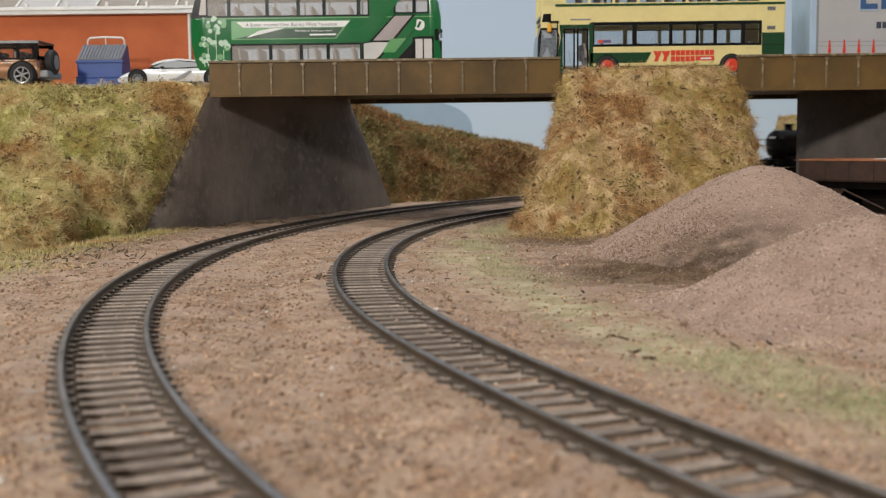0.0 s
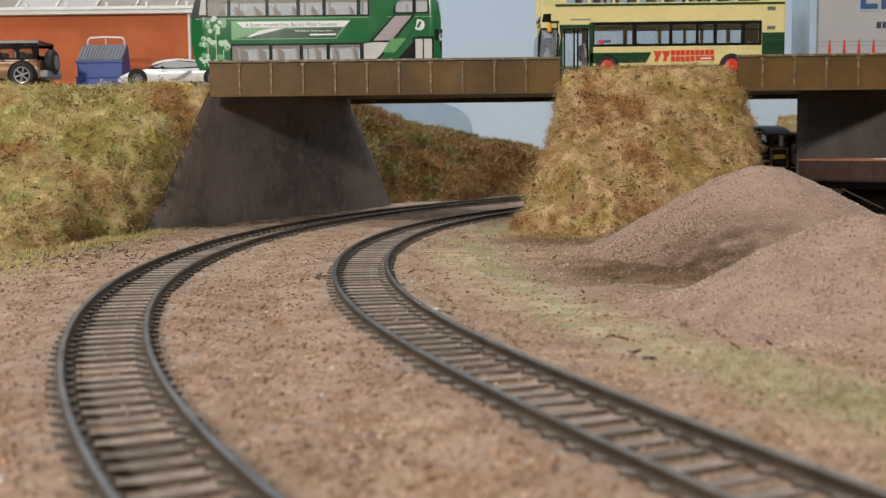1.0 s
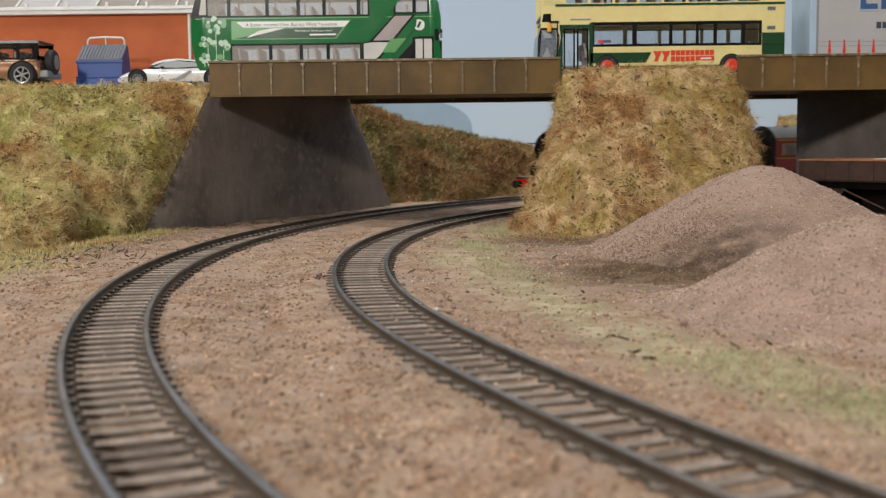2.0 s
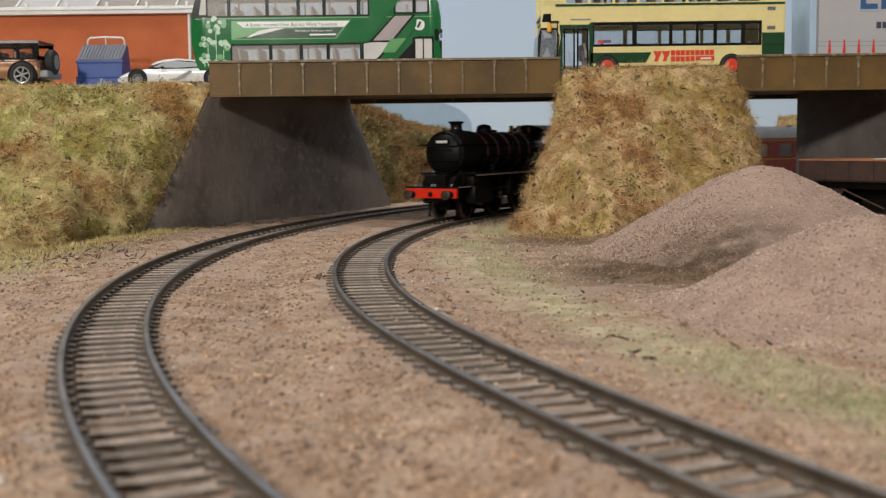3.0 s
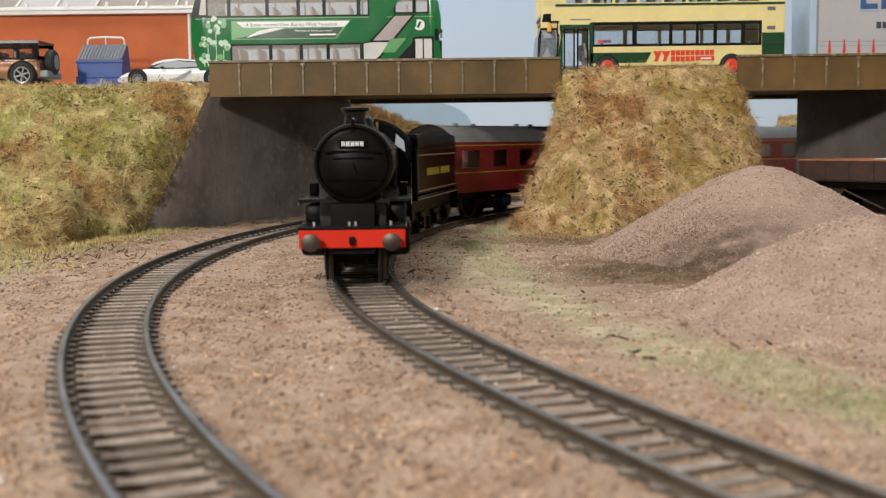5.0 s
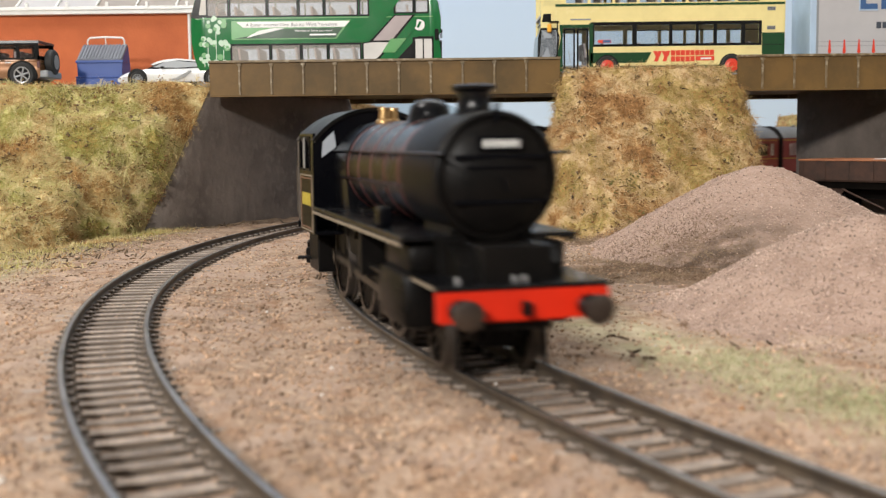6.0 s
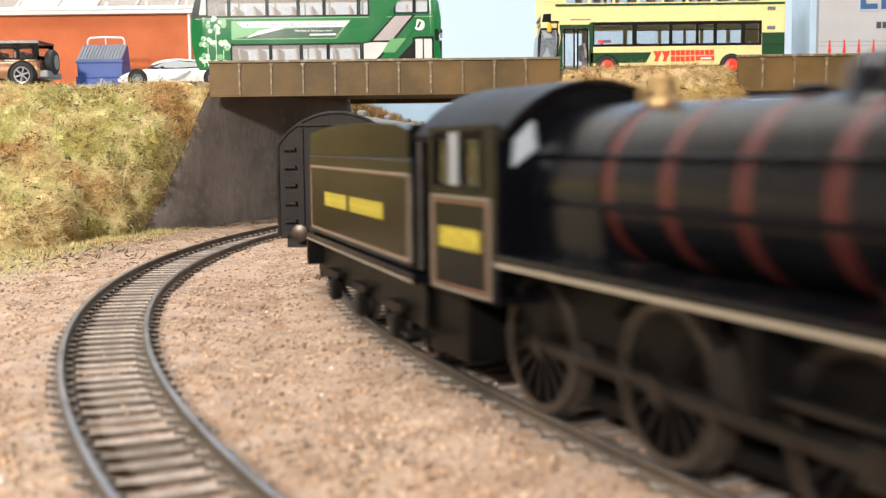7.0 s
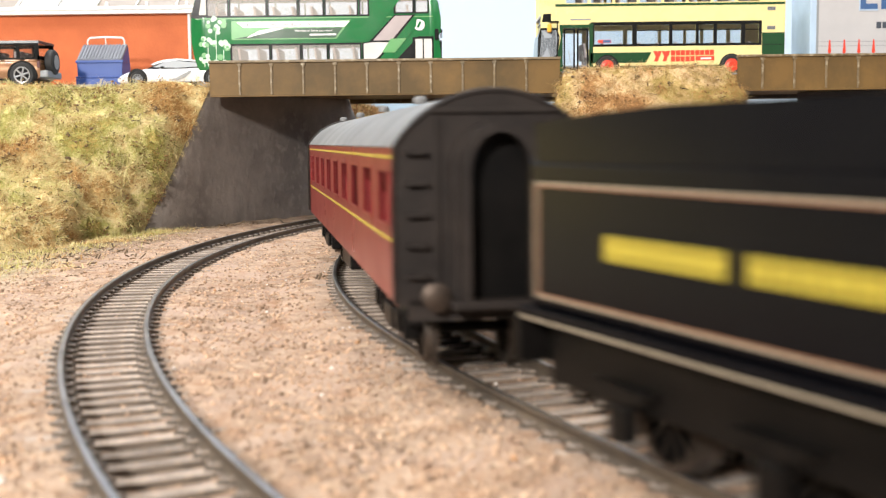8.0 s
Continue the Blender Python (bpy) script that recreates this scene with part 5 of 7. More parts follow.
def tender():
    te = thing("tender", "black lined tender with yellow lettering behind the locomotive", "tender")
    bm = bmesh.new()
    add_box(bm, -93, -2, -16.0, 16.0, 20, 41.5, 0.9)
    for y in (-1, 1):
        add_prism(bm, [(-91, 41), (-4, 41), (-4, 46.4), (-12, 47.6), (-30, 48.2), (-62, 48.2), (-76, 47.6), (-91, 46.6)], "y", min(y * 15.0, y * 16.0), max(y * 15.0, y * 16.0))
    add_box(bm, -5, -3.6, -15.5, 15.5, 41, 47.4, 0.3)
    add_box(bm, -91, -89.6, -15.5, 15.5, 41, 46.2, 0.3)
    part("tank", bm, BLACK, te)
    part("coal_load", coal(), BLACK_DULL, te)
    part("footplate", box(-95, 0, -16.6, 16.6, 17.8, 19.9, 0.2), BLACK, te)
    for y in (-1, 1):
        ya, yb = (16.0, 16.13) if y > 0 else (-16.13, -16.0)
        for nm, m, i, w in (("tank_lining", LINE_ORANGE, 0.4, 0.25), ("tank_lining", LINE_CREAM, 0.0, 0.35)):
            f = bmesh.new()
            add_frame(f, -91 + i, -4 - i, 21.6 + i, 38.2 - i, w, ya, yb)
            part(nm, f, m, te)
        yl = (16.6, 16.72) if y > 0 else (-16.72, -16.6)
        part("valance_line", box(-94.5, -0.5, *yl, 18.1, 18.5), LINE_CREAM, te, "cream lining along the valance")
        # two words in plain blocks
        xs = [-74.2 + i * 3.17 for i in range(7)] + [-48.8 + i * 3.47 for i in range(8)]
        for xx in xs:
            bars = box(xx, xx + 0.75, ya - 0.03, yb + 0.03, 28.4, 31.8)
            add_box(bars, xx + 1.7, xx + 2.45, ya - 0.03, yb + 0.03, 28.4, 31.8)
            add_box(bars, xx + 0.7, xx + 1.75, ya - 0.02, yb + 0.02, 29.7, 30.5)
            part("tank_mark", bars, YELLOW, te, "yellow painted lettering")
        fr = bmesh.new()
        add_box(fr, -92, -4, min(y * 12.6, y * 13.4), max(y * 12.6, y * 13.4), 8.6, 17.9, 0.1)
        part("side_frame", fr, BLACK_DULL, te)
        for u in (-19, -47, -73):
            ab = bmesh.new()
            add_box(ab, u - 2, u + 2, min(y * 13.3, y * 15.6), max(y * 13.3, y * 15.6), 4.6, 9.4, 0.5)
            add_prism(ab, [(u - 6, 11.5), (u + 6, 11.5), (u + 4, 10), (u, 9.2), (u - 4, 10)], "y", min(y * 13.4, y * 15), max(y * 13.4, y * 15))
            part("axle_box", ab, BLACK_DULL, te)
        part("footstep", box(-6, -1.5, min(y * 13, y * 17), max(y * 13, y * 17), 7.5, 8.2), BLACK_DULL, te)
        part("handrail", rod((-1.6, y * 16.4, 22), (-1.6, y * 16.4, 38), 0.35), TYRE_STEEL, te)
    part("rear_beam", box(-96.5, -95, -16.4, 16.4, 10.6, 17.8, 0.2), BLACK_DULL, te)
    buffers(te, -96.5, -101, 13.8)
    part("frame_block", box(-94, -2, -6, 6, 8, 18, 0.2), BLACK_DULL, te)
    for u in (-19, -47, -73):
        wheelset(te, u, 6.6, 8.5, 12)
    return te


def coal():
    bm = bmesh.new()
    rng = random.Random(4)
    for i in range(150):
        r = rng.uniform(1.0, 2.0)
        m = Matrix.Translation((rng.uniform(-60, -8), rng.uniform(-13, 13), 44.5 + rng.uniform(-0.8, 2.2))) @ Euler((rng.random() * 3, rng.random() * 3, 0)).to_matrix().to_4x4() @ Matrix.Diagonal((r, r * 0.8, r * 0.7, 1))
        bmesh.ops.create_icosphere(bm, subdivisions=1, radius=1, matrix=m)
    return bm


COACH_L = 256.0


def coach(first):
    co = thing("passenger_coach", "maroon corridor coach with grey roof and black ends", "coach", group="coaches of the train")
    L = COACH_L
    wins = [(-24 - i * 27.2, -24 - i * 27.2 + 15.5) for i in range(9)]
    doors = [(-5.8, -11.2), (-L + 11.2, -L + 5.8)]
    holes = [(a, b, 25.5, 36.5) for a, b in wins if a > -L + 14] + [(min(d), max(d), 25.5, 36.5) for d in doors]
    body = bmesh.new()
    for y0, y1 in ((17.2, 18.0), (-18.0, -17.2)):
        add_holed(body, -L, 0, 11.8, 40.5, holes, y0, y1)
    add_box(body, -L + 0.5, -0.5, -17.2, 17.2, 11.8, 13.0)
    for xx in (-L * 0.33, -L * 0.66):
        add_box(body, xx - 0.5, xx + 0.5, -17.2, 17.2, 13, 40)
    part("body", body, MAROON, co)
    roof = arc_pts(21.6, 29.0, 33, 147, 24)
    part("roof", prism(roof + [(y * 0.95, z - 1.0) for y, z in roof[::-1]], "x", -L - 0.6, 0.6), ROOF_GREY, co, smooth=True)
    for i in range(8):
        part("roof_vent", lathe([(1.6, 50.2), (1.6, 51.2), (1.1, 51.8), (0, 51.9)], (-18 - i * 31, -5 if i % 2 else 5, 0), (0, 0, 1), 14), ROOF_GREY, co)
    for y in (-1, 1):
        ya, yb = (18.0, 18.12) if y > 0 else (-18.12, -18.0)
        for z in (23.0, 38.6):
            part("lining", box(-L + 0.5, -0.5, ya, yb, z, z + 0.5), YELLOW, co, "thin yellow lining")
        for h in holes:
            pane = part("window", box(h[0], h[1], y * 17.5 - 0.08, y * 17.5 + 0.08, h[2], h[3]), GLASS, co)
            fr = bmesh.new()
            add_frame(fr, h[0] - 0.2, h[1] + 0.2, h[2] - 0.2, h[3] + 0.2, 0.7, *((17.9, 18.15) if y > 0 else (-18.15, -17.9)))
            part("window_frame", fr, MAROON, pane)
        for h in holes[-2:]:
            part("blind", box(h[0], h[1], y * 17.3 - 0.1, y * 17.3 + 0.1, h[2], h[3]), BLIND_SHEEN, co, "pale frosted door light")
    part("partition", box(-L + 15, -14, -6.2, -5.6, 13, 38), BLIND_SHEEN, co, "pale compartment partition")
    for xe, d in ((0, 1), (-L, -1)):
        end = bmesh.new()
        shape = [(y, z) for y, z in arc_pts(21.2, 29.0, 33, 147, 24)] + [(-18.0, 11.8), (18.0, 11.8)]
        add_prism(end, shape, "x", xe, xe + d * 1.0)
        e = part("end_panel", end, END_BLACK, co, "sooty black coach end")
        for y in (-14.6, 14.6):
            for i in range(5):
                part("end_step", box(min(xe + d, xe + d * 2.8), max(xe + d, xe + d * 2.8), y - 1.9, y + 1.9, 17 + i * 5.6, 17.8 + i * 5.6), END_BLACK, e)
        rim = arc_pts(21.7, 29.0, 33, 147, 24)
        rim = [(18.4, 12.5), (18.5, 30)] + rim + [(-18.5, 30), (-18.4, 12.5)]
        pipe = bmesh.new()
        for a, b in zip(rim, rim[1:]):
            add_rod(pipe, (xe + d * 0.9, *a), (xe + d * 0.9, *b), 0.55, 6)
        part("end_rim", pipe, END_BLACK, e, "raised rim round the coach end")
        for y in (-10.6, 10.6):
            part("end_rib", box(min(xe + d * 0.9, xe + d * 1.7), max(xe + d * 0.9, xe + d * 1.7), y - 0.35, y + 0.35, 12.5, 46.0, 0.1), END_BLACK, e)
        part("end_beading", box(min(xe + d * 0.9, xe + d * 1.8), max(xe + d * 0.9, xe + d * 1.8), -12, 12, 46.6, 47.5, 0.2), END_BLACK, e)
        for k, (w, top, xa, xb) in enumerate(((8.6, 36.8, 1.0, 3.2), (7.2, 37.4, 3.2, 6.2))):
            g = bmesh.new()
            prof = [(-w, 13), (-w, top)] + [(w * math.cos(radians(a)), top + w * math.sin(radians(a))) for a in range(170, 9, -10)] + [(w, top), (w, 13)]
            inner = [(y * 0.76, z - (1.4 if z > 20 else 0)) for y, z in prof]
            xa, xb = xe + d * xa, xe + d * xb
            r0 = [[g.verts.new((x, *p)) for p in ring] for x, ring in ((xa, prof), (xb, prof), (xb, inner), (xa, inner))]
            for a, b in ((0, 1), (1, 2), (2, 3)):
                for i in range(len(prof) - 1):
                    g.faces.new((r0[a][i], r0[a][i + 1], r0[b][i + 1], r0[b][i]))
            part("gangway", g, END_BLACK, e, "black corridor gangway frame")
        part("gangway_door", box(min(xe + d, xe + d * 1.5), max(xe + d, xe + d * 1.5), -6.4, 6.4, 13, 43), BLACK_DULL, e, "closed black gangway door")
        part("gangway_foot", box(min(xe + d, xe + d * 6.4), max(xe + d, xe + d * 6.4), -9.0, 9.0, 11.6, 13.2, 0.3), END_BLACK, e)
        buffers(co, xe + d * 0.5, xe + d * 4.4, 13.8, 2.6)
        part("headstock", box(min(xe, xe + d), max(xe, xe + d), -16, 16, 9.6, 13), END_BLACK, co)
    part("underframe", box(-L + 2, -2, -14, 14, 9.6, 12), BLACK_DULL, co)
    part("battery_box", box(-L / 2 - 14, -L / 2 + 12, -15, 15, 5.5, 10, 0.6), BLACK_DULL, co)
    for u in (-40, -L + 40):
        bg = bmesh.new()
        for y in (-1, 1):
            add_box(bg, u - 22, u + 22, min(y * 10.4, y * 13), max(y * 10.4, y * 13), 6.0, 8.6, 0.3)
            for k in (-17, 17):
                add_box(bg, u + k - 3.4, u + k + 3.4, min(y * 10.4, y * 14), max(y * 10.4, y * 14), 3.8, 9.0, 0.5)
                add_box(bg, u + k - 1.5, u + k + 1.5, min(y * 12, y * 15), max(y * 12, y * 15), 5.0, 8.2, 0.3)
            add_box(bg, u - 6, u + 6, min(y * 10.4, y * 14.4), max(y * 10.4, y * 14.4), 3.6, 7.2, 0.4)
        add_box(bg, u - 4, u + 4, -12, 12, 6.5, 9.8)
        part("bogie", bg, BLACK_DULL, co)
        for k in (-17, 17):
            wheelset(co, u + k, 6.1, 9.5, 8)
    return co


LOCO, RODS = locomotive()
TENDER = tender()
COACHES = [coach(True), coach(False), coach(False)]


def squash(ob, ky, zmap, skip, kx=1.0, x0=0.0, x1=0.0):
    """Brings a model's own proportions to those of the real one: narrower, with heights mapped."""
    for o in ob.children_recursive:
        if o in skip or o.parent in skip or o.data is None:
            continue
        for v in o.data.vertices:
            v.co.x = x1 * MM + (v.co.x - x0 * MM) * kx
            v.co.y *= ky
            v.co.z = zmap(v.co.z / MM) * MM


ROLLING = {w for w, _, _ in WHEELS} | {o for _, _, o in RODS}
squash(LOCO, 0.95, lambda z: float(np.interp(z, [0, 12, 20, 60], [0, 11.6, 18.6, 56.5])), ROLLING, SHORT, -150.0, REAR)
for _, _, o_ in RODS:
    for v in o_.data.vertices:
        v.co.x *= SHORT
WHEELS = [(w, REAR + (x + 150) * SHORT if w.parent == LOCO else x, r) for w, x, r in WHEELS]
squash(TENDER, 1.06, lambda z: float(np.interp(z, [0, 12, 20, 60], [0, 11.4, 18.2, 54.0])), ROLLING)
for c_ in COACHES:
    squash(c_, 0.885, lambda z: float(np.interp(z, [0, 9, 11.8, 40.5, 52], [0, 10.5, 13.6, 38.8, 49.0])), ROLLING)




# ---- buses ----
def text(name, words, size, m, material, parent, label="", spread=1.0):
    cu = bpy.data.curves.new(name, "FONT")
    cu.body, cu.size, cu.extrude, cu.align_x, cu.align_y = words, size * MM, 0.05 * MM, "LEFT", "CENTER"
    cu.space_character = spread
    tmp = bpy.data.objects.new(name, cu)
    scene.collection.objects.link(tmp)
    bpy.context.view_layer.update()
    me = bpy.data.meshes.new_from_object(tmp.evaluated_get(bpy.context.evaluated_depsgraph_get()))
    scene.collection.objects.unlink(tmp)
    bpy.data.objects.remove(tmp)
    bpy.data.curves.remove(cu)
    me.materials.clear()
    me.materials.append(material)
    ob = new(name, me)
    ob.parent = parent
    ob.matrix_basis = m
    if label:
        ob["label"] = label
    return ob


def slab(pts, y0, y1):
    return prism(pts, "y", y0, y1)


def road_wheel(parent, x, r, y, hub, d=-1, spokes=0, name="wheel"):
    w = part(name, lathe([(r * 0.62, -0.2), (r * 0.9, -0.5), (r, 0.2), (r, 2.6), (r * 0.9, 3.2), (0, 3.2)], (x, y, r), (0, -d, 0), 30), RUBBER, parent, smooth=True)
    if spokes:
        bm = bmesh.new()
        add_lathe(bm, [(r * 0.56, 0.0), (r * 0.66, -0.35), (r * 0.66, 0.6)], (x, y, r), (0, -d, 0), 28)
        add_lathe(bm, [(0, -0.2), (r * 0.14, -0.2), (r * 0.14, 0.8), (0, 0.8)], (x, y, r), (0, -d, 0), 12)
        for i in range(spokes):
            a = 2 * math.pi * i / spokes + 0.3
            add_rod(bm, (x, y - d * 0.1, r), (x + r * 0.6 * math.cos(a), y - d * 0.1, r + r * 0.6 * math.sin(a)), r * 0.07, 6)
        part("rim", bm, hub, w)
        part("brake_disc", lathe([(0, 1.2), (r * 0.6, 1.2), (r * 0.6, 1.6), (0, 1.6)], (x, y, r), (0, -d, 0), 20), RUBBER, w)
    else:
        part("rim", lathe([(0, 0.0), (r * 0.22, 0.0), (r * 0.26, -0.3), (r * 0.36, -0.3), (r * 0.42, -0.05), (r * 0.6, -0.1), (r * 0.58, -0.35), (r * 0.62, -0.3), (r * 0.62, 0.8)], (x, y, r), (0, -d, 0), 28), hub, w, smooth=True)
    return w


def bus_seats(parent, x0, x1, z, depth):
    x = x0
    while x < x1:
        bm = bmesh.new()
        add_box(bm, x, x + 4.6, 3.0, depth - 3.0, z + 4.0, z + 5.6, 0.4)
        add_prism(bm, [(x, z + 5), (x + 1.2, z + 5), (x + 0.2, z + 12.2), (x - 0.8, z + 12.2)], "y", 3.0, depth - 3.0)
        add_box(bm, x + 1.5, x + 2.5, 4, depth - 4, z, z + 4.2)
        part("seat", bm, SEAT, parent)
        x += 10.5


def shell_bus(ob, L, body_mat, holes, z_split, depth, low=3.0, top=54.5, front_first=True, lower_mat=None, roof_mat=None, x_in=0.8):
    """Two holed sides, floors, ends and a crowned roof."""
    body = bmesh.new()
    add_holed(body, x_in, L - x_in * 0.72, low, top - 4, holes, 0, 0.8)
    part("side_panel", body, body_mat, ob)
    b2 = bmesh.new()
    add_holed(b2, x_in, L - x_in * 0.72, low, top - 4, holes, depth - 0.8, depth)
    part("side_panel", b2, body_mat, ob)
    part("lower_floor", box(x_in, L - x_in, 0.8, depth - 0.8, low + 2, low + 3), BUS_GREY, ob)
    part("upper_floor", box(x_in, L - x_in, 0.8, depth - 0.8, z_split, z_split + 1.4), BLIND_SHEEN, ob)
    n = 8
    rf = [(0.0, top - 4.2)] + [(depth / 2 - depth / 2 * math.cos(math.pi * i / n), top - 4.2 + 4.2 * math.sin(math.pi * i / n) ** 0.6) for i in range(1, n)] + [(depth, top - 4.2)]
    part("roof", prism(rf, "x", x_in, L - x_in * 0.72), roof_mat or body_mat, ob, smooth=True)
    bus_seats(ob, 26, L - 12, low + 3, depth)
    bus_seats(ob, 14, L - 14, z_split + 1.4, depth)


def disc(x, z, r, y0, y1, seg=18):
    return lathe([(0, y0), (r, y0), (r, y1), (0, y1)], (x, 0, z), (0, 1, 0), seg)


def green_bus():
    """Rounded modern double-decker; its front is at high x. Base of its side at y = 0."""
    L, D, Z = 137.0, 33.0, 73.9
    ob = thing("double_decker_bus", "glossy two-tone green double-decker bus with sweeping glazed staircase", "bus", at(-137.2, 628, Z), group="buses on the bridge")
    lo_a, lo_b, up_a, up_b = 10.2, 19.8, 34.9, 46.0
    lows = [(22.0, 43.4), (44.2, 60.2), (61.0, 75.0), (75.8, 93.4)]
    ups = [(9.2, 21.0), (21.8, 42.0), (42.8, 59.0), (59.8, 73.2), (74.0, 92.0), (93.0, 98.0)]
    fr = [(112.0, 122.5), (123.3, 130.6)]
    holes = [(a, b, lo_a, lo_b) for a, b in lows] + [(a, b, up_a, up_b) for a, b in ups] + [(a, b, up_a + 1.0, up_b) for a, b in fr] + [(122.2, 130.8, 10.6, 22.4)]
    shell_bus(ob, L, BUS_GREEN, holes, 27.0, D, x_in=8.0)
    # rounded ends
    rear = [(8.6, 3.2), (5.6, 4.6), (3.2, 8), (1.4, 14), (0.5, 22), (0.3, 30), (0.9, 37), (2.6, 43.5), (5.2, 47.6), (8.6, 50.3)]
    part("rear_panel", prism(rear, "y", 0.0, D, 0.5), BUS_GREEN, ob, smooth=True)
    nose = [(L - 6, 3.2), (L - 0.5, 3.2), (L + 0.9, 6), (L + 0.5, 12), (L - 1.2, 23.5), (L + 0.5, 25.4), (L + 0.5, 33), (L - 0.8, 41), (L - 3, 47), (L - 6, 50)]
    part("front_panel", prism(nose, "y", 0.0, D, 0.5), BUS_GREEN, ob, smooth=True)
    part("rear_window", prism([(0.6, 34.6), (1.3, 38), (2.9, 43.2), (5.0, 46.4), (8.8, 46.4), (8.8, 34.9), (4, 34.0)], "y", -0.14, D + 0.14), BUS_BLACK, ob)
    # opaque pale slab: the corner glass's reflection as colour
    part("rear_side_window", slab([(5.0, 36.0), (9.0, 36.0), (9.0, 45.6), (6.6, 45.0)], -0.24, -0.12), BLIND_SHEEN, ob, "rear corner glass with its pale reflection painted on")
    part("windscreen", prism([(L - 2, 9), (L + 0.95, 10), (L + 0.9, 21), (L - 2, 21)], "y", 1.5, D - 1.5), DARK_GLASS, ob)
    part("upper_windscreen", prism([(L - 3, 35), (L + 0.75, 35), (L - 0.6, 46), (L - 3, 46)], "y", 1.5, D - 1.5), GLASS, ob)
    part("front_overhang", box(L - 4, L + 1.3, 0.1, D - 0.1, 25, 27, 0.5), BUS_BLACK, ob)
    for h in holes:
        p = part("window_pane", box(h[0], h[1], 0.25, 0.45, h[2], h[3]), GLAZING_SHEEN, ob)
        f = bmesh.new()
        add_frame(f, h[0] - 0.35, h[1] + 0.35, h[2] - 0.35, h[3] + 0.35, 0.85, -0.12, 0.3)
        part("window_gasket", f, BUS_BLACK, p)
    for h in holes:
        part("window_pane", box(h[0], h[1], D - 0.45, D - 0.25, h[2], h[3]), GLASS, ob)
    # raking staircase glazing and swoops
    part("stair_surround", slab([(94, 9.6), (101.5, 9.6), (105.5, 13), (123.5, 35.0), (112, 35.0), (98, 20.6), (94, 20)], -0.2, 0.0), BUS_BLACK, ob)
    # both stair panes are opaque, with pale reflections put into their colours
    part("stair_window", slab([(95, 10.4), (100.5, 10.4), (104.2, 13.4), (109.5, 20.2), (99, 20.2), (95, 19.6)], -0.3, -0.2), BLIND_SHEEN, ob, "staircase window with its pale reflection painted on")
    part("stair_window", slab([(100.2, 21.2), (110.3, 21.2), (121.6, 34.4), (112.4, 34.4)], -0.3, -0.2), SEAT, ob, "staircase window with its pale reflection painted on")
    part("swoop", slab([(86, 20.6), (97, 20.6), (115, 43), (117, 47), (107, 47), (103, 41), (94, 28.5)], -0.38, -0.02), BUS_GREEN, ob, "bright green swooping panel")
    part("swoop", slab([(102, 9.2), (107.8, 9.2), (112, 14.6), (124.0, 28.8), (124.4, 33.5), (122.6, 33.9)], -0.42, -0.22), BUS_GREEN, ob)
    part("pale_flash", slab([(105, 14.6), (112.2, 14.6), (118.5, 22.2), (110.0, 22.2)], -0.5, -0.42), BUS_LIME, ob, "pale green flash")
    part("door_surround", slab([(112, 9.8), (133.4, 9.8), (133.4, 23.2), (125.0, 23.2)], -0.16, 0.0), BUS_BLACK, ob)
    # door glass drawn opaque, its pale reflection painted
    part("door_window", slab([(123.4, 11.2), (132.4, 11.2), (132.4, 21.8), (123.4, 21.8)], -0.26, -0.16), BLIND_SHEEN, ob)
    part("door_post", box(127.4, 128.0, -0.4, -0.2, 11, 22), BUS_BLACK, ob)
    part("mirror", box(134.0, 136.2, -2.6, -0.6, 21, 27, 0.6), BUS_BLACK, ob)
    part("skirt_flash", slab([(66, 8.6), (70, 9.4), (100, 9.0), (112, 9.6), (118, 8.2), (118, 6.5), (66, 6.5)], -0.3, -0.0), WHITE, ob)
    # advertising panel
    part("advert_panel", slab([(22.6, 22.4), (80.0, 22.4), (88.2, 32.6), (22.6, 32.6)], -0.2, 0.0), BUS_LIME, ob, "white and green advertising panel")
    part("advert_white", slab([(29.0, 28.9), (84.6, 28.9), (87.6, 32.0), (25.5, 32.0)], -0.28, -0.18), WHITE, ob)
    part("advert_dark", slab([(23.4, 23.0), (79.6, 23.0), (83.6, 28.6), (50, 28.2), (38, 25.2), (30, 24.0)], -0.26, -0.18), BUS_DARK, ob)
    part("advert_swoop", slab([(31, 23.4), (40, 25.6), (52, 28.4), (46, 28.6), (38, 27.2), (33, 24.8)], -0.32, -0.24), WHITE, ob)
    text("advert_text", "A faster, smarter New Bus for West Yorkshire", 2.55, at(30.6, -0.30, 30.3, 90), INK_GREY, ob, spread=1.02)
    text("advert_text", "We want to know your views", 1.7, at(57.4, -0.30, 26.9, 90), WHITE, ob)
    part("advert_bar", box(65.5, 80, -0.3, -0.2, 24.4, 25.2), WHITE, ob)
    # white blossom pattern on the rear quarter
    rng = random.Random(12)
    for cx, cz, n, rr in ((14, 29.5, 16, 5.2), (9.5, 20.5, 11, 4.2), (18, 18.5, 8, 3.0), (7.5, 12, 8, 2.6), (16, 11.2, 9, 3.0)):
        for i in range(n):
            a, q = rng.random() * 6.28, rr * math.sqrt(rng.random())
            x, z = cx + q * math.cos(a), cz + q * math.sin(a)
            if 2.5 < x < 20.5 and z > 8:
                part("blossom", disc(x, z, rng.uniform(0.9, 1.7), -0.10 - 0.012 * i - 0.003 * cx / 10, 0.0, 12), BLOSSOM if i % 3 else BUS_LIME, ob)
        part("stem", box(cx - 0.2, cx + 0.2, -0.12, 0.0, 8, cz - rr * 0.5), BLOSSOM, ob)
    part("emblem", disc(125.6, 29.4, 3.0, -0.3, 0.0, 28), WHITE, ob, "white round emblem")
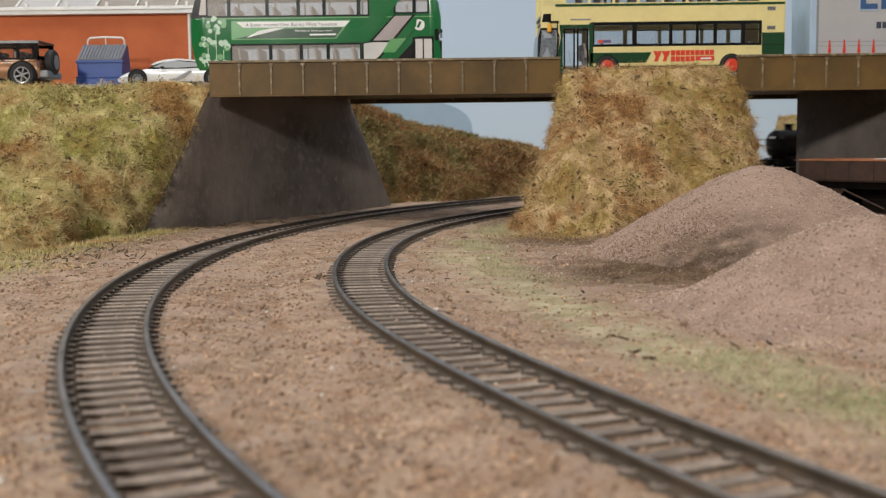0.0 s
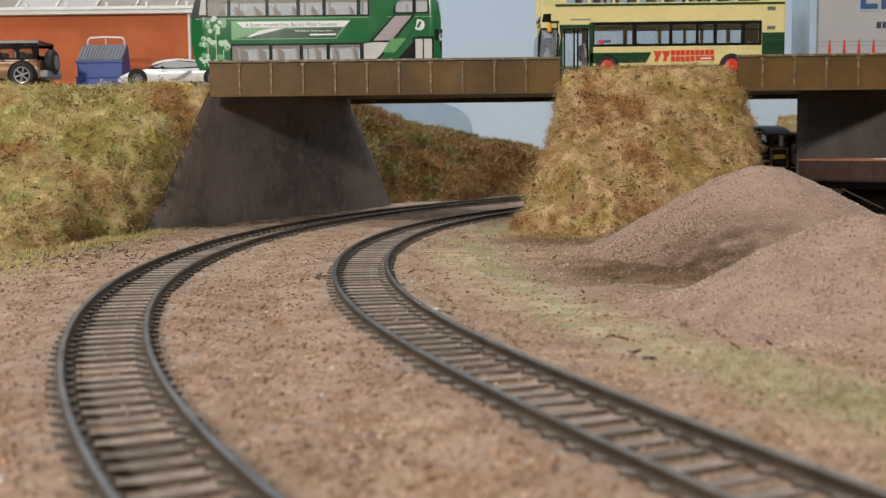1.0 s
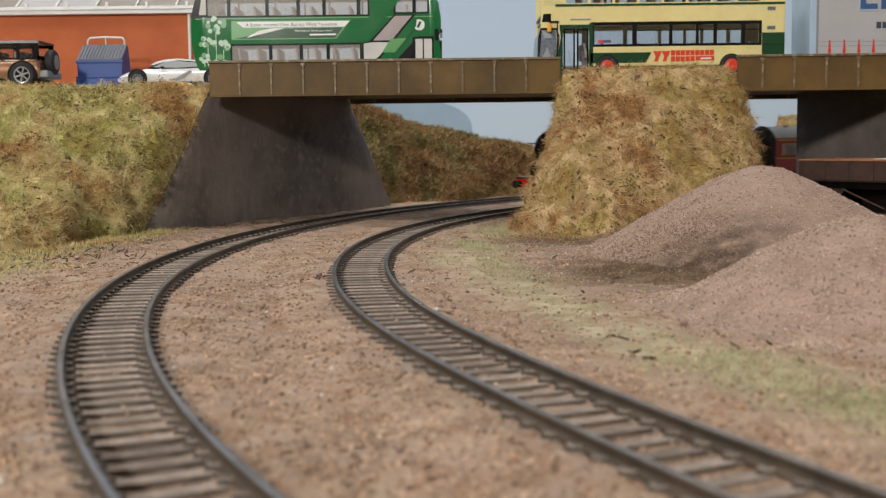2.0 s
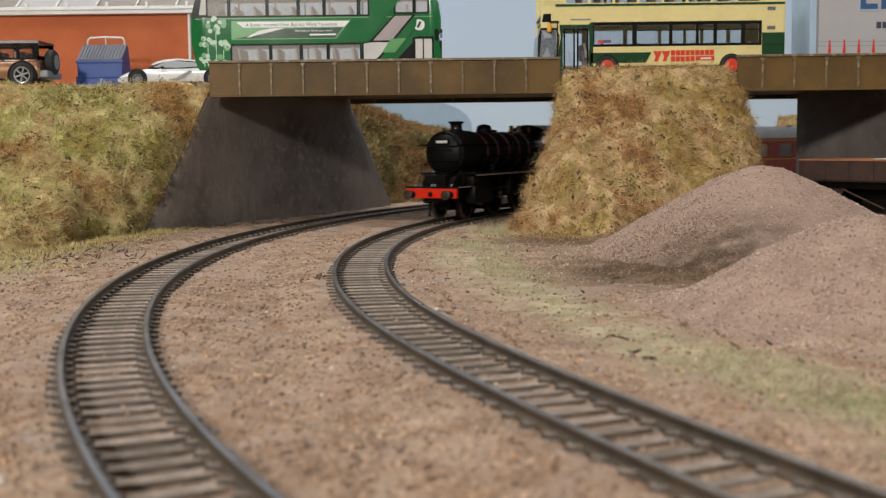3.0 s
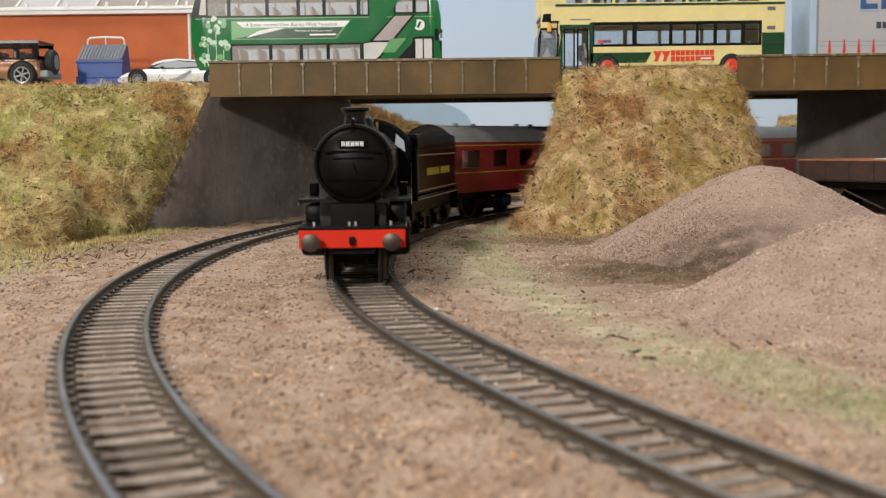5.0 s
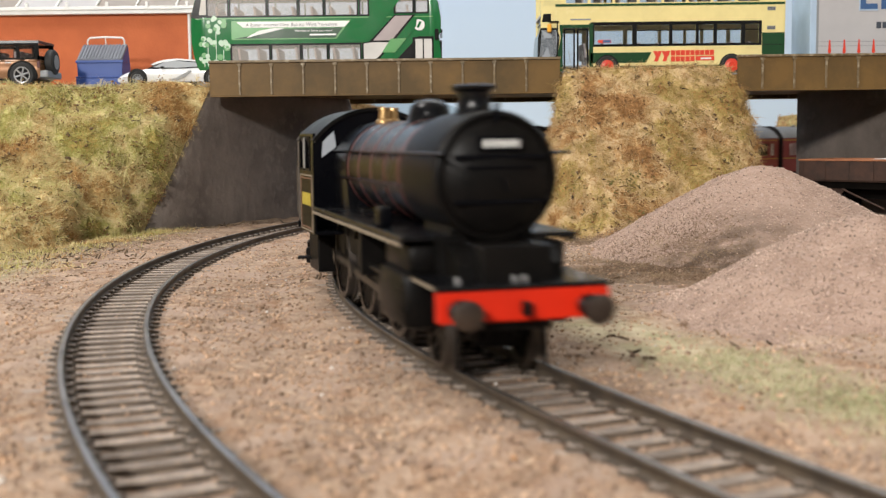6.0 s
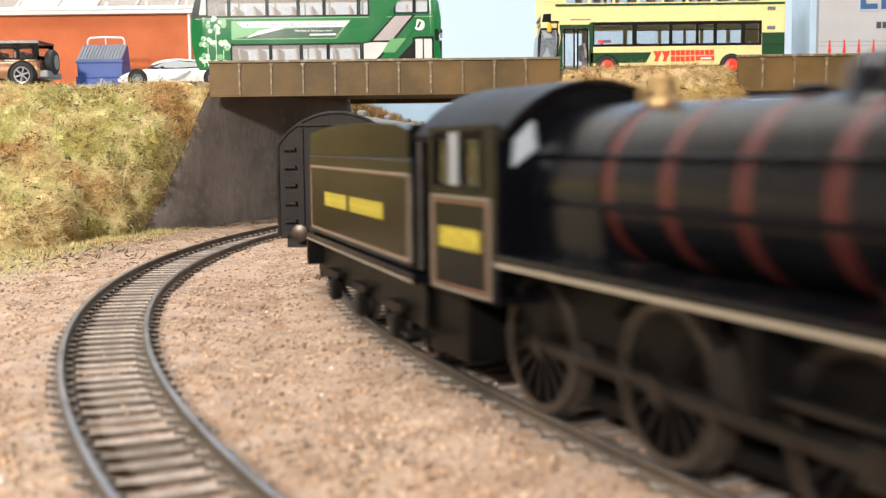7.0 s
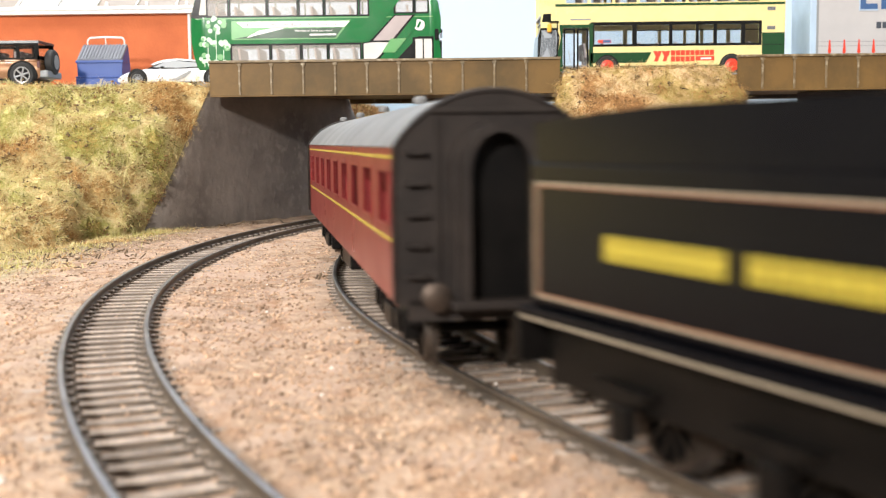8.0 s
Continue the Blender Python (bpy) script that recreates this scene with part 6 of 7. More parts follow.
    part("emblem_mark", slab([(124.2, 28.2), (125.2, 27.6), (127.0, 31.0), (125.8, 31.4)], -0.4, -0.25), BUS_GREEN, ob)
    part("roof_line", box(3, L - 4, -0.12, 0.02, 33.6, 34.2), BUS_LIME, ob)
    for x in (32, 104):
        road_wheel(ob, x, 4.4, -0.2, BUS_GREY)


def cream_bus():
    """Older double-decker in cream and two greens; its front is at low x."""
    L, D, Z = 139.0, 33.0, 73.4
    ob = thing("double_decker_bus", "cream and dark green double-decker bus with red wheel hubs", "bus", at(54.3, 628, Z), group="buses on the bridge")
    lo_a, lo_b, up_a, up_b = 18.2, 28.4, 40.6, 49.8
    lows = [(31.2, 52.6), (55.2, 73.4), (75.4, 88.6), (90.4, 98.6), (100.6, 114.2), (116.6, 124.4)]
    ups = [(15 + i * 13.9, 27.3 + i * 13.9) for i in range(8)]
    door = (13.0, 28.2, 4.2, 27.2)
    holes = [(a, b, lo_a, lo_b) for a, b in lows] + [(a, b, up_a, up_b) for a, b in ups] + [door]
    shell_bus(ob, L, BUS_CREAM, holes, 33.5, D, 4.0, 54.5)
    pr = [(0.9, 4), (-0.4, 5), (-0.8, 10), (-0.4, 22), (1.6, 27), (2.4, 36), (3.4, 38), (4.6, 50), (6.5, 52), (6.5, 4)]
    part("front_panel", prism(pr, "y", 0.4, D - 0.4, 0.3), BUS_DARK, ob, smooth=True)
    part("windscreen", prism([(-0.75, 10.4), (-1.2, 12), (-0.9, 21), (1.2, 26.2), (9.2, 26.2), (10.8, 22), (9.6, 13), (7.0, 9.6), (0.5, 9.4)], "y", -0.2, 3.5), GLASS, ob)
    part("windscreen_frame", slab([(-1.0, 9.0), (7.4, 8.8), (10.2, 12.4), (11.6, 22.6), (9.6, 27.4), (0.6, 27.4), (-0.9, 22)], -0.12, 0.2), BUS_BLACK, ob)
    # opaque panel over the windscreen that paints its pale reflection
    part("cab_interior", slab([(0.0, 9.8), (7.0, 9.6), (9.6, 13), (10.8, 22), (9.2, 26.2), (1.2, 26.2)], -0.2, -0.1), GLASS_SHEEN, ob, "windscreen with its pale reflection painted on")
    part("destination_box", prism([(1.4, 30.6), (2.2, 35), (6.6, 35), (6.6, 30.6)], "y", -0.15, D), BUS_BLACK, ob)
    part("upper_windscreen", prism([(2.0, 39.4), (4.2, 50), (12, 50), (12, 39.4)], "y", -0.1, D), GLASS, ob)
    part("rear_panel", prism([(L - 0.8, 4), (L + 0.2, 6), (L + 0.4, 40), (L - 0.6, 52), (L - 4, 52), (L - 4, 4)], "y", 0.3, D - 0.3, 0.3), BUS_CREAM, ob, smooth=True)
    # painted bands and the black window strip
    part("window_band", band_with_holes(29.0, 126.0, 16.8, 30.2, [(a, b, lo_a, lo_b) for a, b in lows], -0.14, 0.0), BUS_BLACK, ob)
    part("upper_band", band_with_holes(13.0, 138.0, 39.9, 51, [(a, b, up_a, up_b) for a, b in ups], -0.1, 0.0), BUS_CREAM, ob)
    part("waist_strip", box(9, L, -0.16, 0, 38.8, 40.1), BUS_DARK, ob)
    part("rear_panel_strip", slab([(126.2, 10.2), (139.0, 10.2), (139.0, 23.6), (126.2, 23.6)], -0.16, 0), BUS_DARK, ob)
    part("rear_panel_strip", box(126.2, 139.2, -0.22, 0, 17.0, 17.3), BUS_BLACK, ob)
    part("cream_strip", box(28.8, 126, -0.16, 0, 15.4, 16.8), BUS_CREAM, ob)
    part("flank", slab([(28.8, 7.9), (60.5, 7.9), (63.5, 13.6), (28.8, 13.6)], -0.2, 0), BUS_DARK, ob)
    part("flank_line", box(28.8, 126, -0.16, 0, 6.6, 7.8), BUS_CREAM, ob)
    part("skirt", box(28.8, 139, -0.16, 0, 3.6, 6.4), BUS_DARK, ob)
    part("front_pillar", slab([(9.8, 3.6), (13.2, 3.6), (13.2, 28), (11.4, 28), (12.0, 22), (10.0, 12)], -0.18, 0), BUS_DARK, ob)
    part("front_pillar", box(28.2, 30.4, -0.2, 0, 3.6, 29.6), BUS_DARK, ob)
    part("front_flash", slab([(1, 4.6), (9, 4.6), (9, 7.4), (0.2, 7.4)], -0.22, 0), BUS_CREAM, ob)
    part("door_header", box(11.5, 30.4, -0.22, 0, 27.2, 29.0), BUS_DARK, ob)
    for x in (13.6, 21.2):
        leaf = part("door_leaf", holed_frame(x, x + 6.6, 4.4, 27, 1.0, 0.1, 0.6), BUS_BLACK, ob)
        part("door_glass", box(x + 1, x + 5.6, 0.3, 0.4, 5.4, 26), GLASS, leaf)
        part("grab_rail", rod((x + 4.2, 1.4, 8), (x + 3.0, 1.4, 15), 0.25), ALLOY, leaf)
    part("door_step", box(12.6, 28.6, 0.2, 3, 3.0, 4.4), BUS_GREY, ob)
    for h in holes[:-1]:
        p = part("window_pane", box(h[0], h[1], 0.25, 0.45, h[2], h[3]), GLASS, ob)
        part("window_pane", box(h[0], h[1], D - 0.45, D - 0.25, h[2], h[3]), GLASS, ob)
        if h[2] == lo_a and h[0] > 53:
            part("hopper_bar", box(h[0], h[1], 0.0, 0.2, 25.2, 25.7), BUS_BLACK, p)
    for z in (26.2, 44.0 - 7.4):
        part("vent_grille", box(129.0, 133.6, -0.3, 0, z - 1.0, z + 1.0), BUS_GREY, ob)
        for k in (-0.5, 0.0, 0.5):
            part("grille_slat", box(129.2, 133.4, -0.36, -0.28, z + k - 0.1, z + k + 0.1), BUS_BLACK, ob)
    # operator's red lettering as plain shapes
    for i in range(9):
        part("name_mark", box(74.6 + i * 2.75, 77.0 + i * 2.75, -0.26, 0, 11.7, 14.5), SIGN_RED, ob)
    for i in range(5):
        part("name_mark", box(74.6 + i * 2.75, 77.0 + i * 2.75, -0.26, 0, 8.4, 11.2), SIGN_RED, ob)
    part("name_panel", box(88.6, 99.2, -0.26, 0, 8.8, 11.2), SIGN_RED, ob)
    part("name_bar", box(91.4, 97.4, -0.34, -0.2, 9.5, 10.4), WHITE, ob)
    for x in (64.4, 69.2):
        part("chevron", slab([(x, 14.2), (x + 2.2, 14.2), (x + 3.6, 11.3), (x + 2.8, 8.6), (x + 0.6, 8.6), (x + 1.6, 11.3)], -0.28, 0), SIGN_RED, ob, "red chevron emblem")
        part("chevron", slab([(x + 4.9, 14.2), (x + 2.8, 14.2), (x + 2.3, 12.6), (x + 3.9, 11.2)], -0.3, 0), SIGN_RED, ob)
    part("notice", box(33.2, 40.6, -0.24, -0.1, 18.9, 20.6), SIGN_RED, ob, "small pink and blue window notice")
    part("notice_bar", box(36.0, 40.4, -0.28, -0.2, 19.1, 20.4), INK_BLUE, ob)
    part("small_lettering", box(17.6, 29.0, -0.2, 0, 31.4, 32.2), BUS_GREY, ob)
    arm = part("mirror_arm", box(5.6, 11.0, -2.0, -0.6, 30.0, 31.0, 0.3), BUS_BLACK, ob)
    part("mirror", box(4.2, 6.6, -3.0, -1.4, 24.8, 29.4, 0.7), AMBER, arm, "bright amber door mirror")
    part("front_strut", box(9.8, 10.4, -0.6, -0.2, 7, 30), BUS_BLACK, ob)
    for x in (38.4, 107.4 - 0.0 + 1.6):
        part("wheel_arch", slab([(x + 6.9 * math.cos(radians(a)), 5.6 + 6.9 * math.sin(radians(a))) for a in range(-20, 201, 20)], -0.3, 0.4), BUS_BLACK, ob)
        road_wheel(ob, x, 6.0, -0.6, SIGN_RED)
    for o in ob.children_recursive:
        for v in o.data.vertices:
            v.co.x *= 0.968


def band_with_holes(a0, a1, z0, z1, holes, y0, y1):
    bm = bmesh.new()
    add_holed(bm, a0, a1, z0, z1, holes, y0, y1)
    return bm


# ---- cars, bin, trailer, building, wagon ----
def loft_body(sections, material, name, parent, label=""):
    """A car body: cross-sections along x, each (x, half width, sill, waist, shoulder half width)."""
    bm = bmesh.new()
    rings = []
    for x, w, lo, hi in sections:
        pts = [(-w * 0.92, lo), (-w, lo + (hi - lo) * 0.35), (-w * 0.97, lo + (hi - lo) * 0.75), (-w * 0.82, hi - 0.2), (-w * 0.4, hi), (w * 0.4, hi), (w * 0.82, hi - 0.2), (w * 0.97, lo + (hi - lo) * 0.75), (w, lo + (hi - lo) * 0.35), (w * 0.92, lo)]
        rings.append([bm.verts.new((x, y, z)) for y, z in pts])
    for a, b in zip(rings, rings[1:]):
        for i in range(10):
            j = (i + 1) % 10
            bm.faces.new((a[i], a[j], b[j], b[i]))
    bm.faces.new(rings[0])
    bm.faces.new(rings[-1][::-1])
    ob = part(name, bm, material, parent, label, True)
    return ob


def sports_car():
    """Low coupe, nose at low x."""
    ob = thing("sports_car", "low white sports coupe with black wheels", "car", at(-179, 640, 71.4) @ Matrix.Scale(1.08, 4))
    W = 11.6
    S = [(0, 0.70, 2.8, 4.8), (2.5, 0.85, 2.0, 6.4), (8, 0.97, 1.8, 8.4), (16, 1.0, 1.8, 9.2), (24, 0.97, 1.8, 9.2), (34, 0.98, 1.8, 9.2), (44, 1.0, 1.8, 9.6), (52, 1.0, 1.8, 9.8), (58, 0.95, 2.4, 9.6), (61, 0.85, 3.5, 8.8)]
    loft_body([(x, W * k, a, b) for x, k, a, b in S], CAR_WHITE, "body", ob)
    C = [(13, 0.66, 8.0, 8.6), (18, 0.72, 8.2, 11.2), (24, 0.72, 8.4, 13.4), (31, 0.71, 8.8, 14.0), (40, 0.68, 9.0, 13.2), (50, 0.62, 9.2, 11.0), (58, 0.56, 9.2, 9.9)]
    loft_body([(x, W * k, a, b) for x, k, a, b in C], DARK_GLASS, "cabin_glass", ob)
    part("roof_panel", prism([(17, 11.3), (20, 12.7), (24, 13.7), (31, 14.3), (40, 13.5), (52, 11.0), (60, 9.6), (60, 9.0), (52, 10.4), (40, 12.7), (31, 13.4), (24, 12.8), (19, 11.0)], "y", -8.3, 8.3, 0.2), CAR_WHITE, ob, smooth=True)
    # reflection on the side glass given as plain pale grey
    part("side_window", slab([(18.4, 10.0), (24.4, 12.6), (30, 13.2), (40, 12.2), (46, 10.4), (31.0, 9.6)], -8.75, -8.4), GLASS_SHEEN, ob, "side window with its pale reflection painted on")
    part("door_scallop", slab([(27, 3.4), (31, 4.4), (38, 8.2), (39, 7.6), (35, 4.2), (31, 3.2)], -11.75, -11.3), BUS_GREY, ob)
    part("side_sill", box(16, 44, -11.5, 11.5, 1.3, 2.4, 0.3), BUS_BLACK, ob)
    part("wing_mirror", box(23.0, 24.8, -12.4, -10.6, 9.0, 10.2, 0.4), BUS_BLACK, ob)
    part("head_light", slab([(3.0, 5.2), (8.5, 6.4), (8.2, 5.6), (3.2, 4.7)], -11.3, -9.2), ALLOY, ob)
    for x in (11.2, 49.8):
        for y, d in ((-11.9, -1), (11.9, 1)):
            part("wheel_arch", disc(x, 4.2, 5.0, min(y, y - d * 0.35), max(y, y - d * 0.35), 24), BUS_BLACK, ob)
            road_wheel(ob, x, 3.9, y, ALLOY if x > 30 else BUS_GREY, d, 10)


def off_roader():
    """Boxy off-roader, tail at high x with a spare wheel."""
    ob = thing("off_road_car", "bronze off-roader with black roof and rear spare wheel", "car", at(-271.5, 632, 71.4) @ Matrix.Scale(1.07, 4))
    W = 12.0
    S = [(0, 0.9, 5.0, 12.2), (3, 1.0, 4.2, 13.2), (14, 1.0, 4.2, 13.8), (22, 1.0, 4.2, 14.2), (44, 1.0, 4.2, 14.4), (49.2, 0.98, 4.6, 14.2), (50.2, 0.95, 5.4, 13.8)]
    loft_body([(x, W * k, a, b) for x, k, a, b in S], BRONZE, "body", ob, "metallic bronze body")
    cab = bmesh.new()
    add_holed(cab, 17, 50, 14.0, 22.4, [(20.5, 29, 15.0, 21.2), (30.4, 38.6, 15.0, 21.2), (40.2, 47.6, 15.0, 21.2)], -11.4, -10.7)
    add_holed(cab, 17, 50, 14.0, 22.4, [(20.5, 29, 15.0, 21.2), (30.4, 38.6, 15.0, 21.2), (40.2, 47.6, 15.0, 21.2)], 10.7, 11.4)
    add_box(cab, 49.2, 50, -11.4, 11.4, 14, 16)
    part("cabin_frame", cab, BUS_BLACK, ob)
    for a, b in ((20.5, 29), (30.4, 38.6), (40.2, 47.6)):
        part("side_window", box(a, b, -11.1, -10.95, 15, 21.2), GLASS, ob)
        part("side_window", box(a, b, 10.95, 11.1, 15, 21.2), GLASS, ob)
    for x in (24, 36):
        bm = bmesh.new()
        for y in (-5, 5):
            add_box(bm, x, x + 4, y - 3.2, y + 3.2, 11, 18.5, 0.8)
        part("seat", bm, SEAT, ob)
    part("roof", prism([(-11.8, 22.2), (11.8, 22.2), (11.0, 23.6), (-11.0, 23.6)], "x", 16.4, 50.4, 0.3), BUS_BLACK, ob)
    part("rear_bumper", box(47.5, 54.0, -10.8, 10.8, 5.0, 8.6, 0.8), BUS_GREY, ob, "grey blue rear bumper")
    part("rear_lamp", box(49.0, 50.6, -11.9, -10.8, 9.8, 13.4, 0.3), BAND_RED, ob, "dark red tail lamp")
    sp = part("spare_wheel", lathe([(0, 0), (5.6, 0), (6.4, 0.7), (6.4, 3.6), (5.6, 4.3), (0, 4.3)], (50.6, 0, 13.2), (1, 0, 0), 30), RUBBER, ob, "black spare wheel", True)
    part("spare_rim", lathe([(0, 4.2), (3.5, 4.2), (3.7, 4.6), (0, 4.8)], (50.6, 0, 13.2), (1, 0, 0), 20), BUS_GREY, sp)
    part("side_step", box(15, 36, -12.6, 12.6, 3.4, 4.6, 0.3), BUS_BLACK, ob)
    part("door_handle", box(33, 36, -12.4, -11.9, 12.2, 12.8, 0.2), ALLOY, ob)
    for x in (9.5, 41.5):
        for y, d in ((-12.3, -1), (12.3, 1)):
            part("wheel_arch", slab([(x + 7.6 * math.cos(radians(a)), 6.0 + 7.4 * math.sin(radians(a))) for a in range(-15, 196, 15)], min(y, y - d * 0.5), max(y, y - d * 0.5)), BUS_BLACK, ob)
            road_wheel(ob, x, 6.3, y - (-d) * 0.3, ALLOY, d, 6)


def waste_bin():
    ob = thing("waste_container", "blue wheeled waste container with grey slatted lid", "bin", at(-213, 668, 71.4) @ Matrix.Diagonal((1.04, 1.0, 1.12, 1.0)))
    bm = bmesh.new()
    add_prism(bm, [(0.8, 1.5), (29.2, 1.5), (30, 15.0), (0, 15.0)], "y", 0, 17, 0.3)
    part("lower_tub", bm, BIN_BLUE, ob)
    part("rim", box(-0.8, 30.8, -0.8, 17.8, 6.6, 7.6, 0.3), BIN_BLUE, ob)
    part("front_lip", box(-0.6, 30.6, -0.7, 0.4, 14.4, 15.8, 0.3), BIN_BLUE, ob)
    part("skid", box(-0.4, 30.2, -1.2, 2, 0.1, 6.4, 0.4), BIN_BLUE, ob)
    lid = part("lid", prism([(-0.4, 15.2), (-0.4, 16.2), (13, 24.6), (14, 24.0)], "x", 0.3, 29.7), BIN_GREY, ob, "grey slatted lid")
    for i in range(14):
        x = 1.2 + i * 2.1
        part("lid_slat", prism([(-0.7, 16.1), (-0.7, 16.6), (12.8, 25.0), (12.8, 24.5)], "x", x, x + 0.9), BIN_GREY, lid)
    hoop = bmesh.new()
    path = [(3, 14, 21), (3, 14, 27), (4.5, 14, 28.4), (15, 14, 28.8), (26, 14, 28.4), (27.5, 14, 27), (27.5, 14, 21)]
    for a, b in zip(path, path[1:]):
        add_rod(hoop, a, b, 0.5, 8)
    add_rod(hoop, (15, 14, 22), (15, 14, 28.8), 0.35, 8)
    part("hoop_rail", hoop, WHITE, ob, "white hooped rail")
    for o in ob.children_recursive:
        for v in o.data.vertices:
            v.co.x *= 0.86
    part("end_tub", prism([(17, 15.2), (0, 15.2), (14, 24)], "x", 0.2, 25.6), BIN_BLUE, ob)


def trailer():
    ob = thing("lorry_trailer", "pale grey curtain-sided lorry trailer with orange strap buckles", "trailer", at(204, 632, 73.4))
    part("curtain", box(4.5, 150, 0, 33, 8.6, 56, 0.6), TRAILER, ob)
    post = part("corner_post", box(0, 4.4, -0.3, 33.3, 8.2, 56, 0.4), TRAILER_BLUE, ob, "pale blue corner post")
    part("post_edge", box(3.4, 4.6, -0.4, 0.2, 8.2, 56), BUS_GREY, post)
    part("hem", box(4.5, 150, -0.3, 0.1, 8.2, 9.2), RUST, ob, "dull red lower rail")
    part("tail_lamp", box(0.2, 4.0, -0.5, 0, 8.2, 9.8), SIGN_RED, ob)
    for z in (16.0, 18.4):
        part("stitch_line", box(4.6, 150, -0.12, 0.1, z, z + 0.25), BUS_GREY, ob)
    for i in range(17):
        x = 10.4 + i * 8.1
        part("strap", slab([(x, 9.2), (x + 1.2, 9.2), (x + 1.0, 12.2), (x + 1.5, 12.8), (x + 1.2, 15.2), (x + 0.9, 19.5), (x + 0.3, 19.5), (x, 15.2), (x - 0.3, 12.8), (x + 0.2, 12.2)], -0.35, 0), SIGN_RED, ob)
    # big mark, then a smaller line, as plain shapes
    part("brand_shape", slab([(27.5, 36), (27.5, 47), (30.6, 47), (30.6, 39), (37, 39), (37, 36)], -0.4, 0), INK_BLUE, ob, "large dark blue shape")
    part("brand_shadow", slab([(26.9, 35.2), (37.4, 35.2), (37.4, 36), (27.5, 36), (27.5, 47), (26.9, 47)], -0.36, 0), TRAILER_BLUE, ob)
    part("brand_shape", box(39, 52, -0.4, 0, 36, 47, 0), INK_BLUE, ob)
    for i in range(6):
        part("line_mark", box(36.6 + i * 3.4, 39.2 + i * 3.4, -0.4, 0, 25.6, 29.0), INK_GREY, ob)
    part("chassis", box(4, 150, 10, 23, 4.6, 8.6), BUS_BLACK, ob)
    for x in (18, 32, 46):
        road_wheel(ob, x, 5.8, 0.4, BUS_GREY)


def brick_building():
    ob = thing("brick_building", "orange brick industrial building with white eaves and glazed roof", "building", at(0, 0, 77.6))
    part("wall", box(-700, -150, 722, 800, -6.1, 44.2), BRICK, ob)
    part("eaves_board", box(-701, -149, 717.5, 722, 43.8, 46.8, 0.3), WHITE, ob, "white painted eaves board")
    part("eaves_lip", box(-701, -149, 716.4, 718, 46.2, 48.4, 0.3), WHITE, ob)
    part("roof_base", prism([(718, 47.4), (800, 92), (800, 44.2), (722, 44.2)], "x", -700, -150), BUS_GREY, ob)
    x, i = -690.0, 0
    while x < -152:
        w = 25.0
        part("roof_panel", prism([(717.6, 48.2), (800, 93), (800, 92.2), (718, 47.4)], "x", x + 0.5, min(x + w - 0.5, -150.5)), ROOF_PANEL if i % 5 not in (2, 3) else TRAILER, ob)
        part("glazing_bar", prism([(717.2, 48.2), (717.2, 49.4), (800, 94.2), (800, 92.2)], "x", x - 0.5, x + 0.5), WHITE, ob)
        part("gutter_bracket", box(x + 6, x + 7.6, 716, 717.6, 47.6, 51.0), WHITE, ob)
        x += w
        i += 1
    part("down_pipe", rod((-158, 721, -6), (-158, 721, 44), 1.0, 10), WHITE, ob)


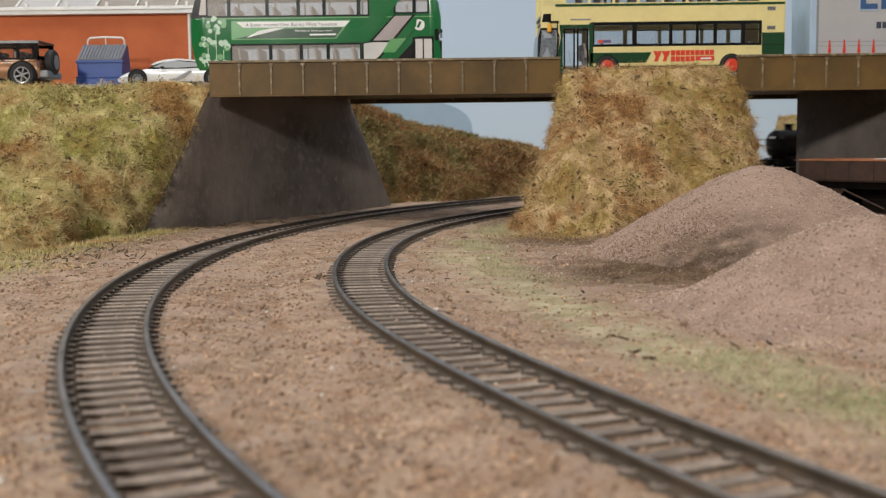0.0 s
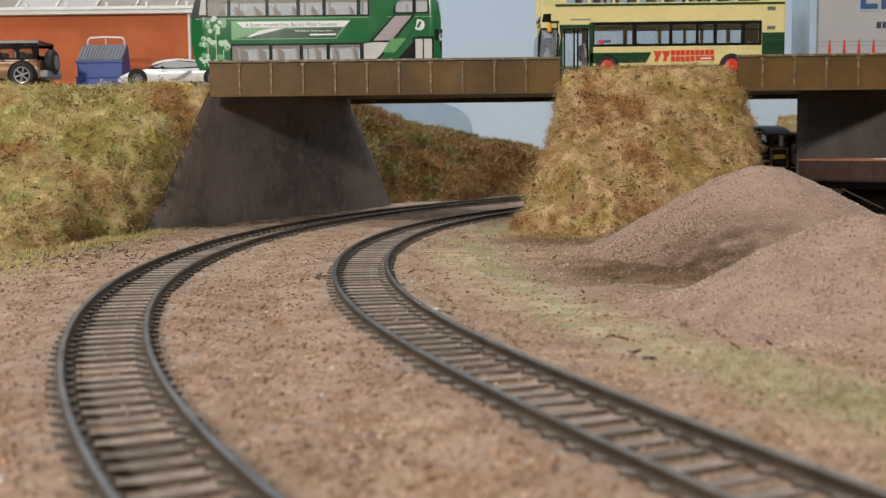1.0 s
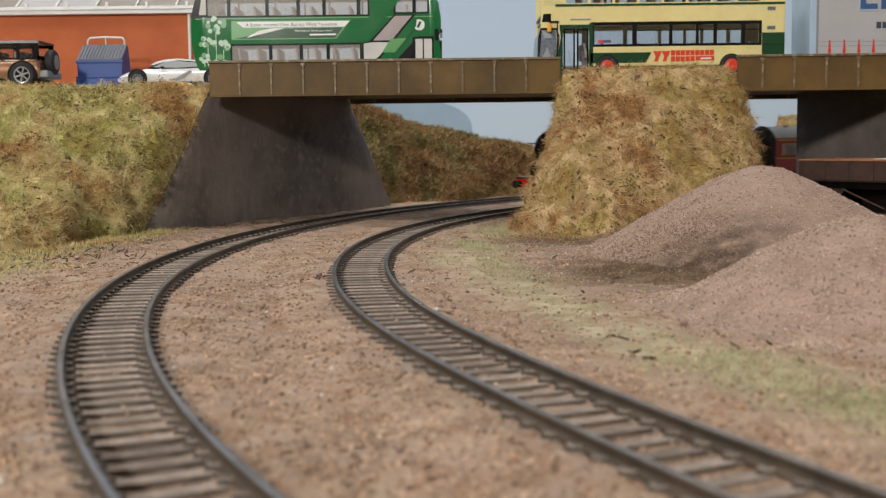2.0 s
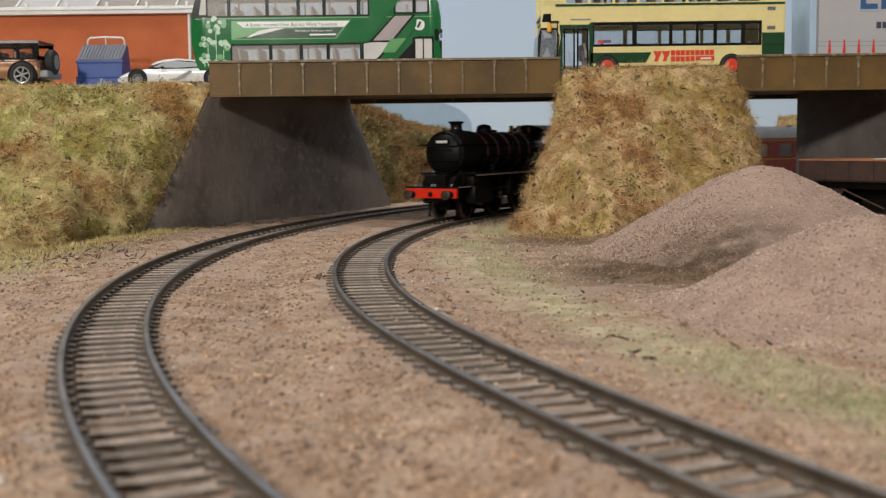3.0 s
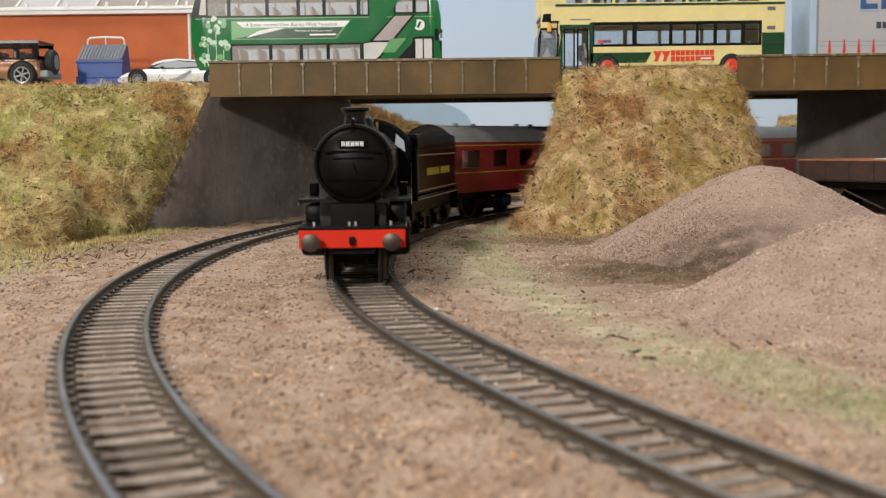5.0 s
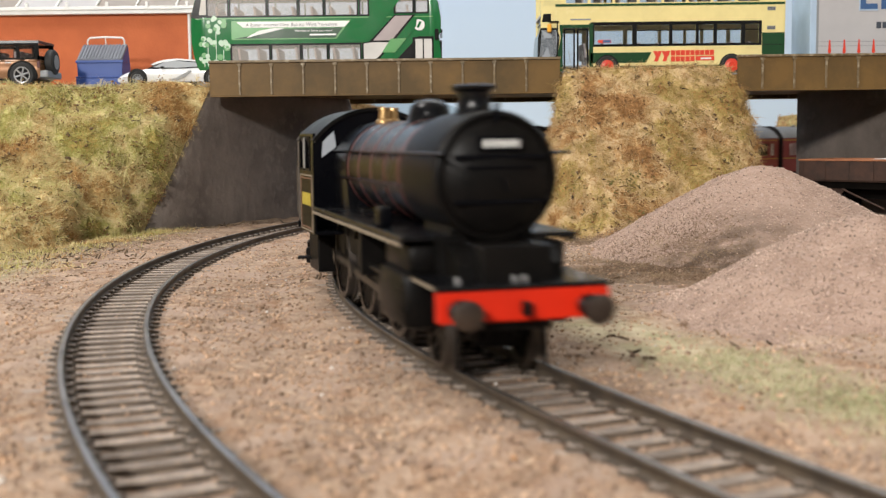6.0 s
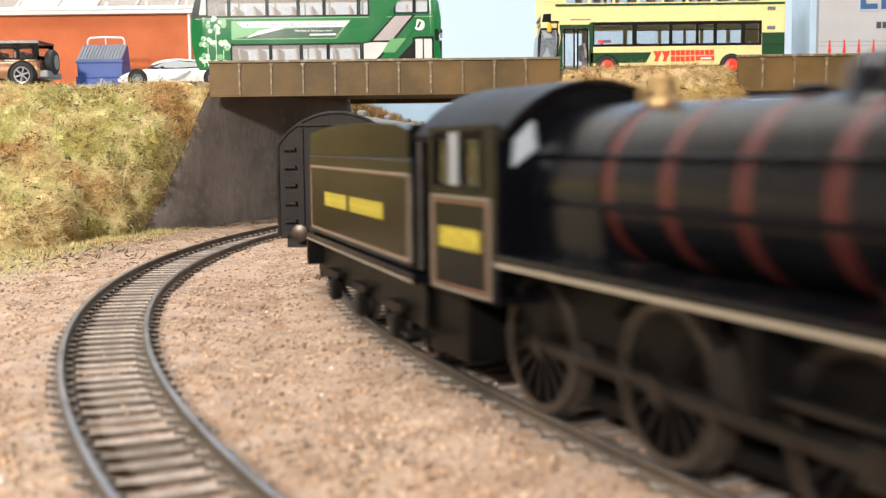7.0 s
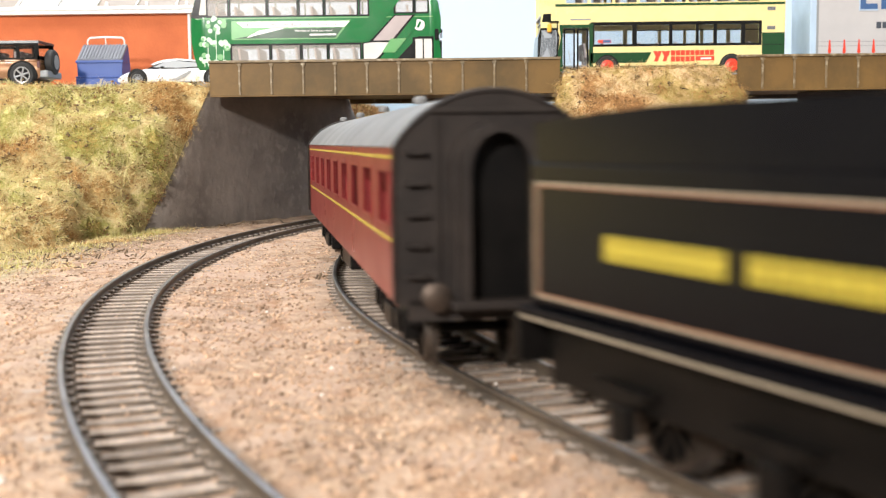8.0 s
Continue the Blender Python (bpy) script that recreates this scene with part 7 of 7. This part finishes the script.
def ballast_wagon():
    """A rusty open wagon on a short siding; x along it."""
    ob = thing("open_wagon", "rust-brown open wagon carrying pale stone, parked on a siding", "wagon", at(199.5, 603, 0, 0, 0, -52))
    L, T = 98.0, 27.6
    bm = bmesh.new()
    add_box(bm, 0, L, -15.5, -14.6, 17.6, T)
    add_box(bm, 0, L, 14.6, 15.5, 17.6, T)
    add_box(bm, 0, 0.9, -14.6, 14.6, 17.6, T)
    add_box(bm, L - 0.9, L, -14.6, 14.6, 17.6, T)
    add_box(bm, 0, L, -14.6, 14.6, 16.8, 17.8)
    part("tub", bm, RUST, ob)
    top = bmesh.new()
    add_box(top, -0.3, L + 0.3, -15.9, -14.2, T - 0.3, T + 0.7, 0.15)
    add_box(top, -0.3, L + 0.3, 14.2, 15.9, T - 0.3, T + 0.7, 0.15)
    add_box(top, -0.3, 1.3, -14.2, 14.2, T - 0.3, T + 0.7, 0.15)
    add_box(top, L - 1.3, L + 0.3, -14.2, 14.2, T - 0.3, T + 0.7, 0.15)
    part("top_rail", top, RUST_EDGE, ob, "orange-brown worn top rail")
    for i in range(8):
        x = 2 + i * 13.4
        for y in (-15.9, 15.4):
            part("rib", box(x - 0.5, x + 0.5, y, y + 0.5, 17.8, T - 0.4), RUST, ob)
    part("sole_bar", box(1, L - 1, -12.6, 12.6, 13.2, 16.8, 0.2), BLACK_DULL, ob)
    part("centre_sill", box(2, L - 2, -4, 4, 8.0, 13.2, 0.2), BLACK_DULL, ob)
    for u in (16, 82):
        wh = bmesh.new()
        for y in (-7.6, 7.6):
            add_lathe(wh, [(0, -1), (6, -1), (6.1, 0.3), (6.7, 0.6), (6.7, 1.1), (0, 1.1)], (u, y, 6.1), (0, 1 if y < 0 else -1, 0), 26)
        add_rod(wh, (u, -9, 6.1), (u, 9, 6.1), 0.8)
        part("wheelset", wh, BLACK_DULL, ob)
        for y in (-1, 1):
            w = bmesh.new()
            add_box(w, u - 2.2, u + 2.2, min(y * 11.6, y * 14), max(y * 11.6, y * 14), 4.4, 8.6, 0.4)
            add_prism(w, [(u - 9, 13.4), (u + 9, 13.4), (u + 7, 11), (u + 2.8, 5), (u - 2.8, 5), (u - 7, 11)], "y", min(y * 11, y * 11.6), max(y * 11, y * 11.6))
            part("axle_guard", w, RUST, ob)
    for y in (-1, 1):
        br = bmesh.new()
        add_rod(br, (24, y * 12.8, 13), (48, y * 14.2, 3.8), 0.5)
        add_rod(br, (74, y * 12.8, 13), (50, y * 14.2, 3.8), 0.5)
        part("brake_lever", br, RUST, ob)
    rng = np.random.RandomState(3)
    n = 5200
    x, y = 2 + (L - 4) * rng.rand(n), (rng.rand(n) * 2 - 1) * 14
    hump = 2.6 * np.clip((x - 12) / 30, 0, 1) * (1 - (y / 16) ** 2)
    g = grains("stone_load", np.stack([x, y, T - 2.5 + hump + 0.6 * rng.rand(n)], 1), 0.5 + 0.5 * rng.rand(n), STONE_LOAD, rng)
    g.parent = ob
    tagged(g, "pale grey stone load", kind="stuff")
    part("load_bed", box(1, L - 1, -14.5, 14.5, T - 5, T - 2.4), STONE_LOAD, ob)


def siding():
    """Short straight track under the wagon."""
    ob = thing("railway_track", "short siding track under the parked wagon", "railway track", at(199.5, 603, 0, 0, 0, -52))
    for y in (-8.25, 8.25):
        part("rail", prism([(y + a, z) for a, z in PROFILE], "x", -150, 150), RAIL, ob)
    for i in range(30):
        o = new("sleeper", SLEEPERS)
        o.parent = ob
        o.matrix_basis = at(-100 + i * 6.75, 0, 0)


green_bus()
cream_bus()
sports_car()
off_roader()
waste_bin()
trailer()
brick_building()
ballast_wagon()


# ---- track and loose grit ----
SLEEPERS = sleeper_mesh()
siding()
track(OUTER, -180, 800, "curved railway track with weathered rails on dark sleepers", 1)
track(INNER, -560, 900, "curved railway track carrying the train, with weathered rails", 2)
ground_grit()
clods()
pale_chips()

# ---- everything that moves ----
STEP = 1 / 15
MID = REAR + (-93.5 + 150) * SHORT
TIMES = [i * STEP for i in range(121)]


def travel(t):
    """Distance of the leading buffers along the inner line."""
    return 321.55 + 131.18 * (t - 4.5)


def ride(s, ua, ub):
    """Pose of a vehicle whose leading end is at s, carried at two points ua and ub behind it."""
    ax, ay, _ = INNER.point(s + ua)
    bx, by, _ = INNER.point(s + ub)
    h = math.atan2(ay - by, ax - bx)
    return at(ax - ua * math.cos(h), ay - ua * math.sin(h), 0, 0, 0, math.degrees(h))


def motions():
    lead = [(LOCO, 0.0, -60, -128), (TENDER, -156.4, -19, -73)]
    lead += [(c, -280.6 - i * (COACH_L + 10.5), -40, -COACH_L + 40) for i, c in enumerate(COACHES)]
    for ob, gap, ua, ub in lead:
        walk(ob, [(t, ride(travel(t) + gap, ua, ub)) for t in TIMES])
    for ws, x, r in WHEELS:
        walk(ws, [(t, at(x, 0, r, 0, math.degrees(travel(t) / r), 0)) for t in TIMES])
    for kind, y, ob in RODS:
        rows = []
        for t in TIMES:
            a = travel(t) / 10.35 + (0 if y > 0 else math.pi / 2)
            px, pz = CRANK * math.sin(a), 10.35 + CRANK * math.cos(a)
            cross = px + MID + math.sqrt((35.0 * SHORT) ** 2 - (pz - 10.35) ** 2)
            if kind == "side":
                rows.append((t, at(px + MID, 0, pz)))
            elif kind == "main":
                rows.append((t, at(px + MID, 0, pz, 0, math.degrees(math.atan2(pz - 10.35, 35.0 * SHORT)), 0)))
            else:
                rows.append((t, at(cross, 0, 10.35)))
        walk(ob, rows)


motions()
